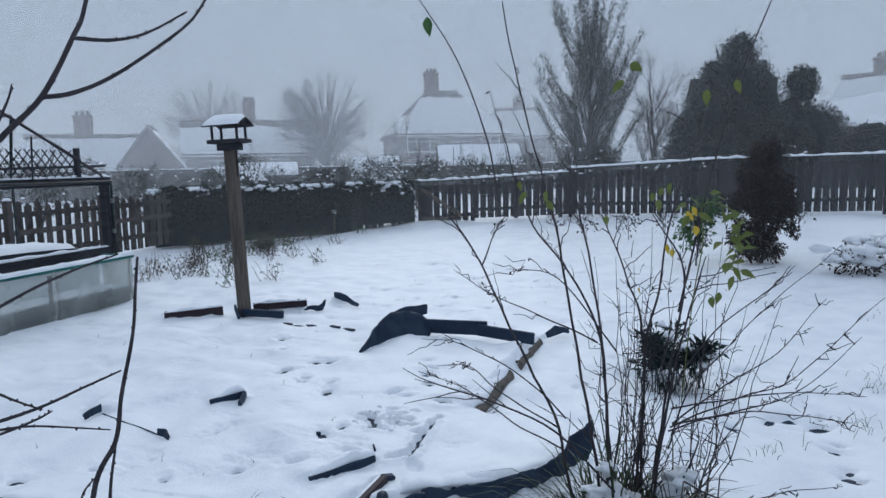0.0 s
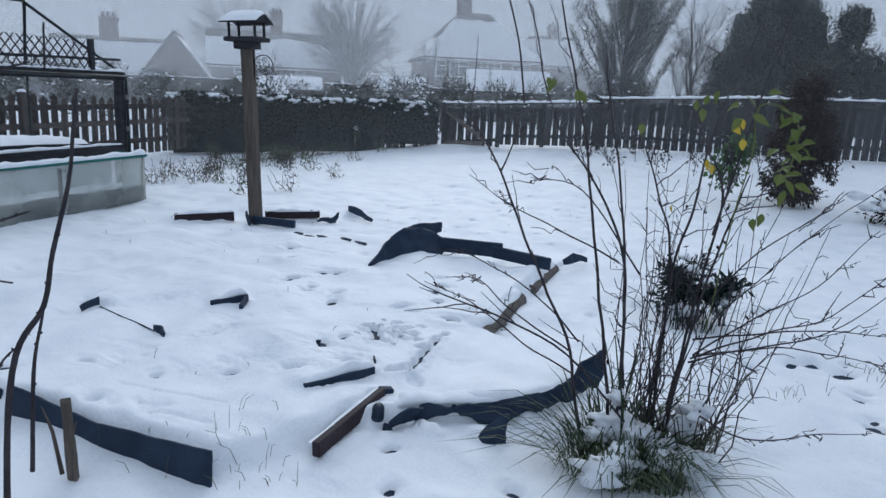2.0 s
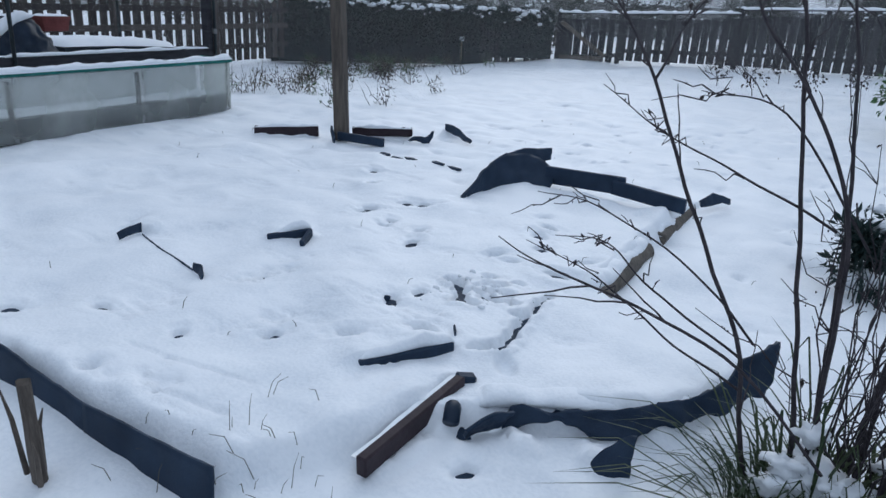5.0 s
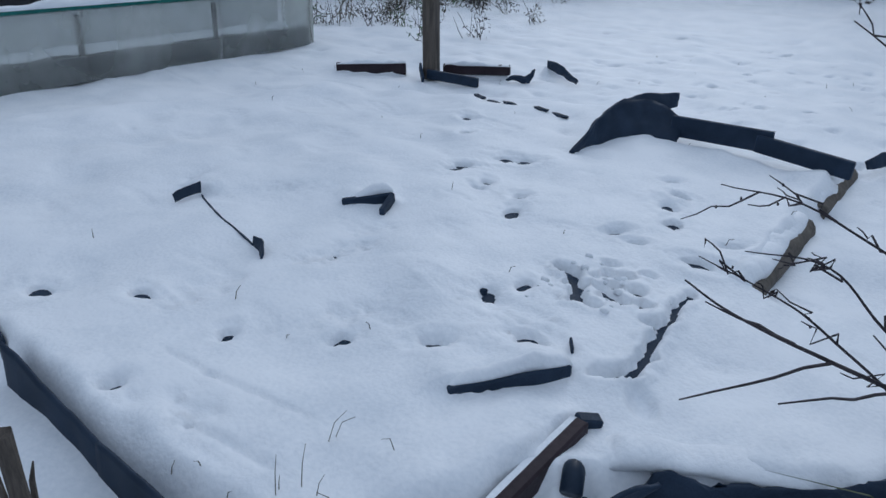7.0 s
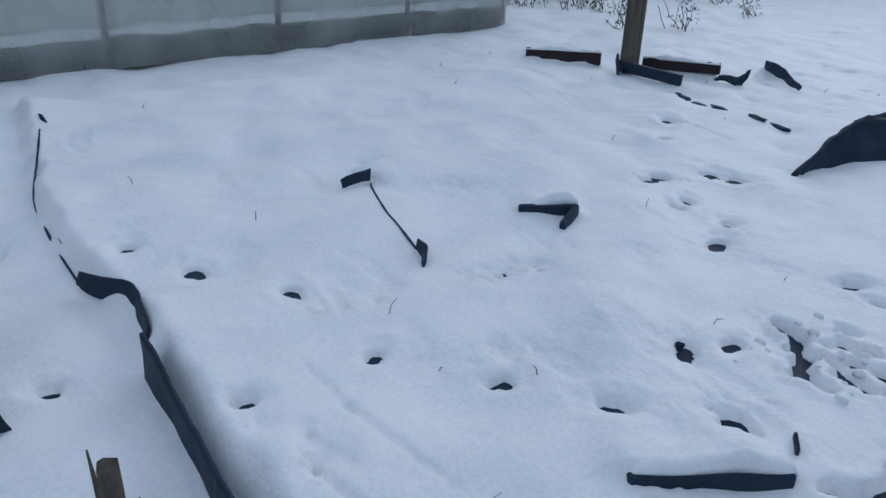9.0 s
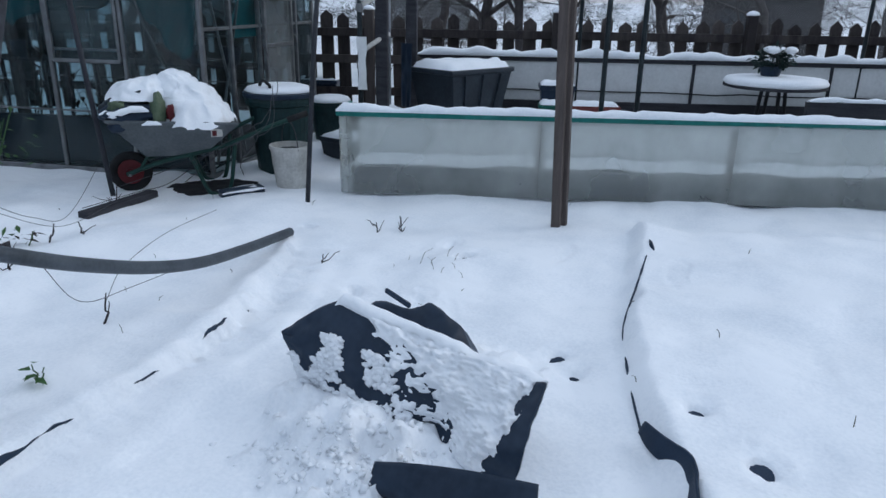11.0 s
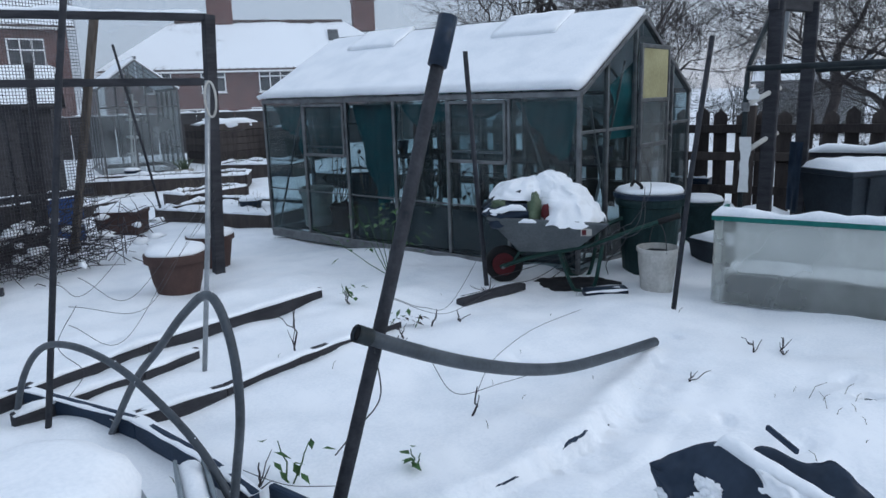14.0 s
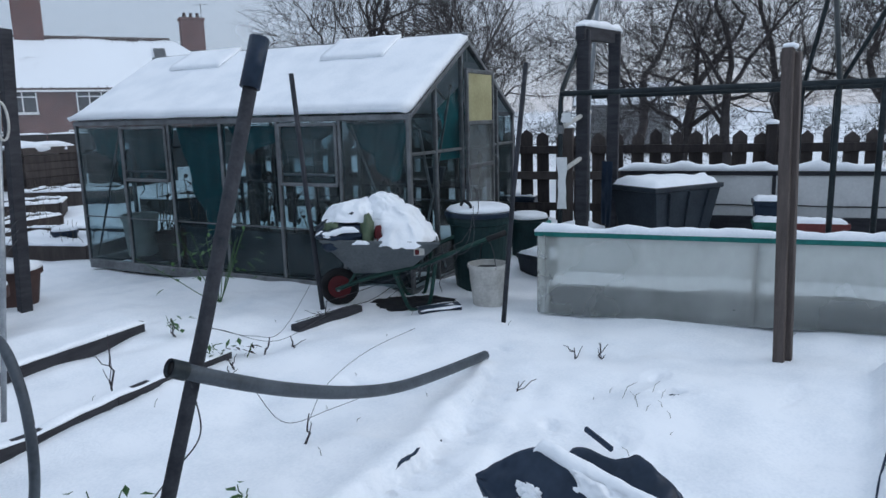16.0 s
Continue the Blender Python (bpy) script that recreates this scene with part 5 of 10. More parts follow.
def inside_pot(at, r, h, mat, label):
    t = thing("tub", gh(*at), 0, label, "tub", "tubs in the greenhouse")
    part("body", Mesh().lathe([(r * 0.8, 0), (r, h * 0.86), (r * 1.07, h * 0.88), (r * 1.07, h), (r * 0.92, h), (r * 0.85, h * 0.8), (0, h * 0.8)], 22, gh(*at)), mat, t, smooth=False)


inside_pot((3.34, -0.30, 0.10), 0.17, 0.42, "pail", "white tub standing inside the greenhouse")
inside_pot((2.86, -0.32, 0.10), 0.20, 0.26, "terracotta", "wide terracotta tub inside the greenhouse")
inside_pot((3.10, -0.80, 0.10), 0.19, 0.52, "trough", "dark tub inside the greenhouse")

# ---- trees and shrubs ----
def bare_limbs(rng, base, height, r0, spread, depth, twigs=2, droop=0.0, sides=(7, 5, 3), start=0.3, crook=0.25, up_pull=0.25):
    """Two meshes: trunk with main limbs, and the fine twigs. Grows by forking."""
    wood, fine = Mesh(), Mesh()

    def grow(p, d, ln, r, lev):
        n = 4 if lev < 4 else 2
        pts, rs, q, e = [p], [r], Vector(p), Vector(d)
        for i in range(n):
            e = (e + Vector((rng.gauss(0, crook), rng.gauss(0, crook), rng.gauss(0, crook) + up_pull * 0.3 - droop * lev * 0.2)) * 0.5).normalized()
            q = q + e * (ln / n)
            pts.append(q.copy())
            rs.append(r * (1 - 0.42 * (i + 1) / n))
        side = sides[0] if lev == 0 else sides[1] if r > 0.02 else sides[2]
        (wood if lev < 2 else fine).tube(pts, rs, side, lev == 0)
        if lev >= depth:
            return
        kids = 2 + (rng.random() < 0.75) + (twigs if lev > 0 else 2)
        for k in range(kids):
            f = 1.0 if k == 0 else rng.uniform(start, 0.98)
            i = min(n - 1, int(f * n))
            a = pts[i].lerp(pts[i + 1], f * n - i) if f < 1 else pts[-1]
            ang, az = rng.uniform(0.35, 1.0) * spread * (0.45 if k == 0 else 1), rng.uniform(0, 6.28)
            t = e.orthogonal().normalized()
            b = e.cross(t)
            nd = (e * math.cos(ang) + (t * math.cos(az) + b * math.sin(az)) * math.sin(ang) + Vector((0, 0, up_pull * 0.4))).normalized()
            grow(a, nd, ln * rng.uniform(0.58, 0.82), max(rs[-1] * (0.9 if k == 0 else rng.uniform(0.45, 0.75)), 0.004), lev + 1)

    grow(Vector(base), Vector((rng.gauss(0, 0.04), rng.gauss(0, 0.04), 1)), height, r0, 0)
    return wood, fine


def bare_tree(name, at, height, r0, spread, depth, label, seed, twigs=2, droop=0.0, bark="bark_far", start=0.3, group="bare trees", crook=0.25, up_pull=0.25, snow=0):
    rng = random.Random(seed)
    t = thing(name, at, 0, label, "tree", group)
    wood, fine = bare_limbs(rng, at, height, r0, spread, depth, twigs, droop, (8, 5, 3), start, crook, up_pull)
    part("trunk", wood, bark, t, smooth=True)
    part("crown", fine, bark, t)
    return t


def leaf_cloud(rng, lumps, count, ln, w, droop=0.3, shell=0.55, far=False):
    """Leaves spread through several uneven lumps (centre, half sizes)."""
    me = Mesh()
    total = sum(s[0] * s[1] * s[2] for c, s in lumps)
    for c, s in lumps:
        for _ in range(int(count * s[0] * s[1] * s[2] / total)):
            d = Vector((rng.gauss(0, 1), rng.gauss(0, 1), rng.gauss(0, 1))).normalized()
            f = (shell + (1 - shell) * rng.random()) * (1 + 0.28 * noise.noise(d * 2.2 + Vector((c[0], c[1], c[2]))))
            p = Vector(c) + Vector((d.x * s[0], d.y * s[1], d.z * s[2])) * f
            e = d + Vector((rng.gauss(0, 0.6), rng.gauss(0, 0.6), rng.gauss(0, 0.6) - droop))
            k = rng.uniform(0.6, 1.25)
            (me.needle if far else me.leaf)(p, e, (rng.gauss(0, 1), rng.gauss(0, 1), 1), ln * k, w * k)
    return me


def crown_tree(name, at, trunk_h, r0, lumps, count, ln, w, leaf, label, seed, group="evergreen trees"):
    rng = random.Random(seed)
    t = thing(name, at, 0, label, "tree", group)
    wood = Mesh()
    top = max(c[2] + s[2] * 0.6 for c, s in lumps)
    wood.tube(wiggle(at, (at[0], at[1], top), 8, 0.2, seed), [r0 * (1 - 0.1 * i) for i in range(9)], 8)
    for c, s in lumps:
        for _ in range(7):
            e = Vector(c) + Vector((rng.uniform(-1, 1) * s[0], rng.uniform(-1, 1) * s[1], rng.uniform(-0.3, 1.05) * s[2]))
            a = Vector((at[0], at[1], at[2] + max(trunk_h * 0.5, min(top * 0.8, e.z - s[2] * 0.8))))
            wood.tube(wiggle(a, e, 5, 0.2, rng.random() * 9), [r0 * 0.4, r0 * 0.33, r0 * 0.26, r0 * 0.2, r0 * 0.12, r0 * 0.05], 4, False)
    part("trunk", wood, "bark_far", t, smooth=True)
    # solid lumps fill the crown; their dark colour stands for inner shade
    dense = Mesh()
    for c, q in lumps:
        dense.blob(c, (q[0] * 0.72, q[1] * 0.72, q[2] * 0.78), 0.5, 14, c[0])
    part("inner_crown", dense, "hedge_core", t, "solid filler coloured as shade inside the crown", True)
    part("crown", leaf_cloud(rng, lumps, count, ln, w, -0.2, 0.5, True), leaf, t)
    return t


def round_tree(at, height, wide, r0, label, seed):
    """A bare tree with a dense round head of fine twigs."""
    rng = random.Random(seed)
    t = thing("bare_tree", at, 0, label, "tree", "bare trees")
    base = Vector(at)
    wood, fine = Mesh(), Mesh()
    wood.tube(wiggle(base, base + Vector((0, 0, height * 0.62)), 8, 0.3, seed), [r0 * (1 - 0.10 * i) for i in range(9)], 8)
    mid = base + Vector((0, 0, height * 0.58))
    for k in range(150):
        d = Vector((rng.gauss(0, 1), rng.gauss(0, 1), rng.gauss(0.35, 0.8))).normalized()
        end = mid + Vector((d.x * wide / 2, d.y * wide / 2, d.z * height * 0.42)) * rng.uniform(0.80, 1.0)
        start = base + Vector((0, 0, height * rng.uniform(0.15, 0.50)))
        bend = start.lerp(end, 0.5) + Vector((0, 0, height * 0.05))
        ln = curve([start, bend, end], 5)
        (wood if k < 30 else fine).tube(ln, [r0 * 0.17 * (1 - 0.085 * i) for i in range(len(ln))], 3, False)
        for _ in range(40):
            i = rng.randrange(3, len(ln))
            e = (d * 0.8 + Vector((rng.gauss(0, 0.6), rng.gauss(0, 0.6), rng.gauss(0.45, 0.5)))).normalized() * rng.uniform(0.5, 1.3) * wide / 13
            fine.tube([ln[i], ln[i] + e], [0.014, 0.006], 3, False)
    part("trunk", wood, "bark_far", t, smooth=True)
    part("crown", fine, "bark_far", t)


# far trees in the mist
round_tree((-57.0, 47.2, -0.5), 10.6, 9.2, 0.5, "large round bare tree, pale in the mist", 11)
round_tree((-36.0, 41.0, 0.0), 8.4, 7.4, 0.36, "round bare tree standing in the mist", 12)
bare_tree("bare_tree", (-31.2, 44.5, 0.0), 2.4, 0.12, 0.6, 4, "slender bare tree before a misty house", 13, 1)
bare_tree("bare_tree", (-7.6, 30.5, 0.2), 2.0, 0.16, 0.8, 5, "spreading bare tree behind the fence", 14, 2)
rng = random.Random(21)
tall = thing("evergreen_tree", (-9.2, 26.8, 0.2), 0, "tall grey-green evergreen with an open crown", "tree", "evergreen trees")
wood, fine, lv = Mesh(), Mesh(), Mesh()
root = Vector((-9.2, 26.8, 0.2))
wood.tube(wiggle(root, root + Vector((0.1, 0, 6.6)), 10, 0.25, 4), [0.2 * (1 - 0.088 * i) for i in range(11)], 8)
for k in range(150):
    z1 = rng.uniform(0.8, 7.6)
    reach = 2.3 * math.sin(math.pi * min(1, max(0.10, (8.3 - z1) / 8.6)) ** 0.85) ** 0.6 * rng.uniform(0.2, 1.05)
    a = rng.uniform(0, 6.28)
    end = root + Vector((reach * math.cos(a), reach * math.sin(a), z1 + 0.25 * rng.random()))
    start = root + Vector((0.05, 0, max(0.4, z1 - rng.uniform(1.6, 3.0))))
    ln = curve([start, start.lerp(end, 0.6) - Vector((0, 0, 0.35)), end], 6)
    fine.tube(ln, [0.035 * (1 - 0.07 * i) for i in range(len(ln))], 3, False)
    for _ in range(230):
        f = rng.uniform(0.2, 1.0) ** 0.7 * (len(ln) - 1.001)
        p = ln[int(f)].lerp(ln[int(f) + 1], f - int(f)) + Vector((rng.gauss(0, 0.07), rng.gauss(0, 0.07), rng.gauss(0.05, 0.10)))
        lv.needle(p, (rng.gauss(0, 0.4), rng.gauss(0, 0.4), rng.uniform(0.3, 1.2)), (rng.gauss(0, 1), rng.gauss(0, 1), 0.3), rng.uniform(0.07, 0.16), rng.uniform(0.018, 0.036))
part("trunk", wood, "bark_far", tall, smooth=True)
part("twigs", fine, "bark_far", tall)
part("crown", lv, "leaf_grey", tall)
crown_tree("evergreen_tree", (-4.2, 26.2, 0.2), 1.0, 0.2, [((-5.2, 25.9, 1.8), (0.9, 0.9, 1.6)), ((-4.6, 26.2, 3.0), (0.95, 0.9, 1.7)), ((-3.7, 26.3, 3.6), (0.95, 0.9, 2.0)), ((-3.1, 26.0, 2.6), (0.9, 0.8, 2.0)), ((-3.75, 26.2, 4.9), (0.55, 0.5, 0.8)), ((-4.4, 26.0, 4.3), (0.55, 0.5, 0.6)), ((-2.6, 26.0, 1.4), (0.8, 0.8, 1.2)), ((-4.9, 26.0, 0.9), (1.0, 0.8, 0.9)), ((-3.9, 25.8, 1.4), (1.1, 0.8, 1.4))], 42000, 0.12, 0.04, "leaf_conifer", "broad dark evergreen tree behind the fence", 31)
crown_tree("evergreen_tree", (-1.4, 24.6, 0.2), 0.8, 0.14, [((-1.9, 24.6, 2.4), (0.8, 0.7, 0.9)), ((-1.2, 24.8, 2.2), (0.9, 0.7, 1.0)), ((-1.6, 24.5, 3.7), (0.5, 0.5, 0.6)), ((0.4, 24.8, 1.6), (1.2, 0.7, 0.9))], 24000, 0.11, 0.035, "leaf_conifer", "lower dark evergreen with snow at its foot", 32)

# shrubs in front of the houses
random.seed(33)
for k in range(34):
    far = 20 + (k % 4) * 3.6 + random.uniform(0, 3)
    a = radians(8 + k * 1.75 + random.uniform(-0.8, 0.8))
    c = (1.48 - far * math.sin(a), 0.75 + far * math.cos(a), 0.1)
    h = random.uniform(1.4, 2.5)
    bush = thing("garden_shrub", c, 0, "dark garden shrub dusted with snow beyond the hedge", "shrub", "shrubs beyond the hedge")
    wood, fine = bare_limbs(random.Random(k), c, h * 0.42, 0.04, 0.9, 3, 2, 0, (5, 4, 3))
    part("twigs", fine, "bark_far", bush)
    part("stems", wood, "bark_far", bush)
    lumps = [((c[0] + random.gauss(0, 0.45), c[1] + random.gauss(0, 0.4), h * random.uniform(0.3, 0.75)), (0.55, 0.5, 0.42)) for _ in range(4)]
    part("leaves", leaf_cloud(random.Random(k), lumps, 1500, 0.09, 0.04, 0.0, 0.3, True), "leaf_grey" if k % 3 else "leaf_conifer", bush)
    sn = Mesh()
    for _ in range(16):
        q = random.choice(lumps)
        sn.blob((q[0][0] + random.gauss(0, 0.35), q[0][1] + random.gauss(0, 0.3), q[0][2] + 0.40 * random.random()), (random.uniform(0.02, 0.07), random.uniform(0.02, 0.07), 0.02), 0.4, 5)
    part("snow_specks", sn, "snow", bush, "lumps of snow on the leaves", True)

# ---- mist between the gardens ----
def veil(name, radius, share, a0, a1, low, high):
    me = Mesh().grid(40, 6, lambda u, v: (-radius * math.sin(radians(a0 + (a1 - a0) * u)), 2 + radius * math.cos(radians(a0 + (a1 - a0) * u)), -1 + (high + 1) * v))
    M[name] = mist_veil(name, share, low, high)
    ob = new(name, me.data(name, name, True))
    ob.visible_shadow = False
    return tagged(ob, "thin veil of drifting winter mist", "mist", kind="structure")


for k, (r, share, low, high) in enumerate(((20.5, 0.05, 1, 10), (24.0, 0.07, 2, 15), (33.5, 0.14, 3, 20), (41.5, 0.18, 3, 24), (49.0, 0.15, 4, 28), (63, 0.25, 5, 34), (80, 0.6, 6, 42))):
    veil("mist_%d" % (k + 1), r, share, -30, 92, low, high)
veil("mist_10", 9.3, 0.03, -30, 92, 1.0, 9)
veil("mist_11", 12.8, 0.03, -30, 92, 1.0, 9)
veil("mist_8", 30, 0.10, 126, 215, 4, 20)
veil("mist_12", 19.5, 0.14, 84, 130, 4, 20)
veil("mist_13", 34, 0.25, 84, 126, 5, 24)
veil("mist_9", 60, 0.3, 94, 215, 5, 30)


# ---- houses ----
def house(name, at, turn, w, d, eave, ridge, hip, label, wall, chimneys, windows, snow=0.9, skylight=None, cover_mat="snow"):
    """A tiled house; its front looks along local minus y. windows: (x, z, width, height) on the front."""
    h = thing(name, at, turn, label, "house", "houses round the gardens")
    P = lambda n, me, mat, parent=None, lab="", sm=False: part(n, me, mat, parent or h, lab, sm, True)
    walls = Mesh().box((0, 0, eave / 2), (w, d, eave))
    walls.add([(-w / 2, -d / 2, eave), (-w / 2, d / 2, eave), (-w / 2 + hip, 0, ridge - 0.05)], [(0, 1, 2)])
    walls.add([(w / 2, -d / 2, eave), (w / 2, d / 2, eave), (w / 2 - hip, 0, ridge - 0.05)], [(0, 2, 1)])
    P("wall", walls, wall)
    ov = 0.35
    ez = eave - ov * (ridge - eave) / (d / 2)
    A, B, C, D = (-w / 2 - ov, -d / 2 - ov, ez), (w / 2 + ov, -d / 2 - ov, ez), (w / 2 + ov, d / 2 + ov, ez), (-w / 2 - ov, d / 2 + ov, ez)
    R, S = (-w / 2 + (hip if hip else -ov), 0, ridge), (w / 2 - (hip if hip else -ov), 0, ridge)
    faces = [((A, B, S, R), 1), ((C, D, R, S), 1)] + ([((D, A, R),) + (1,), ((B, C, S),) + (1,)] if hip else [])
    for f, _ in faces:
        sl = P("roof_slope", Mesh().add(f, [tuple(range(len(f)))]), "roof_tile", None, "brown tiled roof slope")
        sl.modifiers.new("thick", "SOLIDIFY").thickness = 0.12
        if len(f) == 4:
            a, b, c, e = (Vector(q) for q in f)
            def cover(u, v, a=a, b=b, c=c, e=e):
                lo, hi = a.lerp(b, u), e.lerp(c, u)
                top = snow + 0.05 * noise.noise((u * 6, a.y, 3)) + 0.03 * noise.noise((u * 21, a.y, 8))
                p = lo.lerp(hi, 0.01 + max(0.02, min(1.0, v * top)))
                lift = 0.06 + 0.05 * min(1, v * 8, (1 - v) * 8) * (0.7 + 0.3 * noise.noise((p.x * 0.8, p.y * 0.8, 1)))
                return p + Vector((0, 0, lift))
            sn = P("roof_snow", Mesh().grid(40, 14, cover), cover_mat, None, "snow lying on the tiles", True)
            for k in range(int((b - a).length / 0.5)):
                u = (k + 0.5) / ((b - a).length / 0.5)
                lo, hi = a.lerp(b, u), e.lerp(c, u)
                P("tile_course", Mesh().beam(lo.lerp(hi, 0.03) + Vector((0, 0, 0.05)), lo.lerp(hi, 0.97) + Vector((0, 0, 0.05)), 0.05, 0.03, 0), "roof_tile")
        else:
            a, b, c = (Vector(q) for q in f)
            P("roof_snow", Mesh().grid(10, 8, lambda u, v: a.lerp(b, 0.04 + 0.92 * u).lerp(c, 0.04 + v * 0.42) + Vector((0, 0, 0.10))), cover_mat, None, "snow lying on the hip", True)
    P("ridge_tiles", Mesh().tube([R, S], 0.13, 8), "roof_tile", None, "brown ridge tiles")
    P("gutter", Mesh().tube([(A[0], A[1], A[2] - 0.02), (B[0], B[1], B[2] - 0.02)], 0.06, 6), "white")
    for x, y, cw, top in chimneys:
        zb = ridge - abs(y) * (ridge - eave) / (d / 2) - 0.5
        ch = P("chimney", Mesh().box((x, y, (zb + top) / 2), (cw, cw * 0.7, top - zb), None, 0.02), "brick", None, "brick chimney stack")
        part("corbel", Mesh().box((x, y, top - 0.08), (cw + 0.14, cw * 0.7 + 0.14, 0.16), None, 0.02), "brick", ch, "", False, True)
        for k in (-1, 0, 1):
            part("chimney_pot", Mesh().lathe([(0.11, 0), (0.13, 0.05), (0.10, 0.3), (0.12, 0.34), (0.0, 0.34)], 10, (x + k * cw * 0.28, y, top)), "terracotta", ch, "", True, True)
        part("aerial", Mesh().tube([(x + cw * 0.45, y, top - 0.3), (x + cw * 0.45, y, top + 1.0)], 0.02, 4).tube([(x + cw * 0.1, y, top + 0.85), (x + cw * 0.8, y, top + 0.95)], 0.012, 4), "iron", ch, "thin television aerial", False, True)
    for x, z, ww, hh in windows:
        win = P("window", Mesh().box((x, -d / 2 - 0.01, z), (ww, 0.10, hh)), "dark_glass", None, "white-framed window")
        n = max(1, round(ww / 0.62))
        for k in range(n + 1):
            part("frame_bar", Mesh().box((x - ww / 2 + k * ww / n, -d / 2 - 0.07, z), (0.07, 0.06, hh + 0.07)), "white", win, "", False, True)
        for zz in (z - hh / 2, z + hh / 2, z + hh * 0.18):
            part("frame_rail", Mesh().box((x, -d / 2 - 0.07, zz), (ww + 0.07, 0.055, 0.07)), "white", win, "", False, True)
        part("sill", Mesh().box((x, -d / 2 - 0.10, z - hh / 2 - 0.07), (ww + 0.2, 0.14, 0.06)), "white", win, "", False, True)
    if skylight is not None:
        x, v = skylight, 0.62
        y, z = -d / 2 * (1 - v), eave + (ridge - eave) * v
        P("skylight", Mesh().beam((x, y - 0.45, z + 0.16 - 0.45 * (ridge - eave) / (d / 2)), (x, y + 0.45, z + 0.16 + 0.45 * (ridge - eave) / (d / 2)), 0.7, 0.10), "dark_glass", None, "roof window")
    return h


def facing(x, y):
    """The turn that makes a front look at the garden's middle."""
    return math.degrees(math.atan2(y - 2, x - 0.5)) - 90


house("house", (-31.8, 50.6, -0.2), facing(-31.8, 50.6) + 14, 8.6, 8.0, 4.3, 7.7, 2.9, "hipped house with a snowy roof, faint in the mist", "render_wall", [(-0.8, 0.3, 1.1, 9.3)], [(-3.4, 3.35, 0.7, 1.1), (-2.0, 3.35, 1.4, 1.1), (0.5, 3.35, 1.6, 1.1), (2.9, 3.35, 1.4, 1.1)], 0.86)
house("house", (-46.6, 28.6, -1.2), facing(-46.6, 28.6) - 6, 7.0, 6.0, 3.0, 5.2, 0.0, "low house with a snowy roof and chimney in the mist", "render_wall", [(-0.2, 0.2, 1.15, 6.6)], [(-2.0, 2.2, 1.4, 1.0)], 0.9)
house("house", (-43.6, 31.6, -1.2), facing(-43.6, 31.6) + 84, 5.0, 3.8, 3.2, 5.7, 0.0, "gabled brick house wing, pale in the mist", "brick", [], [], 0.92)
gable = thing("gable_window", (-42.6, 30.9, 2.0), facing(-43.6, 31.6), "white-framed window high in a misty gable", "window")
part("pane", Mesh().box((0, -0.6, 0), (1.6, 0.1, 0.9)), "dark_glass", gable, "", False, True)
part("frame", Mesh().box((0, -0.66, 0), (0.08, 0.06, 0.96)).box((-0.8, -0.66, 0), (0.08, 0.06, 0.96)).box((0.8, -0.66, 0), (0.08, 0.06, 0.96)).box((0, -0.66, 0.45), (1.7, 0.06, 0.08)).box((0, -0.66, -0.45), (1.7, 0.06, 0.08)), "white", gable, "", False, True)
house("house", (-43.6, 40.2, -0.6), facing(-43.6, 40.2) + 4, 9.5, 7.0, 3.4, 5.9, 0.0, "misty house with a chimney behind bare shrubs", "render_wall", [(0.2, 0.2, 0.9, 7.5)], [(-2.5, 2.6, 1.3, 1.0), (2.0, 2.6, 1.3, 1.0)], 0.8, None, "snow_thin")
house("house", (-31.5, 63.0, -0.2), facing(-31.5, 63) + 8, 9.0, 7.0, 4.4, 7.0, 2.5, "far house almost lost in the mist", "render_wall", [(0.3, 0.2, 1.0, 8.0)], [(-2.0, 3.4, 1.3, 1.0)], 0.9)
house("house", (2.7, 52.0, -1.0), facing(2.7, 52) - 8, 11.0, 8.0, 4.4, 7.6, 0.0, "house with a snowy roof behind dark evergreens", "render_wall", [(-3.6, 0.3, 1.0, 8.6)], [(-2.5, 3.4, 1.3, 1.0), (2.0, 3.4, 1.3, 1.0)], 0.92)
house("house", (-23.7, -44.3, -0.9), 153, 19.0, 8.0, 4.35, 7.45, 4.0, "red brick house with a snowy tiled roof and chimneys", "brick", [(-2.6, 0.2, 1.6, 10.4), (7.0, 0.2, 1.5, 8.9)], [(-6.4, 3.5, 1.6, 1.3), (-3.1, 3.5, 1.4, 1.3), (1.0, 3.5, 2.6, 1.35), (6.2, 3.5, 2.4, 1.3), (-4.8, 1.2, 2.2, 1.2), (0.2, 1.2, 2.2, 1.2)], 0.95, 4.7, "snow_thin")
house("house", (-4.0, -43.2, -0.2), facing(-8.6, -42.4) + 8, 13.0, 8.0, 5.6, 8.6, 0.0, "brick house with patchy snow on its tiles", "brick", [(3.5, 0.2, 1.3, 9.8)], [(-3.6, 4.0, 2.0, 1.6), (0.6, 4.0, 2.4, 1.6), (4.6, 4.0, 1.6, 1.6), (0.4, 1.4, 2.4, 1.4)], 0.8, None, "snow_thin")


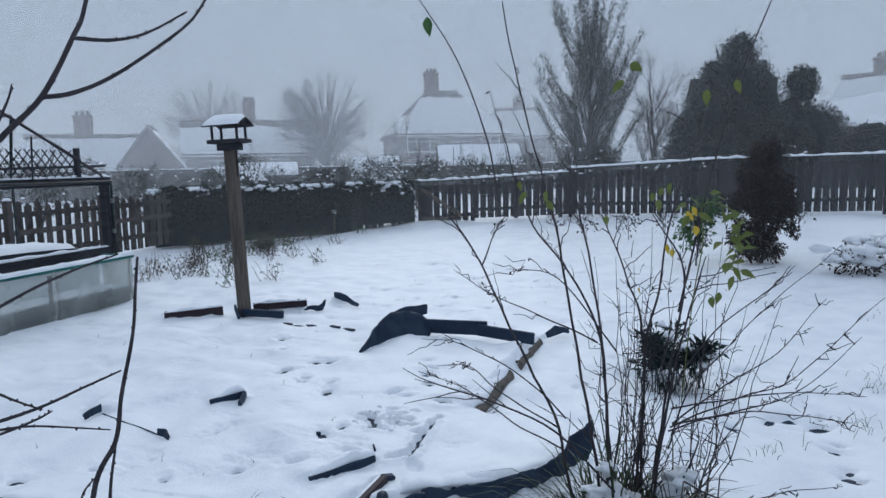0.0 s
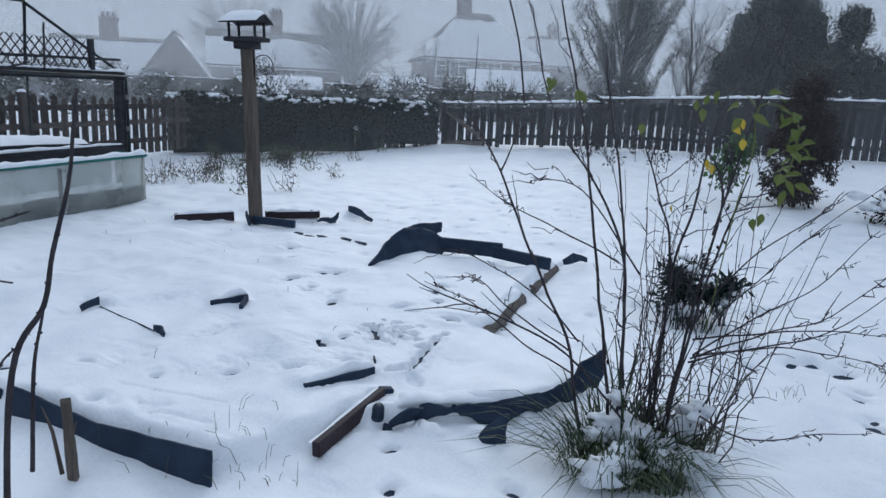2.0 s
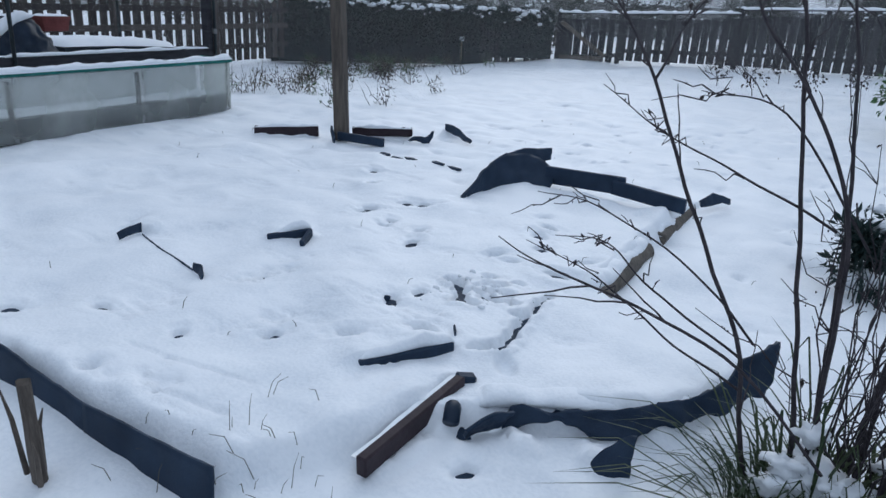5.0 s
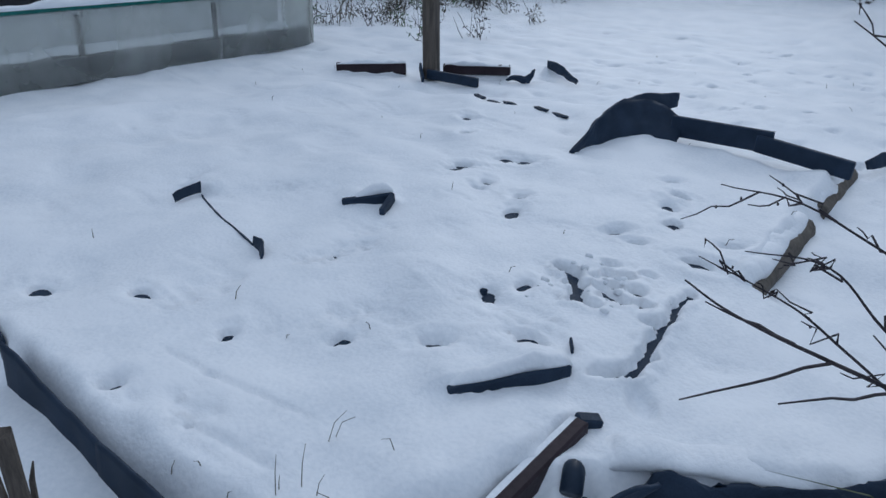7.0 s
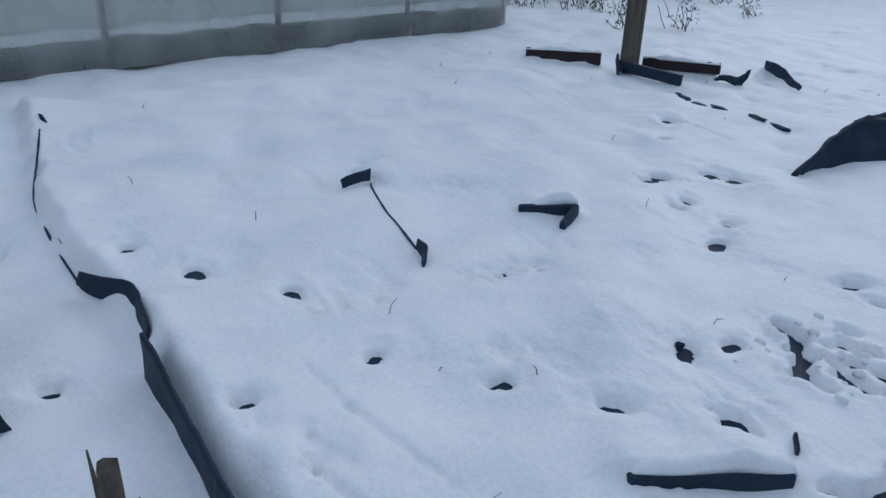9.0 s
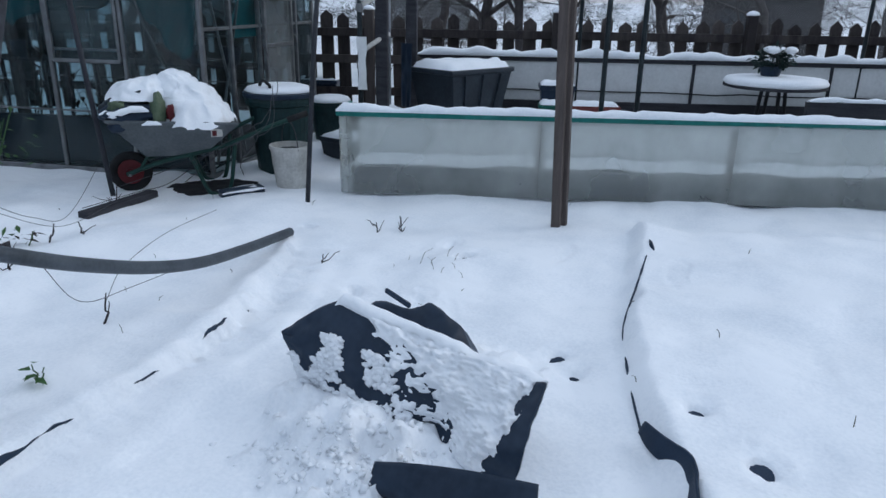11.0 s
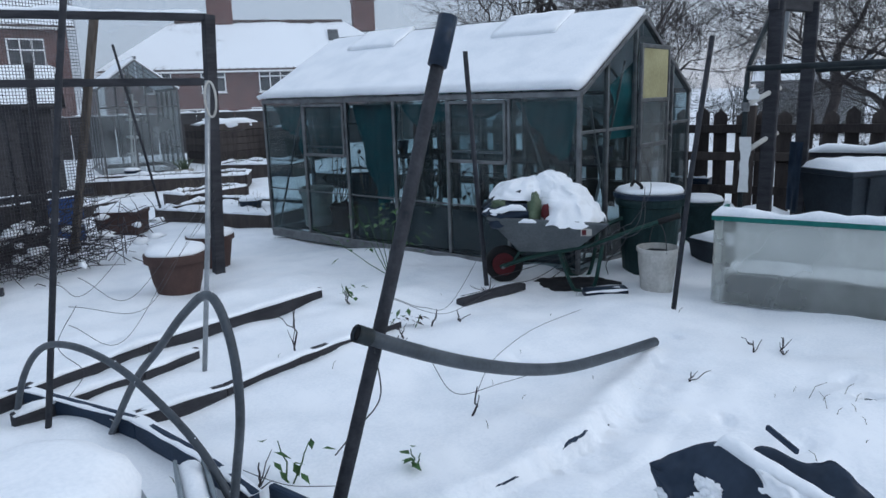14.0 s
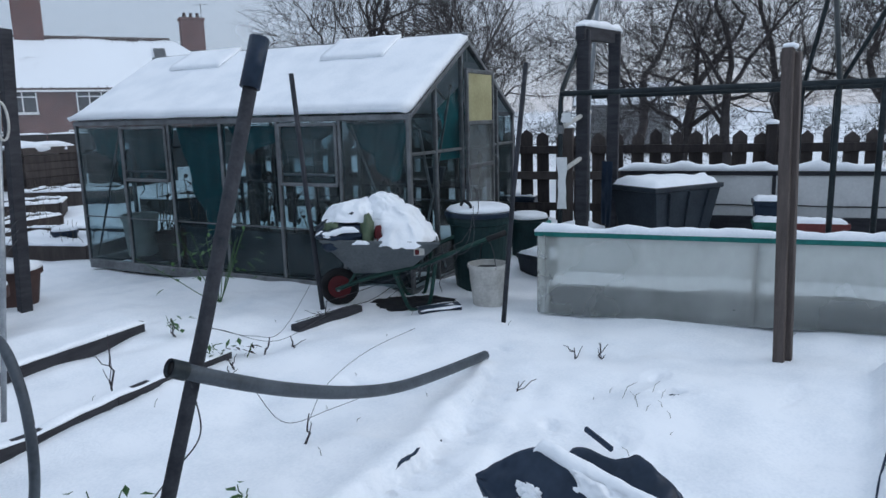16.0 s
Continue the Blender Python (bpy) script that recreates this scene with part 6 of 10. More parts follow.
def shed(at, turn, w, d, eave, ridge, label, wall="shed"):
    s = thing("garden_shed", at, turn, label, "shed", "sheds beyond the hedge")
    part("wall", Mesh().box((0, 0, eave / 2), (w, d, eave)).add([(-w / 2, -d / 2, eave), (-w / 2, d / 2, eave), (-w / 2, 0, ridge - 0.04)], [(0, 1, 2)]).add([(w / 2, -d / 2, eave), (w / 2, d / 2, eave), (w / 2, 0, ridge - 0.04)], [(0, 2, 1)]), wall, s, "", False, True)
    for sg in (-1, 1):
        part("roof", Mesh().beam((0, sg * (d / 2 + 0.15), eave - 0.08), (0, 0, ridge), w + 0.3, 0.05), wall, s, "", False, True)
        part("roof_snow", Mesh().grid(24, 8, lambda u, v: (-w / 2 - 0.12 + u * (w + 0.24), sg * (d / 2 + 0.13) * (1 - v), eave - 0.07 + (ridge - eave + 0.07) * v + 0.04 + 0.07 * min(1, v * 6 + 0.3, u * 20 + 0.2, (1 - u) * 20 + 0.2) * (1 + 0.2 * noise.noise((u * 7, v * 4, at[0]))))), "snow", s, "smooth snow on the shed roof", True, True)
    part("door", Mesh().box((0.2 * w, -d / 2 - 0.02, eave * 0.45), (0.75, 0.04, eave * 0.85)), wall, s, "", False, True)
    part("window", Mesh().box((-0.22 * w, -d / 2 - 0.02, eave * 0.62), (0.6, 0.03, 0.45)), "dark_glass", s, "", False, True)
    return s


shed((-15.0, 28.3, 0.0), facing(-15, 28.3) + 6, 3.4, 2.6, 1.55, 2.35, "dark shed with a smooth snow-covered roof")
shed((-20.6, 28.0, 0.0), facing(-20.6, 28) - 10, 2.1, 1.8, 1.45, 1.95, "small pale summer house under snow", "white_panel")
shed((-24.5, 24.6, -0.1), facing(-24.5, 24.6), 2.6, 2.0, 1.35, 1.85, "low shed with a snowy roof")
shed((-21.4, 20.0, -0.1), facing(-21.4, 20.0) + 30, 1.6, 1.6, 1.2, 1.7, "small shed roof white with snow behind the hedge")
shed((0.9, 27.5, 0.6), facing(0.9, 27.5), 1.6, 1.6, 1.7, 2.15, "dark shed with a snowy roof beside evergreens")
wall_far = thing("boundary_fence", (-30, 22, 0), 0, "long dark boundary fence dim in the mist", "fence", "garden fences")
for a, b in (((-44.0, 16.0), (-26.5, 27.0)), ((-26.4, 27.1), (-13.0, 34.0)), ((-12.9, 34.0), (6.0, 36.0))):
    n = int(math.hypot(b[0] - a[0], b[1] - a[1]) / 2.0)
    for k in range(n):
        p, q = Vector((*a, 0.75)).lerp(Vector((*b, 0.75)), k / n), Vector((*a, 0.75)).lerp(Vector((*b, 0.75)), (k + 0.97) / n)
        part("fence_panel", Mesh().beam(p, q, 0.05, 1.7 + 0.1 * math.sin(k * 3.7)), "shed", wall_far)
        part("snow", Mesh().ridge([p + Vector((0, 0, 0.84)), q + Vector((0, 0, 0.84))], 0.09, 0.05, 0.2), "snow", wall_far, "snow on the panel", True)

# ---- the hedge ----
rng = random.Random(41)
hedge = thing("hedge", (-10.6, 12.8, 0.1), 0, "clipped dark hedge with snow lying on its top", "hedge")
ha, hb = Vector((-11.75, 9.65, 0)), Vector((-9.45, 15.55, 0))
hd = (hb - ha).normalized()
hs = Vector((hd.y, -hd.x, 0))
# solid body under the leaves, coloured dark in place of inner shade
part("core", Mesh().grid(40, 14, lambda u, v: ha.lerp(hb, u) + hs * (0.24 * math.cos(v * math.pi) * (1 + 0.12 * noise.noise((u * 30, v * 4, 0)))) + Vector((0, 0, (0.0 if u < 0.74 else 0.16) + (1.08 if u < 0.74 else 0.92) * math.sin(v * math.pi) ** 0.4 * (1 + 0.05 * noise.noise((u * 25, v, 2)))))), "hedge_core", hedge, "solid core coloured as shade among the hedge leaves", True)
lv = Mesh()
for _ in range(34000):
    u, v = rng.random(), rng.random()
    f = 0.33 * (1 + 0.35 * noise.noise((u * 30, v * 5, 1)))
    keep = 0.95 if u < 0.74 else 0.5
    if v < 0.2 and rng.random() > keep:
        continue
    a = v * math.pi
    p = ha.lerp(hb, u) + hs * f * math.cos(a) + Vector((0, 0, 0.12 + 1.02 * math.sin(a) ** 0.4 * (1 + 0.10 * noise.noise((u * 25, v * 2, 2)) + 0.09 * noise.noise((u * 70, v * 9, 2)))))
    d = hs * math.cos(a) + Vector((0, 0, math.sin(a))) + Vector((rng.gauss(0, 0.5), rng.gauss(0, 0.5), rng.gauss(0, 0.5)))
    lv.leaf(p, d, (rng.gauss(0, 1), rng.gauss(0, 1), 1), rng.uniform(0.05, 0.10), rng.uniform(0.025, 0.045))
part("leaves", lv, "hedge_leaf", hedge)
sn = Mesh()
for _ in range(520):
    u = rng.random()
    a = math.pi * (0.5 + rng.gauss(0, 0.13))
    p = ha.lerp(hb, u) + hs * 0.30 * math.cos(a) + Vector((0, 0, 0.16 + 1.02 * abs(math.sin(a)) ** 0.4))
    r = rng.uniform(0.018, 0.075)
    sn.blob(p, (r * rng.uniform(0.8, 1.6), r * rng.uniform(0.8, 1.6), r * 0.55), 0.45, 7, rng.random())
part("snow_specks", sn, "snow", hedge, "lumps of snow on the hedge top", True)


# ---- bird table ----
BT = Vector((-4.68, 5.98, 0))
bird = thing("bird_table", (BT.x, BT.y, gz(BT.x, BT.y)), 0, "wooden bird table on a tall post with a snowy roof", "bird table")
lean = Matrix.Translation(BT) @ pose(0, 0, 0, 0, -2.2, 25)
W = lambda me: (setattr(me, "v", [tuple(lean @ Vector(p)) for p in me.v]), me)[1]
part("post", W(Mesh().box((0, 0, 0.88), (0.115, 0.115, 1.82), None, 0.008)), "post_wood", bird, "weathered square post")
part("block", W(Mesh().box((0, 0, 1.825), (0.21, 0.21, 0.07), None, 0.006)), "board_dark", bird)
tray = part("tray", W(Mesh().box((0, 0, 1.872), (0.34, 0.30, 0.02), None, 0.004)), "board_dark", bird, "dark wooden tray")
for x, y, sx, sy in ((0, 0.15, 0.36, 0.016), (0, -0.15, 0.36, 0.016), (0.18, 0, 0.016, 0.30), (-0.18, 0, 0.016, 0.30)):
    part("tray_rim", W(Mesh().box((x, y, 1.885), (sx, sy, 0.04), None, 0.003)), "board_dark", tray)
for x in (-0.14, 0.14):
    for y in (-0.11, 0.11):
        part("roof_post", W(Mesh().box((x, y, 1.97), (0.024, 0.024, 0.19), None, 0.003)), "board_dark", bird)
for sg in (-1, 1):
    part("roof_board", W(Mesh().beam((0, sg * 0.20, 2.045), (0, 0, 2.125), 0.42, 0.016)), "board_dark", bird)
part("gable_board", W(Mesh().add([(x, y, z) for x in (0.17, 0.185) for y, z in ((-0.14, 2.05), (0.14, 2.05), (0, 2.115))], [(0, 1, 2), (5, 4, 3), (0, 3, 4, 1), (1, 4, 5, 2), (2, 5, 3, 0)])), "board_dark", bird)
part("roof_snow", W(Mesh().grid(14, 16, lambda u, v: (-0.205 + 0.41 * u, -0.20 + 0.40 * v, 2.055 + 0.085 * (1 - abs(2 * v - 1)) ** 0.8 + 0.035 * (1 - abs(2 * u - 1) ** 6) * (1 - abs(2 * v - 1) ** 6)))), "snow", bird, "cap of snow on the little roof", True)
scroll = Mesh()
sp = [(0.06 + 0.02 * k / 8, 0, 1.50 + 0.22 * k / 8) for k in range(9)]
scroll.tube([(0.062, 0, 1.50), (0.062, 0, 1.78)], 0.006, 6)
arc = [(0.062 + 0.21 * (1 - math.cos(a)) / 2 * 1.0, 0, 1.62 + 0.11 * math.sin(a)) for a in [math.pi * k / 12 for k in range(13)]]
scroll.tube(arc, 0.006, 6)
scroll.tube([(0.272 - 0.02 * math.sin(k * 0.5), 0, 1.62 - 0.035 * (1 - math.cos(k * 0.5)) / 1.2) for k in range(8)], 0.005, 6)
for cx, cz, r, s in ((0.12, 1.66, 0.035, 1), (0.19, 1.68, 0.03, -1), (0.10, 1.57, 0.03, -1)):
    scroll.tube([(cx + s * r * (1 - k / 22) * math.cos(k * 0.45), 0, cz + r * (1 - k / 22) * math.sin(k * 0.45)) for k in range(18)], 0.004, 5)
part("scroll_bracket", W(scroll), "iron", bird, "black wrought-iron scroll bracket", True)


# ---- boards, felt and other things lying in the snow ----
def lying_board(name, p, q, w, h, mat, label, snow=0.0, group="boards in the snow", side=0.0, category="board"):
    b = thing(name, ((p[0] + q[0]) / 2, (p[1] + q[1]) / 2, min(p[2], q[2]) - h / 2), 0, label, category, group)
    me = Mesh().beam(p, q, w, h, 0.006)
    part("board", me, mat, b)
    if snow:
        d = Vector(q) - Vector(p)
        off = Vector((d.y, -d.x, 0)).normalized() * side
        part("snow", Mesh().ridge([Vector(p) + off + Vector((0, 0, h / 2 - 0.005)), Vector(q) + off + Vector((0, 0, h / 2 - 0.005))], max(w * 1.25, 0.05), snow, 0.022, 1.3, p[0]), "snow", b, "snow lying along the board", True)
    return b


lying_board("board", (-5.30, 5.40, 0.0), (-4.92, 5.88, 0.03), 0.05, 0.11, "board_red", "wet red-brown board half under snow by the post", 0.03)
lying_board("board", (-4.74, 6.16, 0.03), (-4.28, 6.54, 0.06), 0.05, 0.085, "board_red", "wet red-brown board half under snow by the post", 0.025)
lying_board("board", (-4.66, 5.92, 0.02), (-4.20, 6.10, 0.01), 0.04, 0.08, "fabric", "black edging board below the bird table", 0)
lying_board("board", (-4.78, 5.93, 0.07), (-4.60, 5.83, -0.02), 0.02, 0.07, "fabric", "black edging board leaning on the post foot", 0)
lying_board("plank", (-0.55, 2.85, -0.002), (-0.655, 3.39, 0.032), 0.04, 0.07, "board_red", "wet red-brown plank edged with snow", 0.005, side=-0.014, category="plank")
lying_board("plank", (-0.68, 3.39, 0.03), (-0.645, 3.45, 0.02), 0.045, 0.06, "fabric", "black end of a plank in the snow", 0, category="plank")
lying_board("edging_board", (-0.985, 3.20, 0.0), (-0.835, 3.54, 0.03), 0.03, 0.105, "fabric", "black edging board under a shelf of snow", 0.03, side=-0.02)
lying_board("edging_board", (-0.935, 3.645, 0.035), (-0.885, 3.60, 0.035), 0.008, 0.10, "fabric", "short black edging end standing in the snow", 0)


def crumpled(name, outline, label, mat="fabric", rough=0.03, thick=0.008, snow=None, nu=26, nv=10, category="weed fabric", group="scraps of weed fabric"):
    """A sheet whose long sides run along two lines, creased and uneven."""
    low, high = (curve(l, 8) for l in outline)
    def on(line, u):
        f = u * (len(line) - 1)
        i = min(int(f), len(line) - 2)
        return line[i].lerp(line[i + 1], f - i)
    def at(u, v):
        p = on(low, u).lerp(on(high, u), v)
        n = noise.noise_vector(p * 9 + Vector((0, 0, 3))) * rough + noise.noise_vector(p * 28) * rough * 0.35
        return p + n
    me = Mesh().grid(nu, nv, at)
    zs = [p[2] for p in me.v]
    t = thing(name, (low[0].x, low[0].y, min(zs)), 0, label, category, group)
    ob = part("sheet", me, mat, t, smooth=True)
    ob.modifiers.new("thick", "SOLIDIFY").thickness = thick
    if snow:
        sn = Mesh()
        rr = random.Random(int(abs(low[0].x) * 1000))
        for _ in range(snow):
            p = at(rr.random(), rr.random())
            r = rr.uniform(0.008, 0.03)
            sn.blob(p + Vector((0, 0, r * 0.3)), (r * 1.3, r * 1.2, r * 0.7), 0.4, 7, rr.random())
        part("snow", sn, "snow_loose", t, "crumbs of snow on the sheet", True)
    return t


# the large black felt lump and its boards
crumpled("weed_fabric", [[(-2.34, 5.18, -0.02), (-2.36, 5.50, 0.02), (-2.30, 5.72, 0.06), (-2.08, 5.84, 0.08)], [(-2.32, 5.20, 0.05), (-2.44, 5.62, 0.23), (-2.40, 5.92, 0.27), (-2.14, 5.96, 0.20)]], "thick black weed fabric heaved up in a fold", "fabric", 0.02, 0.02)
crumpled("weed_fabric", [[(-2.46, 5.68, 0.18), (-2.40, 5.86, 0.18), (-2.30, 6.10, 0.20)], [(-2.50, 5.74, 0.24), (-2.46, 5.96, 0.27), (-2.32, 6.16, 0.30)]], "rolled black weed fabric edge pointing back", "fabric", 0.02, 0.03)
lying_board("edging_board", (-2.18, 5.90, 0.15), (-1.60, 6.03, 0.165), 0.03, 0.125, "fabric", "long black plastic edging board lying on snow", 0, "edging boards")
lying_board("edging_board", (-1.68, 6.00, 0.15), (-1.15, 6.035, 0.125), 0.035, 0.10, "fabric", "long black plastic edging board lying on snow", 0, "edging boards")
# fabric roll along the bed's near edge, its end lifted
crumpled("weed_fabric", [[(-0.42, 3.35, -0.01), (-0.30, 3.46, 0.0), (-0.083, 3.63, -0.01), (0.03, 3.90, 0.02), (0.135, 4.10, 0.06)], [(-0.42, 3.39, 0.045), (-0.31, 3.50, 0.05), (-0.11, 3.68, 0.065), (0.0, 3.93, 0.10), (0.10, 4.20, 0.25)]], "black weed fabric roll with its end lifted clear", "fabric", 0.03, 0.02, nu=60)
me = Mesh().ridge([(-0.56, 3.37, 0.03), (-0.39, 3.53, 0.04), (-0.17, 3.71, 0.045), (-0.07, 3.93, 0.04)], 0.12, 0.035, 0.02, 0.9, 8)
single("snow_bank", me, "snow", "overhanging snow along the fabric roll", "snow", "banks of snow", smooth=True)
crumpled("weed_fabric", [[(-0.10, 3.36, -0.04), (-0.05, 3.40, -0.03), (0.0, 3.44, -0.04)], [(-0.11, 3.40, 0.0), (-0.05, 3.47, 0.08), (-0.01, 3.49, 0.10)]], "crumpled scrap of black weed fabric", "fabric", 0.02, 0.012)
crumpled("weed_fabric", [[(-0.46, 3.22, -0.02), (-0.43, 3.30, 0.0), (-0.42, 3.36, 0.0)], [(-0.44, 3.20, 0.03), (-0.40, 3.31, 0.07), (-0.39, 3.38, 0.05)]], "crumpled scrap of black weed fabric", "fabric", 0.02, 0.012)
pipe = single("pipe_end", Mesh().tube([(-0.60, 3.30, -0.01), (-0.55, 3.24, 0.045), (-0.52, 3.20, 0.02)], 0.028, 12), "plastic_black", "short black pipe end sticking out of snow", "pipe", "pipe ends", smooth=True)
single("pipe_end", Mesh().lathe([(0.045, -0.05), (0.045, 0.012), (0.033, 0.012), (0.030, -0.02), (0, -0.02)], 18, (-0.37, 3.10, -0.065)), "plastic_black", "short black pipe end sticking out of snow", "pipe", "pipe ends", smooth=False)

# black edging boards along the path side
for k, (p, q) in enumerate((((-1.82, 2.24, 0.115), (-1.27, 2.36, 0.05)), ((-1.30, 2.35, 0.06), (-0.715, 2.465, 0.09)))):
    d = (Vector(q) - Vector(p)).normalized()
    low = [Vector((v.x + 0.015, v.y - 0.015, -0.09)) for v in (Vector(p), (Vector(p) + Vector(q)) / 2, Vector(q))]
    crumpled("edging_board", [low, [Vector(p), (Vector(p) + Vector(q)) / 2, Vector(q)]], "long black edging board standing along the snow", "fabric", 0.005, 0.012, category="edging board", group="leaning edging boards")
crumpled("weed_fabric", [[(-2.36, 2.06, 0.0), (-2.27, 2.12, -0.01), (-2.20, 2.20, -0.01), (-2.07, 2.23, 0.0), (-1.94, 2.25, 0.01)], [(-2.37, 2.08, 0.04), (-2.275, 2.15, 0.055), (-2.20, 2.22, 0.065), (-2.07, 2.245, 0.06), (-1.94, 2.26, 0.05)]], "torn black weed fabric edge showing through snow", "fabric", 0.008, 0.008)
crumpled("weed_fabric", [[(-4.22, 1.84, -0.02), (-4.12, 1.86, -0.01), (-4.02, 1.90, -0.02)], [(-4.24, 1.86, 0.05), (-4.12, 1.89, 0.06), (-4.02, 1.92, 0.02)]], "small black fabric tip showing through snow", "fabric", 0.012, 0.01)
crack = Mesh()
for pts in (((-3.96, 1.89), (-3.6, 1.895), (-3.15, 1.90), (-2.85, 1.955), (-2.61, 2.014), (-2.37, 2.08)), ((-2.845, 3.22), (-2.747, 3.196), (-2.50, 3.166), (-2.36, 3.166), (-2.18, 3.168))):
    line = [Vector((x, y, gz(x, y) + 0.001)) for x, y in pts]
    crack.tube(curve(line, 5), [0.004 + 0.005 * abs(noise.noise((i * 0.9, pts[0][0], 2))) for i in range((len(line) - 1) * 5 + 1)], 5)
single("fabric_edge", crack, "fabric", "thin black fabric edges showing through cracks in snow", "weed fabric", kind="stuff")
crumpled("weed_fabric", [[(-2.80, 3.08, 0.04), (-2.825, 3.15, 0.045), (-2.845, 3.22, 0.045)], [(-2.82, 3.08, 0.075), (-2.85, 3.15, 0.085), (-2.86, 3.225, 0.095)]], "small folded black fabric scrap in snow", "fabric", 0.008, 0.008)
crumpled("weed_fabric", [[(-2.19, 3.165, 0.03), (-2.11, 3.15, 0.03), (-2.03, 3.115, 0.03)], [(-2.20, 3.18, 0.075), (-2.12, 3.175, 0.085), (-2.03, 3.135, 0.075)]], "small folded black fabric scrap in snow", "fabric", 0.006, 0.008)
lying_board("board_end", (-2.37, 3.69, 0.045), (-2.25, 3.89, 0.075), 0.03, 0.05, "fabric", "black board end jutting out of smooth snow", 0.04, side=-0.02)
lying_board("board_end", (-2.255, 3.89, 0.075), (-2.17, 3.77, 0.045), 0.025, 0.05, "fabric", "black board end jutting out of smooth snow", 0)
lying_board("board_end", (-1.365, 3.655, 0.02), (-1.36, 3.665, 0.06), 0.012, 0.03, "fabric", "thin black edge standing in the snow", 0)
crumpled("weed_fabric", [[(-4.30, 7.02, 0.04), (-4.05, 6.94, 0.02), (-3.80, 6.86, 0.0)], [(-4.34, 7.06, 0.10), (-4.10, 7.00, 0.09), (-3.82, 6.90, 0.02)]], "black fabric flap rising out of the snow", "fabric", 0.012, 0.012)
crumpled("weed_fabric", [[(-4.22, 6.44, 0.0), (-4.10, 6.48, 0.0), (-4.02, 6.54, 0.0)], [(-4.20, 6.48, 0.03), (-4.10, 6.53, 0.05), (-4.04, 6.60, 0.11)]], "small black fabric flap in the snow", "fabric", 0.02, 0.015)
crumpled("weed_fabric", [[(-1.24, 6.50, 0.03), (-1.20, 6.62, 0.03), (-1.15, 6.74, 0.03)], [(-1.26, 6.50, 0.06), (-1.23, 6.64, 0.10), (-1.16, 6.76, 0.06)]], "small black fabric flap by the logs", "fabric", 0.02, 0.015)
for k in range(5):
    x, y = (-3.62, -3.35, -3.1, -2.95, -3.5)[k], (5.62, 5.66, 5.72, 5.76, 5.64)[k]
    single("fabric_tip", Mesh().blob((x, y, gz(x, y) + 0.004), (0.07, 0.03, 0.012), 0.4, 8, k), "fabric", "thin black fabric tip in the snow", "weed fabric", "fabric tips in the snow")


# ---- logs ----
def log(p, q, r, seed):
    t = thing("log", (*p[:2], 0), 0, "split log with pale bark, snow against its side", "log", "logs in the snow")
    pts = [Vector(p).lerp(Vector(q), i / 14) for i in range(15)]
    me, n = Mesh(), 12
    verts, faces = [], []
    d = (Vector(q) - Vector(p)).normalized()
    x = Vector((d.y, -d.x, 0)).normalized()
    z = Vector((0, 0, 1))
    for i, c in enumerate(pts):
        for k in range(n):
            a = 2 * math.pi * k / n
            e = r * (1 + 0.18 * noise.noise((i * 0.35 + seed, math.cos(a) * 1.6, math.sin(a) * 1.6)) + 0.07 * noise.noise((i * 1.3, math.cos(a) * 5, math.sin(a) * 5 + seed)))
            verts.append(c + (x * math.cos(a) + z * math.sin(a)) * e)
    for i in range(len(pts) - 1):
        for k in range(n):
            j = (k + 1) % n
            faces.append((i * n + k, i * n + j, (i + 1) * n + j, (i + 1) * n + k))
    faces += [tuple(range(n - 1, -1, -1)), tuple((len(pts) - 1) * n + k for k in range(n))]
    part("wood", me.add(verts, faces), "log_wood", t, smooth=True)
    part("snow", Mesh().ridge([Vector(p) - x * r * 0.5 + z * r * 0.62, Vector(q) - x * r * 0.5 + z * r * 0.62], r * 2.0, r * 0.9, 0.03, 0.9, seed), "snow", t, "snow banked against the log", True)


log((-0.85, 4.50, -0.03), (-1.06, 5.40, -0.02), 0.06, 1)
log((-1.14, 5.68, -0.03), (-1.31, 6.42, -0.02), 0.055, 2)

# ---- broken stake ----
stub = thing("broken_stake", (-1.15, 2.17, -0.03), 0, "splintered broken wooden stake standing in snow", "stake")
wv, wf, n = [], [], 9
for i in range(7):
    z = -0.05 + i * 0.050
    for k in range(n):
        a = 2 * math.pi * k / n
        r = 0.021 * (1 + 0.2 * noise.noise((math.cos(a) * 2, math.sin(a) * 2, i * 0.3))) * (1 - 0.02 * i)
        top = 0.035 * abs(noise.noise((math.cos(a) * 3, math.sin(a) * 3, 7))) * 2.2 if i == 6 else 0
        wv.append((-1.15 - 0.02 * i / 6 + r * math.cos(a), 2.17 + r * math.sin(a), z + top))
for i in range(6):
    for k in range(n):
        j = (k + 1) % n
        wf.append((i * n + k, i * n + j, (i + 1) * n + j, (i + 1) * n + k))
wf.append(tuple(6 * n + k for k in range(n)))
part("stake", Mesh().add(wv, wf), "post_wood", stub)
for dx, dy, h, ln in ((-0.05, 0.02, 0.16, 0.02), (0.06, -0.01, 0.12, 0.0), (-0.075, -0.02, 0.22, -0.05)):
    part("splinter", Mesh().tube([(-1.15 + dx * 0.6, 2.17 + dy, -0.04), (-1.15 + dx, 2.17 + dy * 1.5, h * 0.6), (-1.15 + dx + ln, 2.17 + dy * 2, h)], [0.009, 0.007, 0.002], 5), "post_wood", stub)

# ---- the bare shrub with grass at its foot ----
SH, SX = Vector((0.47, 3.72, 0)), Vector((0.93, 0.36, 0))
SY = Vector((-0.36, 0.93, 0))
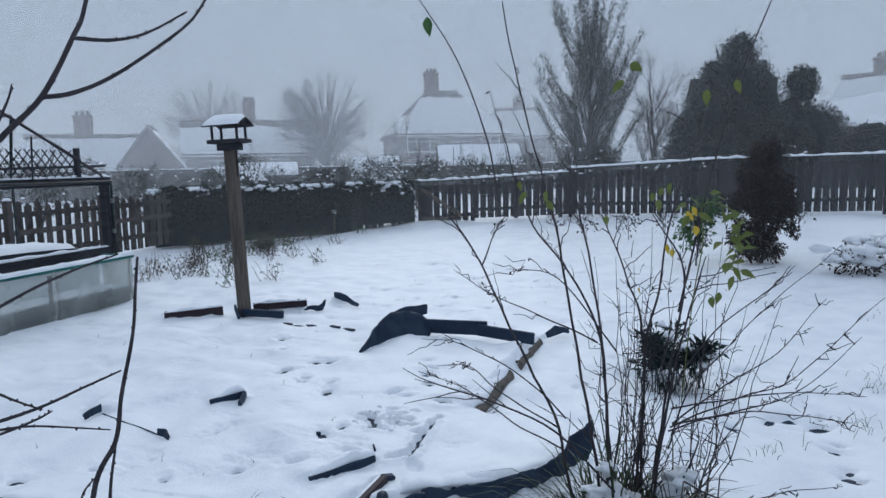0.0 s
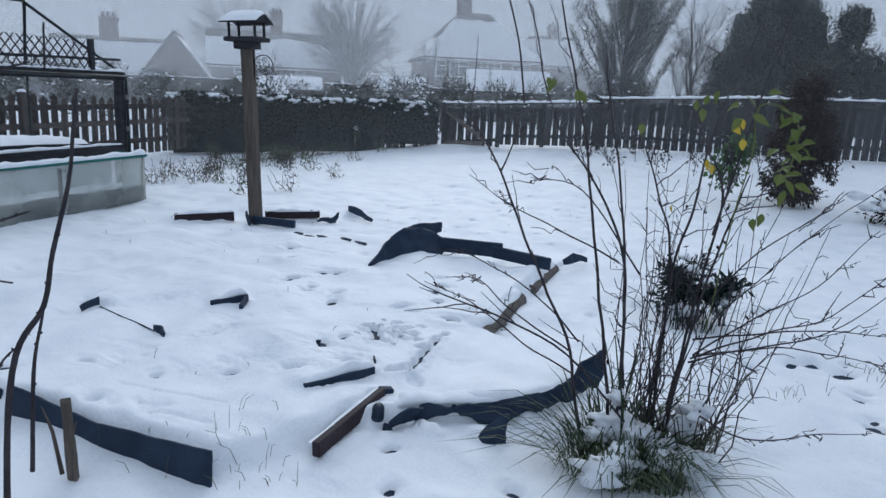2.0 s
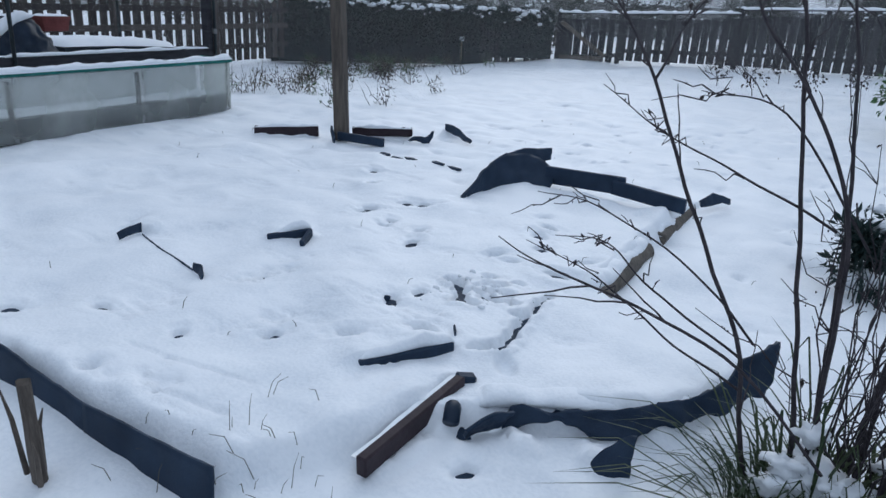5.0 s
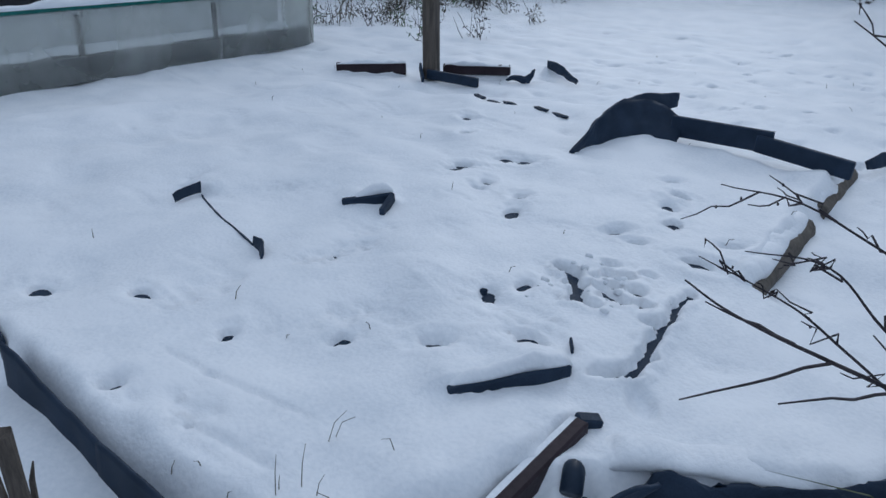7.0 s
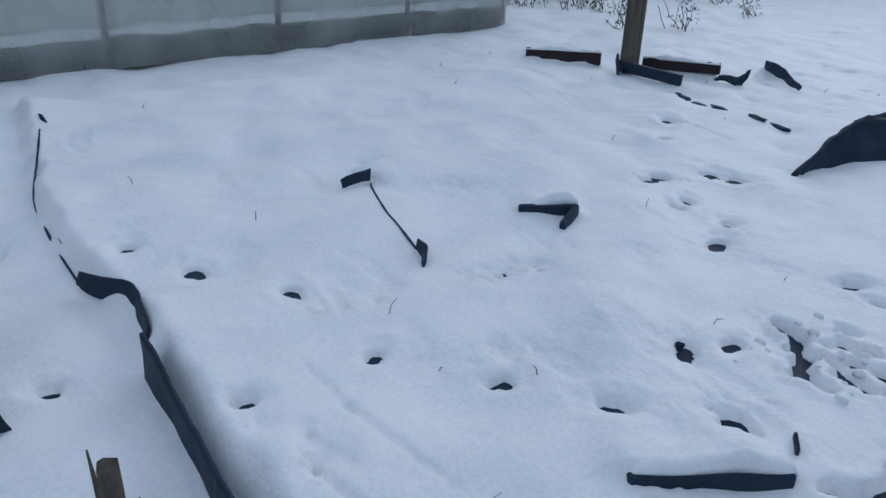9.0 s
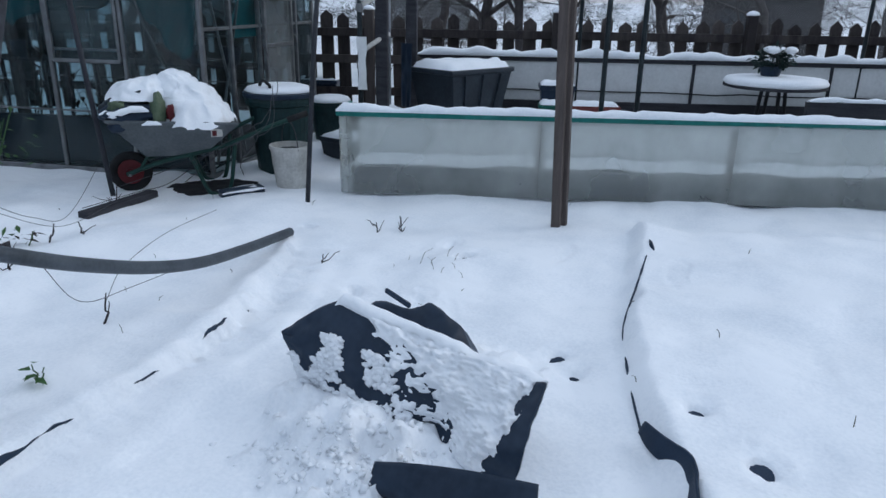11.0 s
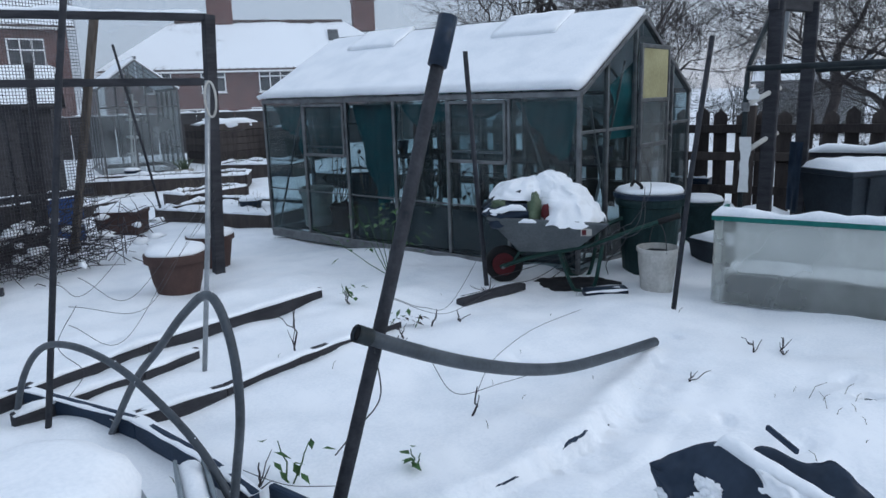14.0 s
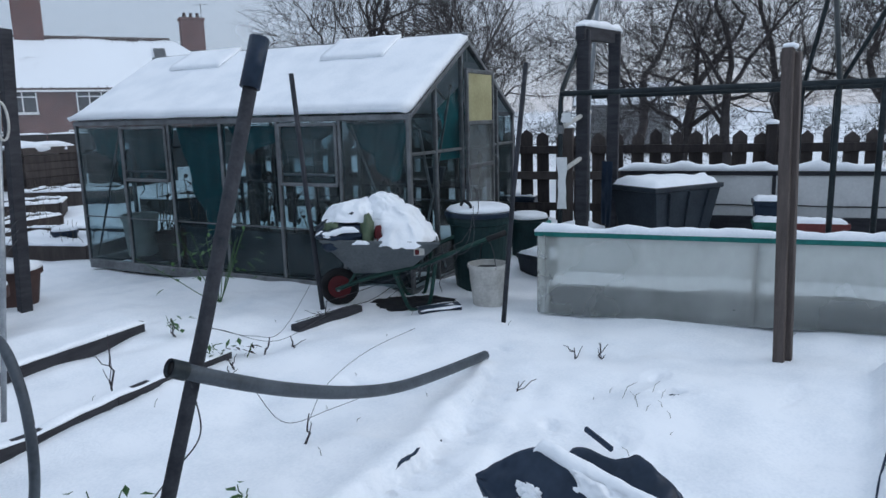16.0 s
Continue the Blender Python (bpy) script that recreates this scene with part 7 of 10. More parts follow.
shrub = thing("bare_shrub", (SH.x, SH.y, gz(SH.x, SH.y)), 0, "bare dark-stemmed shrub with a few lime leaves and snowy foot", "shrub")
# each stem: how far aside at four heights, the heights, depth
STEMS_LEFT = (((-0.24, 0.07), (-0.33, 0.46), (-0.53, 0.87), (-0.65, 1.14), (-0.77, 1.33), (-0.90, 1.48), 0.00), ((-0.13, 0.16), (-0.19, 0.57), (-0.27, 1.00), (-0.33, 1.37), (-0.44, 1.76), (-0.55, 2.28), 0.00), ((-0.09, 0.16), (-0.10, 0.64), (-0.15, 0.90), (-0.27, 1.13), (-0.44, 1.37), (-0.57, 1.79), -0.02), ((-0.08, 0.13), (-0.10, 0.58), (-0.15, 1.05), (-0.22, 1.37), (-0.28, 1.66), 0.04), ((-0.29, 0.31), (-0.49, 0.40), (-0.70, 0.54), (-0.80, 0.59), (-0.96, 0.64), 0.00), ((-0.31, 0.39), (-0.57, 0.54), (-0.72, 0.66), (-0.88, 0.66), 0.03), ((-0.28, 0.43), (-0.47, 0.62), (-0.77, 0.76), (-0.95, 0.78), 0.05), ((-0.14, 0.79), (-0.38, 0.90), (-0.61, 1.00), (-0.79, 1.11), 0.05), ((-0.05, 0.75), (-0.32, 1.08), (-0.54, 1.12), 0.06), ((-0.65, 1.14), (-0.60, 1.26), (-0.54, 1.37), 0.00))
STEMS_RIGHT = (((0.06, 0.12), (0.07, 0.72), (0.12, 1.04), (0.17, 1.36), (0.31, 1.82), 0.05), ((0.04, 0.12), (0.07, 0.75), (-0.01, 1.08), (-0.12, 1.36), 0.08), ((0.12, 0.15), (0.17, 0.61), (0.26, 1.01), (0.31, 1.19), 0.00), ((0.11, 0.12), (0.20, 0.80), (0.23, 1.12), (0.09, 1.36), 0.10), ((0.17, 0.34), (0.24, 0.59), (0.33, 0.72), (0.54, 0.97), (0.83, 1.24), 0.00), ((0.19, 0.44), (0.38, 0.60), (0.61, 0.78), (0.79, 1.01), 0.05), ((0.17, 0.45), (0.43, 0.58), (0.66, 0.69), (0.98, 1.04), -0.03), ((0.19, 0.43), (0.52, 0.52), (0.73, 0.63), (0.94, 0.85), 0.06), ((0.19, 0.49), (0.52, 0.56), (0.74, 0.59), (0.96, 0.59), 0.10), ((0.16, 0.44), (0.43, 0.53), (0.66, 0.54), (0.88, 0.52), -0.05), ((0.18, 0.54), (0.33, 0.81), (0.56, 1.02), (0.62, 1.08), 0.10), ((0.23, 0.24), (0.40, 0.17), (0.61, 0.22), (0.84, 0.27), -0.10))
rng = random.Random(51)
tips = []
for grp in (STEMS_LEFT, STEMS_RIGHT):
    for *pts, dep in grp:
        foot = pts[0][1] < 0.2
        if foot:
            pts = [(pts[0][0] * 0.8, -0.04)] + pts
        line = curve([SH + SX * a + SY * dep + Vector((0, 0, h)) for a, h in pts], 7)
        line = [p + noise.noise_vector(p * 6) * 0.010 for p in line]
        r0 = 0.0085 if foot else 0.0042
        stem = part("stem", Mesh().tube(line, [r0 * (1 - 0.72 * i / (len(line) - 1)) for i in range(len(line))], 7), "bark", shrub, smooth=True)
        for j in range(11 if foot else 6):
            i = rng.randrange(7, len(line) - 1)
            a = line[i]
            d = (line[i] - line[i - 1]).normalized()
            e = (d + Vector((rng.gauss(0, 0.8), rng.gauss(0, 0.6), rng.gauss(0.1, 0.5)))).normalized()
            ln = rng.uniform(0.06, 0.34) * (1 if foot else 0.5)
            tw = Mesh().tube(wiggle(a, a + e * ln, 5, 0.04, j + i), [0.0026, 0.0024, 0.002, 0.0018, 0.0015, 0.001], 4)
            for q in range(int(ln / 0.08)):
                tw.blob(a + e * ln * rng.random(), (0.0026, 0.0026, 0.004), 0.2, 4)
            part("twig", tw, "bark", stem)
            tips.append(a + e * ln)
# thin upright shoots
for k in range(40):
    x, y = rng.uniform(-0.04, 0.34), rng.uniform(-0.1, 0.18)
    h = rng.uniform(0.45, 1.35)
    p = SH + SX * x + SY * y
    q = p + SX * rng.gauss(0.04 + (x - 0.1) * 0.6, 0.10) + SY * rng.gauss(0, 0.1) + Vector((0, 0, h))
    line = wiggle(p, q, 9, 0.09, k * 1.7)
    me = Mesh().tube(line, [0.0036 * (1 - 0.08 * i) for i in range(10)], 5)
    for j in range(5):
        i = rng.randrange(3, 9)
        e = Vector((rng.gauss(0, 1), rng.gauss(0, 1), rng.uniform(-0.1, 0.9))).normalized()
        ln = rng.uniform(0.03, 0.14)
        me.tube([line[i], line[i] + e * ln * 0.5 + Vector((0, 0, 0.01)), line[i] + e * ln], [0.002, 0.0016, 0.001], 4)
    part("shoot", me, "bark", shrub)
    tips.append(line[-1])
hang = SH + SX * -0.88 + Vector((0, 0, 2.24))
part("stem", Mesh().tube(curve([SH + SX * -0.57 + Vector((0, 0, 1.42)), SH + SX * -0.62 + Vector((0, 0, 1.70)), SH + SX * -0.75 + Vector((0, 0, 2.05)), SH + SX * -0.93 + Vector((0, 0, 2.34))], 7), [0.0042 - 0.0001 * i for i in range(22)], 6), "bark", shrub, smooth=True)
part("stem", Mesh().tube(curve([SH + SX * 0.20 + Vector((0, 0, 0.95)), SH + SX * 0.34 + Vector((0, 0, 1.62)), SH + SX * 0.42 + Vector((0, 0, 1.92)), SH + SX * 0.56 + Vector((0, 0, 2.30))], 7), [0.0045 - 0.0001 * i for i in range(22)], 6), "bark", shrub, smooth=True)
part("hanging_leaf", Mesh().broad_leaf(hang, (0.05, 0.02, -1), (0.3, -1, 0), 0.085, 0.045), "leaf_green", shrub, "single hanging green leaf")
lv, ly = Mesh(), Mesh()
# a thin shoot with the last broad leaves, hanging in front of the shrub, and single ones higher up
spray = [Vector(p) for p in ((0.87, 3.30, 1.30), (0.90, 3.16, 1.44), (0.96, 3.16, 1.45), (1.01, 3.165, 1.40), (1.01, 3.165, 1.32), (1.0, 3.16, 1.26))]
lv.tube(curve([SH + SX * 0.22 + Vector((0, 0, 0.55)), Vector((0.80, 3.45, 1.05)), *spray], 6), 0.0022, 5)
for j in range(30):
    p = rng.choice(spray[1:]) + Vector((rng.gauss(0, 0.022), rng.gauss(0, 0.04), rng.gauss(0, 0.022)))
    lv.broad_leaf(p, (rng.gauss(0, 0.8), rng.gauss(0, 0.5), rng.gauss(-0.25, 0.35)), (rng.gauss(0, 0.5), rng.gauss(-0.4, 0.5), 1), rng.uniform(0.035, 0.062), rng.uniform(0.019, 0.030))
for p in ((0.58, 3.79, 1.48), (0.54, 3.78, 1.46), (0.56, 3.79, 1.43), (0.61, 3.80, 1.50), (0.71, 2.995, 1.90), (0.69, 2.995, 1.85), (0.93, 3.07, 1.81), (1.01, 3.085, 1.835), (0.40, 2.88, 1.50), (0.46, 2.91, 1.47), (0.11, 3.39, 1.52), (0.21, 3.44, 1.48), (0.86, 3.62, 1.08), (0.83, 3.62, 1.06), (0.36, 3.72, 1.36)):
    lv.broad_leaf(p, (rng.gauss(0, 0.5), rng.gauss(0, 0.4), -0.8), (rng.gauss(0, 0.4), -1, 0.3), rng.uniform(0.04, 0.06), rng.uniform(0.022, 0.032))
for p in ((0.676, 3.816, 1.38), (0.70, 3.82, 1.40), (0.60, 3.80, 1.24), (0.62, 3.80, 1.22), (0.50, 3.75, 1.05), (0.74, 3.70, 1.33)):
    ly.broad_leaf(p, (rng.gauss(0, 0.6), 0.2, -0.8), (rng.gauss(0, 0.5), -1, 0.3), rng.uniform(0.035, 0.055), rng.uniform(0.02, 0.03))
part("leaves", lv, "leaf_lime", shrub, "drooping lime-green leaves")
part("yellow_leaves", ly, "leaf_yellow", shrub, "last yellow leaves")
dl = Mesh()
for j in range(60):
    p = rng.choice(tips) if j % 4 == 0 else SH + SX * rng.uniform(0.0, 0.45) + SY * rng.uniform(-0.1, 0.2) + Vector((0, 0, rng.uniform(0.5, 1.1)))
    dl.leaf(p, (rng.gauss(0, 0.7), rng.gauss(0, 0.7), -1), (rng.gauss(0, 1), 1, 0.2), rng.uniform(0.014, 0.032), rng.uniform(0.007, 0.014))
part("dead_leaves", dl, "leaf_dead", shrub, "shrivelled brown leaves")


def tussock(at, radius, height, count, label, seed, mat="grass", snow=12, group="grass tussocks", spread=0.8):
    rr = random.Random(seed)
    t = thing("grass_tussock", (at[0], at[1], gz(*at) - 0.02), 0, label, "grass", group)
    me = Mesh()
    for _ in range(count):
        a, r = rr.uniform(0, 6.28), radius * math.sqrt(rr.random()) * 0.7
        p = Vector((at[0] + r * math.cos(a), at[1] + r * math.sin(a), gz(*at) - 0.02))
        h = height * rr.uniform(0.5, 1.1)
        o = Vector((math.cos(a) + rr.gauss(0, 0.5), math.sin(a) + rr.gauss(0, 0.5), 0)) * h * rr.uniform(0.2, spread)
        w = rr.uniform(0.002, 0.0045)
        s = Vector((-o.y, o.x, 0)).normalized() * w
        m1, m2 = p + o * 0.25 + Vector((0, 0, h * 0.6)), p + o * 0.65 + Vector((0, 0, h * 0.92))
        e = p + o * 1.1 + Vector((0, 0, h * rr.uniform(0.55, 1.0)))
        me.add([p - s, p + s, m1 + s, m1 - s, m2 + s * 0.8, m2 - s * 0.8, e], [(0, 1, 2, 3), (3, 2, 4, 5), (5, 4, 6)])
    part("blades", me, mat, t)
    for _ in range(snow):
        a, r = rr.uniform(0, 6.28), radius * rr.random()
        k = rr.uniform(0.02, 0.065)
        part("snow", Mesh().blob((at[0] + r * math.cos(a), at[1] + r * math.sin(a), gz(*at) + height * rr.uniform(0.15, 0.7)), (k * 1.3, k * 1.1, k * 0.8), 0.8, 14, rr.random()), "snow_loose", t, "lump of snow caught in the blades", True)


tussock((0.42, 3.56), 0.26, 0.25, 380, "green and straw grass clump holding lumps of snow", 1, "grass", 11, spread=1.5)
tussock((0.58, 3.66), 0.22, 0.25, 260, "green and straw grass clump holding lumps of snow", 2, "grass", 8, spread=1.5)
tussock((0.40, 3.68), 0.10, 0.5, 16, "tall thin grass among the shrub stems", 3, "grass", 4, spread=0.45)
tussock((0.68, 3.80), 0.10, 0.5, 16, "tall thin grass among the shrub stems", 9, "straw", 3, spread=0.4)
rng = random.Random(57)
for cx, cy, r, h, n in ((-0.04, 5.92, 0.15, 0.50, 1000), (0.22, 5.95, 0.11, 0.40, 560)):
    z = gz(cx, cy)
    t = thing("dark_clump", (cx, cy, z - 0.02), 0, "dark bushy clump of leaves with snow on top", "shrub", "dark clumps behind the shrub")
    for k in range(7):
        a = k * 0.9
        part("stem", Mesh().tube(wiggle((cx, cy, z - 0.03), (cx + r * 0.8 * math.cos(a), cy + r * 0.8 * math.sin(a), z + h * rng.uniform(0.6, 1.0)), 5, 0.05, k), 0.005, 5), "bark", t)
    lumps = [((cx + rng.gauss(0, r * 0.45), cy + rng.gauss(0, r * 0.45), z + h * rng.uniform(0.3, 0.8)), (r * 0.6, r * 0.6, r * 0.55)) for _ in range(9)]
    part("leaves", leaf_cloud(rng, lumps, n, 0.07, 0.020, 0.2, 0.1), "hedge_leaf", t)
    for _ in range(5):
        k = rng.uniform(0.02, 0.05)
        part("snow", Mesh().blob((cx + rng.gauss(0, r * 0.5), cy + rng.gauss(0, r * 0.4), z + h * rng.uniform(0.35, 0.95)), (k * 1.4, k * 1.1, k * 0.7), 0.7, 12, rng.random()), "snow_loose", t, "lump of snow", True)
tussock((0.05, 5.80), 0.26, 0.30, 120, "thin dark grass round the clumps", 5, "hedge_leaf", 4, spread=0.9)

# ---- the shrub beside the camera's start ----
# the long low spray of the shrub over the bed
SPRAY = curve([(0.46, 3.58, 0.18), (0.26, 3.42, 0.46), (0.06, 3.26, 0.60), (-0.055, 3.168, 0.657), (-0.12, 3.11, 0.69), (-0.18, 3.05, 0.73), (-0.225, 3.00, 0.775)], 5)
part("branch", Mesh().tube(SPRAY, [0.0052 - 0.0038 * k / (len(SPRAY) - 1) for k in range(len(SPRAY))], 6), "bark", shrub)
for k, (a, b) in enumerate((((0.02, 3.23, 0.62), (-0.025, 2.93, 0.705)), ((-0.055, 3.168, 0.657), (-0.119, 2.86, 0.685)), ((-0.10, 3.13, 0.68), (-0.24, 3.10, 0.70)), ((0.10, 3.29, 0.575), (-0.03, 3.22, 0.70)))):
    part("branch", Mesh().tube(wiggle(a, b, 5, 0.012, k + 40), [0.0030, 0.0027, 0.0024, 0.002, 0.0016, 0.0012], 5), "bark", shrub)
near = thing("bare_sapling", (0.202, 1.038, gz(0.202, 1.038)), 0, "bare budded sapling with thin crossing twigs", "shrub")
NEAR = (((0.202, 1.038, 0.000), (0.289, 1.163, 1.101), (0.340, 1.227, 1.576), (0.360, 1.271, 1.645), (0.389, 1.320, 1.706), (0.421, 1.357, 1.794), (0.444, 1.372, 1.857), (0.501, 1.401, 2.101), 0.0085),
        ((0.421, 1.357, 1.794), (0.450, 1.404, 1.794), (0.479, 1.444, 1.807), (0.519, 1.490, 1.841), 0.0035),
        ((0.389, 1.320, 1.706), (0.410, 1.358, 1.714), (0.442, 1.406, 1.741), (0.490, 1.466, 1.794), (0.521, 1.497, 1.830), (0.545, 1.513, 1.869), 0.0042),
        ((0.355, 1.257, 1.639), (0.368, 1.281, 1.699), (0.374, 1.287, 1.725), 0.0028),
        ((0.302, 1.338, 0.000), (0.289, 1.376, 0.726), (0.282, 1.408, 1.010), (0.274, 1.464, 1.098), (0.260, 1.490, 1.175), (0.252, 1.527, 1.285), (0.244, 1.544, 1.370), (0.242, 1.554, 1.429), 0.0062),
        ((0.308, 1.413, 0.851), (0.296, 1.432, 1.005), (0.278, 1.458, 1.079), (0.268, 1.478, 1.135), 0.004),
        ((0.276, 1.376, 0.926), (0.272, 1.393, 1.014), (0.274, 1.427, 1.048), 0.0032),
        ((0.302, 1.176, 1.214), (0.389, 1.206, 1.234), (0.413, 1.267, 1.245), (0.437, 1.326, 1.265), (0.459, 1.373, 1.282), 0.0036),
        ((0.302, 1.176, 1.195), (0.394, 1.203, 1.216), (0.414, 1.257, 1.228), (0.421, 1.281, 1.237), 0.003),
        ((0.302, 1.176, 1.232), (0.391, 1.204, 1.226), (0.415, 1.256, 1.220), (0.469, 1.342, 1.197), 0.003),
        ((0.308, 1.182, 1.314), (0.378, 1.216, 1.281), (0.397, 1.243, 1.259), (0.415, 1.270, 1.241), 0.003),
        ((0.345, 1.238, 1.714), (0.379, 1.310, 1.654), (0.399, 1.348, 1.624), (0.424, 1.394, 1.580), 0.0026),
        ((0.314, 1.188, 1.351), (0.358, 1.226, 1.386), (0.381, 1.290, 1.420), (0.408, 1.347, 1.445), (0.435, 1.397, 1.463), 0.0032))
rng = random.Random(61)
for *pts, r in NEAR:
    r *= 0.76 if r > 0.008 else 0.95
    line = curve(pts, 7)
    me = Mesh().tube(line, [r * (1 - 0.6 * i / (len(line) - 1)) * (1 + 0.12 * noise.noise((i * 2.1, r * 900, 0))) for i in range(len(line))], 8)
    buds = Mesh()
    for i in range(2, len(line) - 1, 2):
        o = noise.noise_vector(line[i] * 90).normalized() * r * 0.8
        buds.blob(line[i] + o, (0.0017, 0.0017, 0.0028), 0.2, 6)
    st = part("branch", me, "bark", near, smooth=True)
    part("buds", buds, "bark", st)

# ---- dead brown shrub by the fence, and plants round it ----
rng = random.Random(71)
dead = thing("dead_shrub", (-0.46, 12.3, gz(-0.46, 12.3)), 0, "dense dark brown dead shrub with withered flower heads", "shrub")
wood, fine = bare_limbs(rng, (-0.46, 12.3, gz(-0.46, 12.3)), 0.75, 0.03, 0.42, 4, 2, 0, (6, 4, 3), 0.1, 0.2, 0.5)
part("stems", wood, "bark", dead)
part("twigs", fine, "bark", dead)
lumps = []
for k in range(70):
    z1 = rng.uniform(0.25, 1.85)
    w = 0.50 * (0.75 + 0.35 * math.sin(z1 * 2.2)) * rng.random() ** 0.5
    a = rng.uniform(0, 6.28)
    r = rng.uniform(0.07, 0.16)
    lumps.append(((-0.45 + w * math.cos(a), 12.3 + w * math.sin(a), z1), (r, r, r * 1.3)))
part("leaves", leaf_cloud(rng, lumps, 19000, 0.058, 0.028, 0.8, 0.15), "leaf_dead", dead)
heads = Mesh()
for k in range(34):
    c = (-0.45 + rng.gauss(0, 0.24), 12.3 + rng.gauss(0, 0.2), rng.uniform(1.5, 2.05))
    for _ in range(14):
        heads.leaf((c[0] + rng.gauss(0, 0.04), c[1] + rng.gauss(0, 0.04), c[2] + rng.gauss(0, 0.04)), (rng.gauss(0, 1), rng.gauss(0, 1), rng.gauss(0, 1)), (0, 0, 1), 0.04, 0.03)
part("flower_heads", heads, "leaf_dead", dead, "withered brown flower heads")
green = thing("leafy_shrub", (-1.25, 11.6, gz(-1.25, 11.6)), 0, "green leafy shrub with thin stems beside the dead one", "shrub")
part("leaves", leaf_cloud(rng, [((-1.3, 11.6, 0.55), (0.28, 0.26, 0.3)), ((-1.15, 11.7, 0.85), (0.26, 0.25, 0.22))], 750, 0.08, 0.045, 0.5, 0.2), "leaf_green", green)
wood, fine = bare_limbs(rng, (-1.25, 11.6, gz(-1.25, 11.6)), 0.4, 0.015, 0.5, 3, 2, 0, (5, 4, 3), 0.1, 0.2, 0.5)
part("stems", wood, "bark", green)
part("twigs", fine, "bark", green)
for k in range(9):
    x, y = -4.8 + k * 0.55 + rng.uniform(-0.2, 0.2), 15.4 + rng.uniform(-1.6, 1.0)
    z = gz(x, y)
    t = thing("withered_plant", (x, y, z), 0, "withered border plant poking through snow by the fence", "plant", "withered border plants")
    wood, fine = bare_limbs(random.Random(k + 90), (x, y, z), rng.uniform(0.25, 0.45), 0.008, 0.7, 3, 1, 0, (4, 3, 3))
    part("stems", wood, "bark", t)
    part("twigs", fine, "bark", t)
    part("leaves", leaf_cloud(rng, [((x, y, z + 0.35), (0.25, 0.25, 0.25))], 70, 0.06, 0.035, 0.5, 0.2), "leaf_dead", t)
for k in range(7):
    x, y = 0.7 + k * 0.45 + rng.uniform(-0.2, 0.2), 12.2 + rng.uniform(-1.2, 1.6)
    z = gz(x, y)
    t = thing("snowy_plant", (x, y, z), 0, "low dark plant weighed down by snow", "plant", "low plants under snow")
    part("leaves", leaf_cloud(rng, [((x, y, z + 0.15), (0.40, 0.40, 0.24))], 420, 0.07, 0.03, 0.2, 0.4), "leaf_dead", t)
    sn = Mesh()
    for _ in range(22):
        r = rng.uniform(0.04, 0.12)
        sn.blob((x + rng.gauss(0, 0.22), y + rng.gauss(0, 0.22), z + rng.uniform(0.15, 0.36)), (r * 1.3, r * 1.2, r * 0.6), 0.4, 8, rng.random())
    part("snow_specks", sn, "snow", t, "lumps of snow on the leaves", True)
# dry stalks between the cold frame and the hedge
for k in range(80):
    u = rng.random()
    x, y = -7.2 - 3.4 * u + rng.gauss(0, 0.6), 6.9 + 5.2 * u + rng.gauss(0, 0.9)
    if y < 6.4 or (Vector((x, y, 0)) - BED).dot(BEHIND) > 2.6:
        continue
    z = gz(x, y)
    t = thing("dry_plant", (x, y, z), 0, "dry grey garden plant standing in snow", "plant", "dry plants along the fence")
    me = Mesh()
    for j in range(rng.randrange(3, 8)):
        h = rng.uniform(0.12, 0.42)
        a = Vector((x + rng.gauss(0, 0.07), y + rng.gauss(0, 0.07), z - 0.02))
        me.tube(wiggle(a, a + Vector((rng.gauss(0, 0.12), rng.gauss(0, 0.12), h)), 4, 0.04, j + k), [0.005, 0.0045, 0.004, 0.003, 0.002], 4)
    part("stalks", me, "bark" if k % 2 else "straw", t)
    part("leaves", leaf_cloud(rng, [((x, y, z + 0.12), (0.16, 0.16, 0.14))], 60, 0.05, 0.018, 0.2, 0.2), ("leaf_green", "leaf_dead", "straw")[k % 3], t)
post = thing("marker_post", (-10.0, 13.3, gz(-10, 13.3)), 0, "short leaning stake with a lump of snow on top", "stake")
part("stake", Mesh().tube([(-10.0, 13.3, 0.1), (-10.02, 13.32, 0.52)], 0.02, 6), "straw", post)
part("snow", Mesh().blob((-10.02, 13.32, 0.54), (0.07, 0.07, 0.05), 0.3, 10), "snow", post, "lump of snow", True)
lying_board("board", (-11.0, 12.2, 0.45), (-10.4, 12.6, 0.28), 0.06, 0.05, "stake_wood", "pale board leaning at the hedge foot", 0.03)

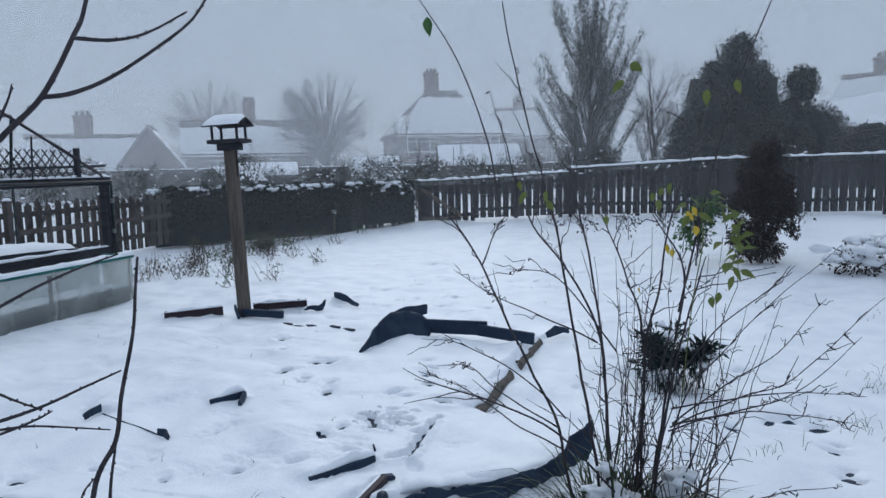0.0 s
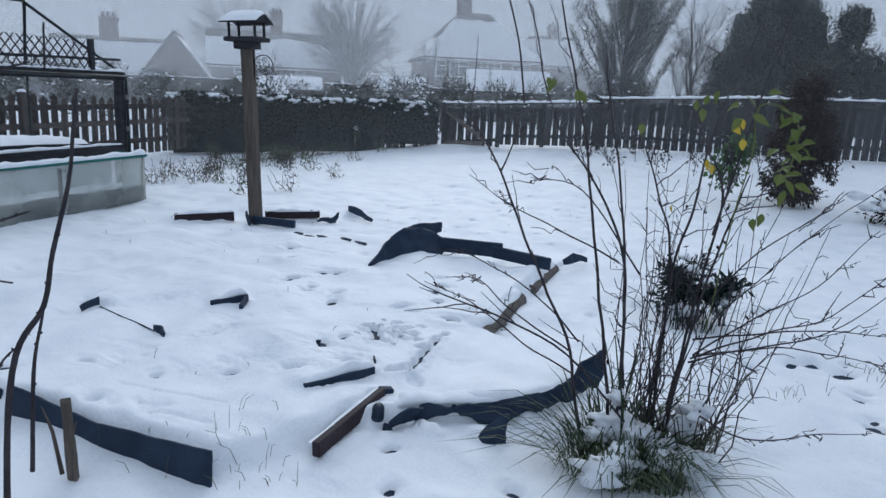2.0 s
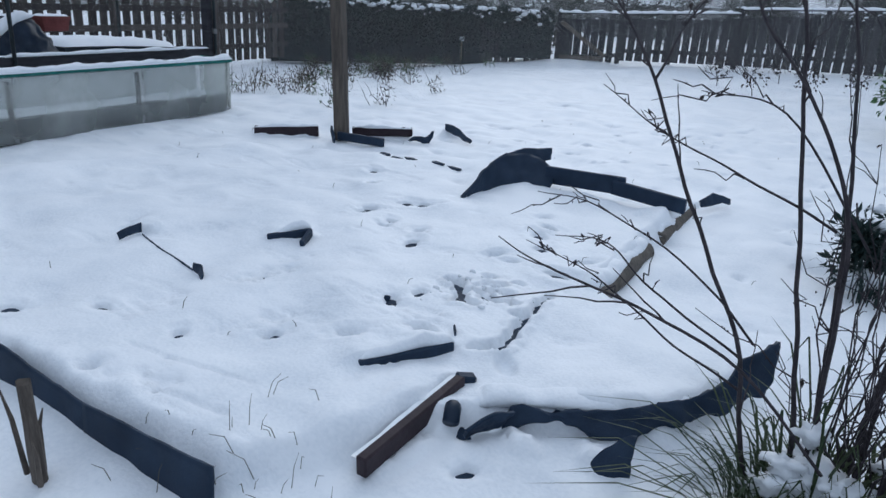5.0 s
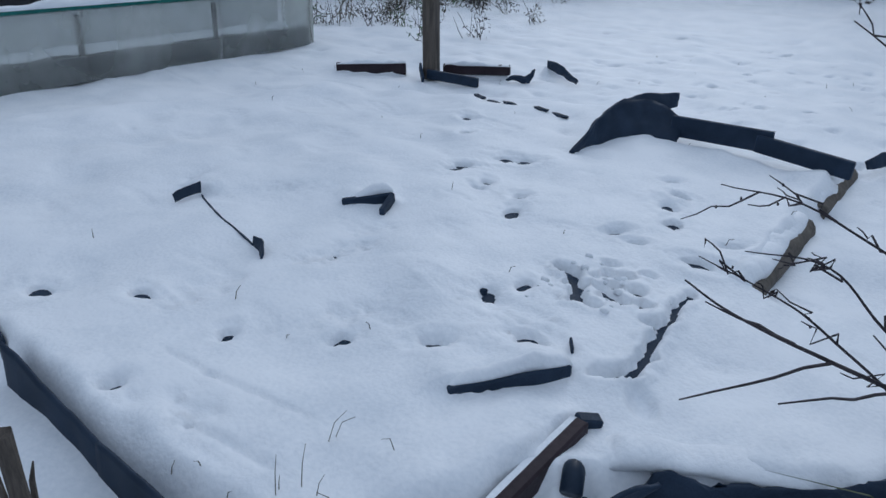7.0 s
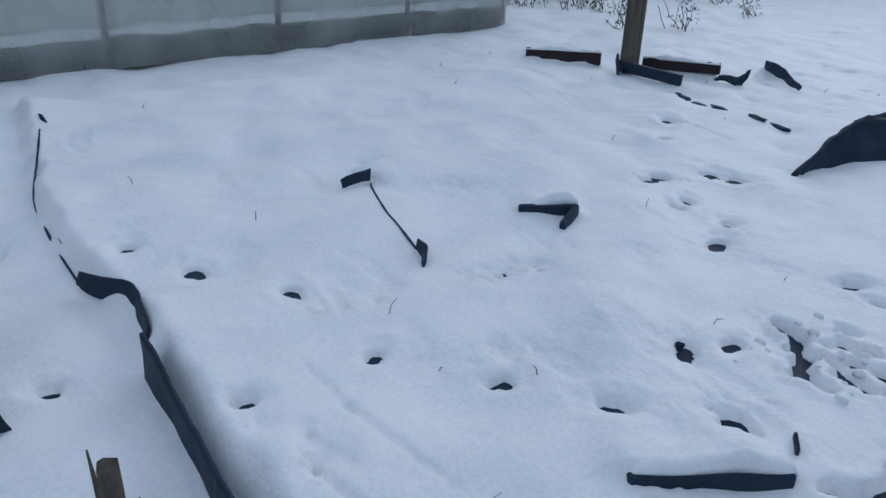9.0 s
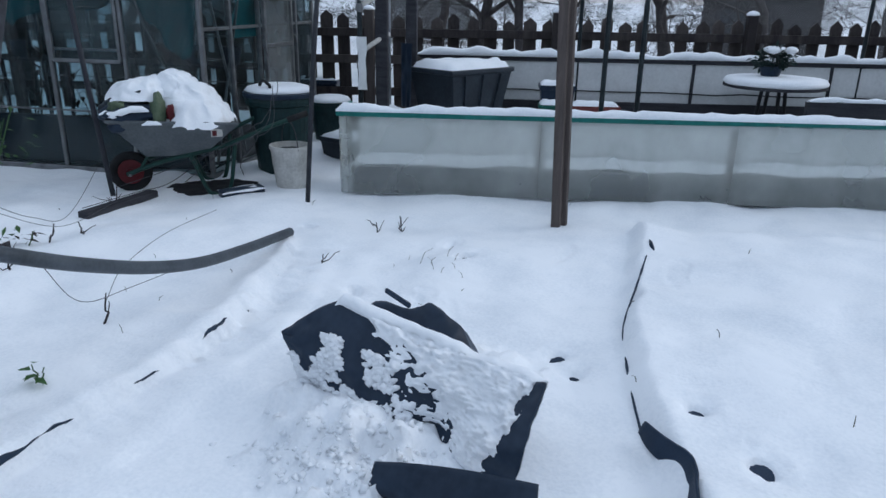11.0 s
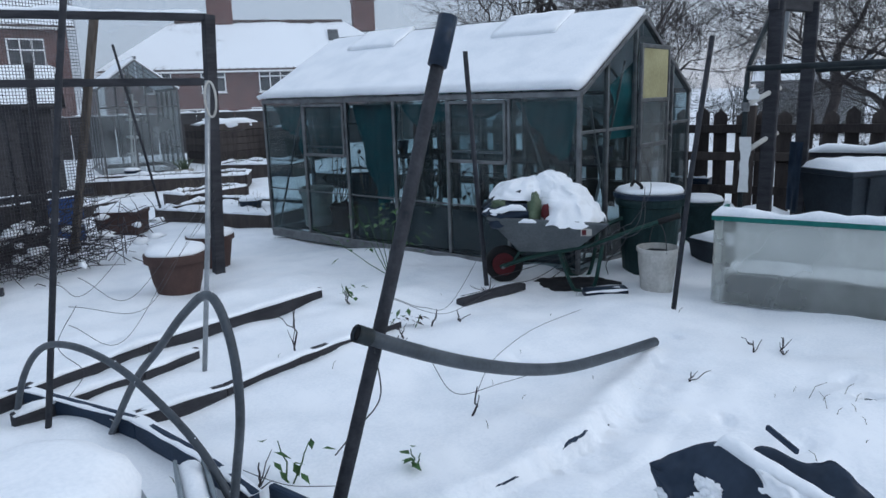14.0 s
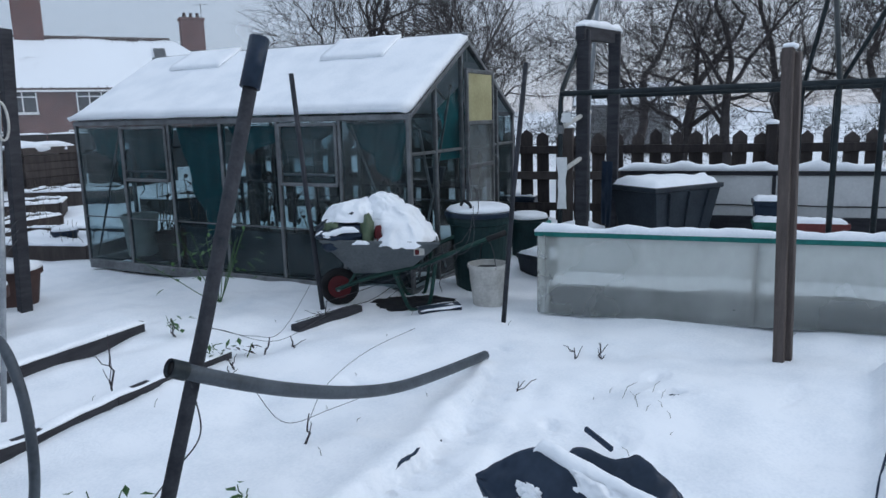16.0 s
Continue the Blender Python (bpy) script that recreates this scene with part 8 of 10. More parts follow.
# grass tips and twig ends that poke through the snow
me, md = Mesh(), Mesh()
rng = random.Random(81)
for k in range(130):
    x, y = rng.uniform(-5.5, 2.6), rng.uniform(-2.0, 9.5)
    z = gz(x, y)
    a = rng.uniform(0, 6.28)
    h = rng.uniform(0.012, 0.04)
    (me if k % 3 else md).tube([(x, y, z - 0.01), (x + h * 0.3 * math.cos(a), y + h * 0.3 * math.sin(a), z + h * 0.7), (x + h * 0.9 * math.cos(a), y + h * 0.9 * math.sin(a), z + h)], [0.0018, 0.0015, 0.0008], 4)
for cx, cy, n in ((-0.85, 2.72, 9), (-0.70, 2.66, 8), (-0.95, 2.45, 6), (1.2, 5.6, 24), (0.9, 4.9, 16), (-0.6, 2.62, 14), (-3.5, 0.9, 10), (1.3, 6.6, 22)):
    for _ in range(n):
        x, y = cx + rng.gauss(0, 0.12), cy + rng.gauss(0, 0.10)
        z = gz(x, y)
        h = rng.uniform(0.02, 0.10)
        a = rng.uniform(0, 6.28)
        me.tube([(x, y, z - 0.01), (x + h * 0.3 * math.cos(a), y + h * 0.3 * math.sin(a), z + h * 0.7), (x + h * 0.8 * math.cos(a), y + h * 0.8 * math.sin(a), z + h)], [0.0014, 0.0012, 0.0006], 4)
single("grass_tips", me, "straw", "dry grass tips poking through the snow", "grass", kind="stuff")
single("twig_ends", md, "bark", "dark twig ends poking through the snow", "twigs", kind="stuff")
crumbs = Mesh()
for _ in range(36):
    x, y = TRAMPLED[0] + rng.gauss(0, 0.12), TRAMPLED[1] + rng.gauss(0, 0.13)
    r = rng.uniform(0.004, 0.016)
    crumbs.blob((x, y, gz(x, y)), (r * 1.2, r, r * 0.8), 0.4, 7, x)
single("snow_crumbs", crumbs, "snow_loose", "trodden crumbs of snow between the boards", "snow", kind="stuff", smooth=True)


# ---- vessels, pots and bins ----
def vessel(name, at, profile, mat, label, category, group="", snow=0.0, n=28, extra=None, fill=None):
    """A turned pot or bin; profile: (radius, height) up the outside; the wall is drawn back inside."""
    z = at[2] if len(at) > 2 else gz(at[0], at[1]) - 0.015
    t = thing(name, (at[0], at[1], z), 0, label, category, group)
    top = profile[-1]
    inner = [(top[0] - 0.012, top[1]), (profile[-2][0] - 0.018, top[1] - 0.05), (0.0, top[1] - 0.06)]
    part("body", Mesh().lathe(profile + inner, n, (at[0], at[1], z)), mat, t, smooth=False)
    if snow:
        r = top[0] - 0.005
        cap = [(r, 0.0), (r * 1.02, snow * 0.35), (r * 0.93, snow * 0.75), (r * 0.7, snow * 0.95), (r * 0.35, snow), (0.0, snow * 1.02)]
        part("snow", Mesh().lathe(cap, n, (at[0], at[1], z + top[1] - 0.008), 0.10), "snow", t, "thick cap of snow", True)
    return t, z


pot, z = vessel("terracotta_pot", (-2.26, -3.38), [(0.15, 0), (0.185, 0.13), (0.205, 0.27), (0.235, 0.27), (0.235, 0.33), (0.225, 0.335)], "terracotta", "large terracotta pot heaped with snow", "plant pot", "garden pots", 0.07)
vessel("terracotta_pot", (-2.82, -4.08), [(0.15, 0), (0.19, 0.26), (0.21, 0.26), (0.21, 0.30)], "terracotta", "terracotta pot with snow behind a larger one", "plant pot", "garden pots", 0.06)
butt, z = vessel("water_butt", (-5.06, -1.06), [(0.19, 0), (0.21, 0.25), (0.235, 0.52), (0.255, 0.53), (0.262, 0.56), (0.258, 0.60), (0.25, 0.625)], "bin", "dark bin with a rope handle and snowy lid", "bin", "dark bins", 0.06)
part("lid_rim", Mesh().lathe([(0.262, 0.585), (0.275, 0.59), (0.275, 0.62), (0.262, 0.625)], 28, (-5.06, -1.06, z)), "plastic_black", butt)
part("rope_handle", Mesh().tube(curve([(-4.90, -1.12, z + 0.68), (-4.86, -1.06, z + 0.72), (-4.84, -0.99, z + 0.69), (-4.88, -1.02, z + 0.66)], 5), 0.012, 6), "rubber", butt, "black rope handle", True)
vessel("bin", (-6.42, -1.42), [(0.15, 0), (0.165, 0.2), (0.19, 0.35), (0.20, 0.36), (0.20, 0.38)], "bin", "small dark green bin with a thick snow lid", "bin", "dark bins", 0.06)
pail, z = vessel("pail", (-4.66, -0.72), [(0.105, 0), (0.125, 0.18), (0.128, 0.185), (0.135, 0.29), (0.145, 0.295), (0.145, 0.32)], "pail", "dirty white pail with a wire handle raised", "bucket", "", 0.0)
part("handle", Mesh().tube([(-4.66 + 0.14 * math.cos(a) * 0.55, -0.72 + 0.14 * math.cos(a) * 0.85, z + 0.30 + 0.19 * math.sin(a)) for a in [math.pi * k / 14 for k in range(15)]], 0.004, 5), "wire", pail, "thin wire handle", True)
part("soil", Mesh().lathe([(0.13, 0.0), (0.08, 0.02), (0.0, 0.025)], 16, (-4.66, -0.72, z + 0.27), 0.3), "soil", pail)
barrel, z = vessel("barrel", (-0.577, 0.27), [(0.27, 0), (0.285, 0.12), (0.29, 0.14), (0.285, 0.16), (0.29, 0.36), (0.285, 0.38), (0.278, 0.42), (0.265, 0.44)], "barrel", "grey plastic barrel under a dome of snow", "barrel", "", 0.13, 40)


def box_planter(name, at, turn, lx, ly, h, flare, mat, label, category="planter", group="planters", snow=0.05, ribs=0, z=None):
    """A moulded tub, wider at the top, with a rim."""
    z = gz(*at[:2]) - 0.01 if z is None else z
    t = thing(name, (at[0], at[1], z), turn, label, category, group)
    def ring(k, zz):
        return [(sx * lx / 2 * k, sy * ly / 2 * k, zz) for sx, sy in ((-1, -1), (1, -1), (1, 1), (-1, 1))]
    levels = [ring(1 - flare, 0), ring(1, h - 0.04), ring(1.06, h - 0.04), ring(1.06, h), ring(0.97, h), ring(0.9, h - 0.06)]
    me = Mesh()
    me.add([p for l in levels for p in l], [(4 * i + k, 4 * i + (k + 1) % 4, 4 * i + 4 + (k + 1) % 4, 4 * i + 4 + k) for i in range(5) for k in range(4)] + [(3, 2, 1, 0), (20, 21, 22, 23)])
    body = part("tub", me, mat, t, "", False, True)
    bv = body.modifiers.new("edge", "BEVEL")
    bv.width, bv.segments = 0.008, 2
    for k in range(ribs):
        x = (-0.5 + (k + 0.5) / ribs) * lx * 0.9
        for sy in (-1, 1):
            part("rib", Mesh().beam((x * (1 - flare), sy * ly / 2 * (1 - flare) * 1.0, 0.02), (x, sy * (ly / 2 + 0.004), h - 0.05), 0.03, 0.014, 0.003), mat, t, "", False, True)
    if snow:
        part("snow", Mesh().grid(16, 10, lambda u, v: ((u - 0.5) * lx * 1.03, (v - 0.5) * ly * 1.03, h - 0.01 + snow * min(1, 8 * u, 8 * (1 - u), 6 * v, 6 * (1 - v)) ** 0.6 * (1 + 0.45 * noise.noise((u * 5, v * 4, at[0]))))), "snow", t, "uneven snow filling the top", True, True)
    return t


box_planter("planter", (-2.86, -6.78), -40, 0.49, 0.36, 0.28, 0.06, "terracotta", "square dark terracotta planter with snow", snow=0.07)
tk = bed(0.72, 1.55)
box_planter("trough", (tk.x, tk.y), BED_TURN + 48, 0.74, 0.52, 0.46, 0.22, "trough", "large slate-black water trough full of snow", "trough", "", 0.07, 3, 0.26)
for s, o, lx, ly, h, mat, lab, z0 in ((1.58, 1.80, 0.30, 0.22, 0.20, "plastic_black", "black crate with a snowy top", 0.36), (1.55, 1.62, 0.26, 0.20, 0.24, "planter_green", "green planter dusted with snow", 0.17), (1.90, 1.60, 0.40, 0.2, 0.17, "planter_red", "red trough planter with snow", 0.24)):
    p = bed(s, o)
    box_planter("planter", (p.x, p.y), BED_TURN, lx, ly, h, 0.12, mat, lab, snow=0.04, z=z0)
stand = thing("plank_stand", bed(1.6, 1.7), BED_TURN, "low dark plank stand under planters", "stand")
part("top_board", Mesh().beam(bed(0.45, 1.60, 0.23), bed(4.2, 1.70, 0.23), 0.42, 0.035), "board_dark", stand)
for s in (0.5, 1.7, 2.9, 4.1):
    part("leg", Mesh().beam(bed(s, 1.45, 0.12), bed(s, 1.85, 0.12), 0.05, 0.22), "board_dark", stand)
part("snow", Mesh().ridge([bed(1.2, 1.62, 0.245), bed(4.2, 1.70, 0.245)], 0.34, 0.03, 0.09, 0.9, 4), "snow", stand, "thin snow on the boards", True)
# round table with a potted plant
tb = bed(3.42, 1.60)
table = thing("garden_table", (tb.x, tb.y, 0.0), 0, "round dark garden table under snow", "table")
part("top", Mesh().lathe([(0.40, 0.60), (0.42, 0.605), (0.42, 0.625), (0.40, 0.63)], 36, (tb.x, tb.y, 0)), "board_dark", table)
part("snow", Mesh().lathe([(0.415, 0.628), (0.425, 0.645), (0.40, 0.68), (0.28, 0.69), (0.0, 0.692)], 36, (tb.x, tb.y, 0), 0.04), "snow", table, "thick round of snow", True)
for k in range(4):
    a = k * math.pi / 2 + 0.4
    part("leg", Mesh().tube([(tb.x + 0.10 * math.cos(a), tb.y + 0.10 * math.sin(a), 0.60), (tb.x + 0.16 * math.cos(a), tb.y + 0.16 * math.sin(a), 0.0)], 0.016, 8), "iron", table)
tub, z = vessel("plant_pot", (tb.x - 0.03, tb.y - 0.05, 0.685), [(0.07, 0), (0.10, 0.08), (0.105, 0.09)], "plastic_black", "dark pot of evergreen on the snowy table", "plant pot", "garden pots")
part("leaves", leaf_cloud(random.Random(3), [((tb.x - 0.03, tb.y - 0.05, 0.83), (0.16, 0.16, 0.09))], 380, 0.06, 0.025, 0.2, 0.3), "hedge_leaf", tub)
sn = Mesh()
for k in range(9):
    sn.blob((tb.x - 0.03 + random.gauss(0, 0.07), tb.y - 0.05 + random.gauss(0, 0.07), 0.91), (0.05, 0.05, 0.025), 0.4, 8, k)
part("snow_specks", sn, "snow", tub, "snow on the leaves", True)
# box with a bent lid
lb = thing("cold_box", bed(6.0, 1.3), BED_TURN, "small cold box with a snowy dark lid", "cold frame")
part("wall", Mesh().beam(bed(5.32, 1.12, 0.33), bed(6.72, 1.12, 0.31), 0.03, 0.46).beam(bed(5.32, 1.62, 0.33), bed(6.72, 1.62, 0.31), 0.03, 0.46).beam(bed(5.32, 1.10, 0.33), bed(5.32, 1.64, 0.33), 0.03, 0.46).beam(bed(6.72, 1.10, 0.31), bed(6.72, 1.64, 0.31), 0.03, 0.46), "white_panel", lb, "pale grey side walls")
part("lid", Mesh().grid(14, 6, lambda u, v: bed(5.24 + 1.56 * u, 1.02 + 0.70 * v, 0.63 - 0.05 * u * u)), "trough", lb, "dark lid").modifiers.new("thick", "SOLIDIFY").thickness = 0.05
part("snow", Mesh().grid(24, 10, lambda u, v: bed(5.25 + 1.54 * u, 1.03 + 0.68 * v, 0.635 - 0.05 * u * u + 0.075 * min(1, 9 * u, 9 * (1 - u), 7 * v, 7 * (1 - v)) ** 0.5 * (1 + 0.25 * noise.noise((u * 6, v * 4, 1))))), "snow", lb, "smooth snow on the lid", True)
crumpled("black_sheeting", [[bed(4.1, 0.95, 0.45), bed(4.5, 0.98, 0.50), bed(4.9, 0.95, 0.42), bed(5.2, 0.95, 0.40)], [bed(4.15, 1.05, 0.52), bed(4.55, 1.10, 0.74), bed(4.85, 1.12, 0.96), bed(5.2, 1.12, 0.70)]], "black plastic sheeting draped over a prop under snow", "plastic_black", 0.04, 0.006, 0, 30, 14, "plastic sheet", "plastic sheets")
me = Mesh().ridge([bed(4.22, 1.05, 0.56), bed(4.5, 1.08, 0.72), bed(4.75, 1.10, 0.88), bed(4.95, 1.11, 0.94)], 0.15, 0.07, 0.03, 0.9, 4)
single("snow_heap", me, "snow", "snow lying on the draped black sheeting", "snow", "banks of snow", smooth=True)
props = thing("sheet_prop", bed(4.8, 1.12), 0, "timber prop under the black sheeting", "prop")
part("stake", Mesh().tube([bed(4.85, 1.14, 0.0), bed(4.85, 1.13, 0.96)], 0.025, 8), "board_dark", props)
for k, (s, o, mat) in enumerate(((5.1, 2.3, "planter_red"), (5.6, 2.35, "plastic_black"), (6.1, 2.35, "planter_red"), (5.35, 2.4, "terracotta"))):
    p = bed(s, o)
    box_planter("planter", (p.x, p.y), BED_TURN, 0.36, 0.2, 0.17, 0.12, mat, "small planter with snow on the fence-side bed", snow=0.03, z=0.70)
for k, (x, y, lx, h, mat, lab) in enumerate(((-7.45, -2.1, 0.62, 0.46, "plastic_black", "black crate with snow by the fence"), (-7.0, -1.55, 0.42, 0.24, "terracotta", "low brown tub with snow"), (-6.25, -0.75, 0.44, 0.34, "trough", "grey tub with snow behind the cold frame"), (-5.75, -0.85, 0.40, 0.18, "trough", "low grey tray with snow"))):
    box_planter("tub", (x, y), 15 + 20 * k, lx, lx * 0.7, h, 0.1, mat, lab, "tub", "tubs by the fence", 0.05)

# ---- wheelbarrow ----
WB = (-4.06, -1.66)
wb_turn = math.degrees(math.atan2(0.74, -0.673))
wbz = gz(-4.2, -1.4) - 0.01
wb = thing("wheelbarrow", (*WB, wbz), wb_turn, "grey wheelbarrow on a green frame loaded with snowy bags", "wheelbarrow")
L = lambda n, me, mat, lab="", par=None, sm=False: part(n, me, mat, par or wb, lab, sm, True)
wheel = L("wheel", Mesh().lathe([(0.03, -0.034), (0.03, -0.026), (0.086, -0.018), (0.086, 0.018), (0.03, 0.026), (0.03, 0.034)], 24), "red", "red wheel hub")
wheel.data.transform(Matrix.Translation((0.02, 0, 0.145)) @ Matrix.Rotation(radians(90), 4, "X"))
ty = Mesh()
for i in range(32):
    a = 2 * math.pi * i / 32
    for k in range(10):
        b = 2 * math.pi * k / 10
        r = 0.112 + 0.030 * math.cos(b)
        ty.v.append((0.02 + r * math.cos(a), 0.030 * math.sin(b), 0.145 + r * math.sin(a)))
ty.f += [(i * 10 + k, i * 10 + (k + 1) % 10, ((i + 1) % 32) * 10 + (k + 1) % 10, ((i + 1) % 32) * 10 + k) for i in range(32) for k in range(10)]
L("tyre", ty, "rubber", "black tyre", wheel, True)
L("axle", Mesh().tube([(0.02, -0.12, 0.145), (0.02, 0.12, 0.145)], 0.012, 8), "alu", "", wheel)
for sy in (-1, 1):
    L("handle_bar", Mesh().tube(curve([(0.0, sy * 0.10, 0.145), (0.25, sy * 0.16, 0.24), (0.62, sy * 0.22, 0.33), (0.95, sy * 0.27, 0.46), (1.16, sy * 0.28, 0.53)], 5), 0.016, 8), "barrow_green", "green tubular handle bar", None, True)
    L("grip", Mesh().tube([(1.08, sy * 0.28, 0.505), (1.22, sy * 0.285, 0.55)], 0.021, 8), "rubber", "", None, True)
    L("leg", Mesh().tube(curve([(0.42, sy * 0.19, 0.28), (0.50, sy * 0.21, 0.06), (0.55, sy * 0.21, 0.0), (0.66, sy * 0.21, 0.02), (0.72, sy * 0.22, 0.34)], 5), 0.014, 8), "barrow_green", "", None, True)
    L("brace", Mesh().tube([(0.08, sy * 0.12, 0.17), (0.24, sy * 0.17, 0.42)], 0.011, 6), "barrow_green")
lo = [(0.14, 0.16, 0.28), (0.51, 0.19, 0.28), (0.51, -0.19, 0.28), (0.14, -0.16, 0.28)]
md = [(-0.06, 0.27, 0.52), (0.72, 0.32, 0.48), (0.72, -0.32, 0.48), (-0.06, -0.27, 0.52)]
hi = [(-0.08, 0.285, 0.54), (0.74, 0.335, 0.50), (0.74, -0.335, 0.50), (-0.08, -0.285, 0.54)]
tr = Mesh().add(lo + md + hi, [(3, 2, 1, 0)] + [(4 * i + k, 4 * i + (k + 1) % 4, 4 * i + 4 + (k + 1) % 4, 4 * i + 4 + k) for i in (0, 1) for k in range(4)])
tray = L("tray", tr, "barrow", "dented grey metal tray")
tray.modifiers.new("thick", "SOLIDIFY").thickness = 0.006
bv = tray.modifiers.new("edge", "BEVEL")
bv.width, bv.segments = 0.03, 3
L("rim", Mesh().tube([*hi, hi[0]], 0.011, 6), "barrow", "", tray)
L("sticker", Mesh().box((0.60, -0.306, 0.445), (0.075, 0.004, 0.06)), "pail", "torn pale sticker", tray)
L("sticker_bar", Mesh().box((0.585, -0.311, 0.44), (0.03, 0.004, 0.035)), "red", "red patch", tray)
load = thing("compost_bag", (WB[0], WB[1], wbz + 0.45), wb_turn, "green printed compost bags under a heap of snow", "bag")
lm = lambda n, me, mat, lab="", sm=True: part(n, me, mat, load, lab, sm, True)
lm("bag", Mesh().blob((0.10, -0.04, 0.15), (0.19, 0.19, 0.12), 0.35, 24, 2), "trough", "grey printed bag")
lm("bag", Mesh().blob((0.245, -0.23, 0.13), (0.05, 0.07, 0.12), 0.3, 16, 5), "bag_green", "green bag fold with red print")
lm("bag_fold", Mesh().blob((0.00, -0.20, 0.175), (0.06, 0.05, 0.035), 0.4, 14, 9), "bag_green", "pale green fold of a bag")
lm("bag_print", Mesh().blob((0.325, -0.285, 0.135), (0.03, 0.02, 0.05), 0.5, 12, 8), "red", "red printed patch")
lm("black_bag", Mesh().blob((0.06, -0.20, 0.09), (0.17, 0.11, 0.085), 0.5, 24, 3), "plastic_black", "black plastic bag")


def heaped(cx, cy, rx, ry, low, top, lean, seed):
    """A rounded mound with a hanging, uneven rim; its crest leans along x."""
    def at(u, v):
        a = 2 * math.pi * u
        d = Vector((math.cos(a), math.sin(a), seed))
        k = 1 + 0.12 * noise.noise(d * 1.6)
        z = low + (top - low) * (1 - v ** 1.8) ** 0.75 + 0.03 * noise.noise(d * 3) * v ** 3
        p = Vector((cx + lean * (1 - v) + rx * k * v * math.cos(a), cy + ry * k * v * math.sin(a), z))
        return p + noise.noise_vector(p * 7) * 0.032 + noise.noise_vector(p * 17) * 0.019 + noise.noise_vector(p * 45) * 0.007
    return at


lm("snow", Mesh().grid(96, 40, heaped(0.475, -0.01, 0.285, 0.35, 0.030, 0.375, -0.15, 8)), "snow_loose", "uneven mound of snow")
lm("snow_cap", Mesh().grid(72, 26, heaped(0.145, -0.05, 0.23, 0.20, 0.205, 0.35, 0.08, 3)), "snow_loose", "ragged cap of snow over the bags")
lm("snow_strip", Mesh().ridge([(-0.10, -0.25, 0.135), (-0.02, -0.29, 0.115), (0.08, -0.29, 0.15), (0.19, -0.29, 0.15)], 0.05, 0.03, 0.015, 0.9, 3), "snow_loose", "strip of snow on the black bag")
lm("snow_strip", Mesh().ridge([(0.14, -0.29, 0.065), (0.26, -0.31, 0.065)], 0.05, 0.04, 0.015, 0.9, 5), "snow_loose", "lump of snow on the tray rim")


def bare_soil(u, v):
    """Uneven trodden ground kept free of snow by the tray above it."""
    a = 2 * math.pi * u
    k = v * (1 + 0.30 * noise.noise((math.cos(a) * 1.7, math.sin(a) * 1.7, 4)) + 0.14 * noise.noise((math.cos(a) * 6, math.sin(a) * 6, 2)))
    q = Vector((0.34 * math.cos(a) * k, 0.20 * math.sin(a) * k, 0))
    q.rotate(Matrix.Rotation(radians(wb_turn), 3, "Z"))
    x, y = -4.40 + q.x, -1.24 + q.y
    return (x, y, gz(x, y) + 0.012 - 0.03 * v ** 6 + 0.012 * noise.noise((x * 14, y * 14, 1)))


single("bare_ground", Mesh().grid(72, 20, bare_soil), "soil", "dark wet ground bare of snow under the wheelbarrow", "ground", kind="stuff", smooth=True)

# ---- rods, stakes and the leaning pole ----
def rod(name, pts, r, mat, label, group="garden rods", category="rod", n=8):
    return single(name, Mesh().tube(pts, r, n), mat, label, category, group, smooth=True)


rod("iron_rod", [(-3.90, -1.65, -0.08), (-3.86, -1.71, 0.8), (-3.83, -1.76, 1.63)], 0.017, "rust", "thin rusty iron post leaning slightly by the greenhouse")
rod("iron_rod", [(-4.25, -0.33, -0.06), (-4.30, -0.28, 0.8), (-4.35, -0.21, 1.63)], 0.016, "rust", "thin rusty iron post leaning by the pail")
rod("iron_rod", [(-0.91, -1.28, -0.04), (-1.02, -1.25, 0.7), (-1.13, -1.22, 1.45), (-1.19, -1.20, 1.80)], 0.014, "rust", "thin dark rod strung with wire")
rod("iron_rod", [(-0.74, -1.51, -0.04), (-0.745, -1.51, 0.17)], 0.011, "rust", "short dark rod at the bed edge")
rod("iron_rod", [(-3.48, -7.23, -0.1), (-3.32, -7.3, 1.0), (-3.16, -7.38, 2.05)], 0.016, "rust", "thin rod leaning among the raised beds")
sk = thing("stake", (-4.52, 1.33, -0.02), 0, "pair of brown sawn stakes fixed side by side", "stake")
part("board", Mesh().beam((-4.51, 1.29, -0.05), (-4.48, 1.245, 1.62), 0.055, 0.075), "stake_wood", sk)
part("board", Mesh().beam((-4.545, 1.330, -0.05), (-4.515, 1.284, 1.60), 0.03, 0.05), "stake_wood", sk)
part("snow", Mesh().blob((-4.49, 1.25, 1.625), (0.04, 0.04, 0.02), 0.2, 10), "snow", sk, "dab of snow on the top", True)
pole = thing("leaning_pole", (-1.48, 0.15, -0.02), 0, "leaning dark steel pole with a black sleeve on top", "pole")
part("pole", Mesh().tube([(-1.47, 0.15, -0.05), (-1.75, 0.132, 0.70), (-2.03, 0.113, 1.50)], 0.024, 12), "rust", pole, smooth=True)
part("sleeve", Mesh().tube([(-2.005, 0.115, 1.435), (-2.065, 0.110, 1.60)], 0.034, 14), "plastic_black", pole, "thick black plastic sleeve", True)
tube = thing("steel_tube", (-1.69, -1.48, -0.03), 0, "slim galvanised tube with a rope loop near its top", "tube")
part("tube", Mesh().tube([(-1.69, -1.48, -0.05), (-1.77, -1.45, 0.7), (-1.83, -1.42, 1.44)], 0.013, 10), "steel", tube, smooth=True)
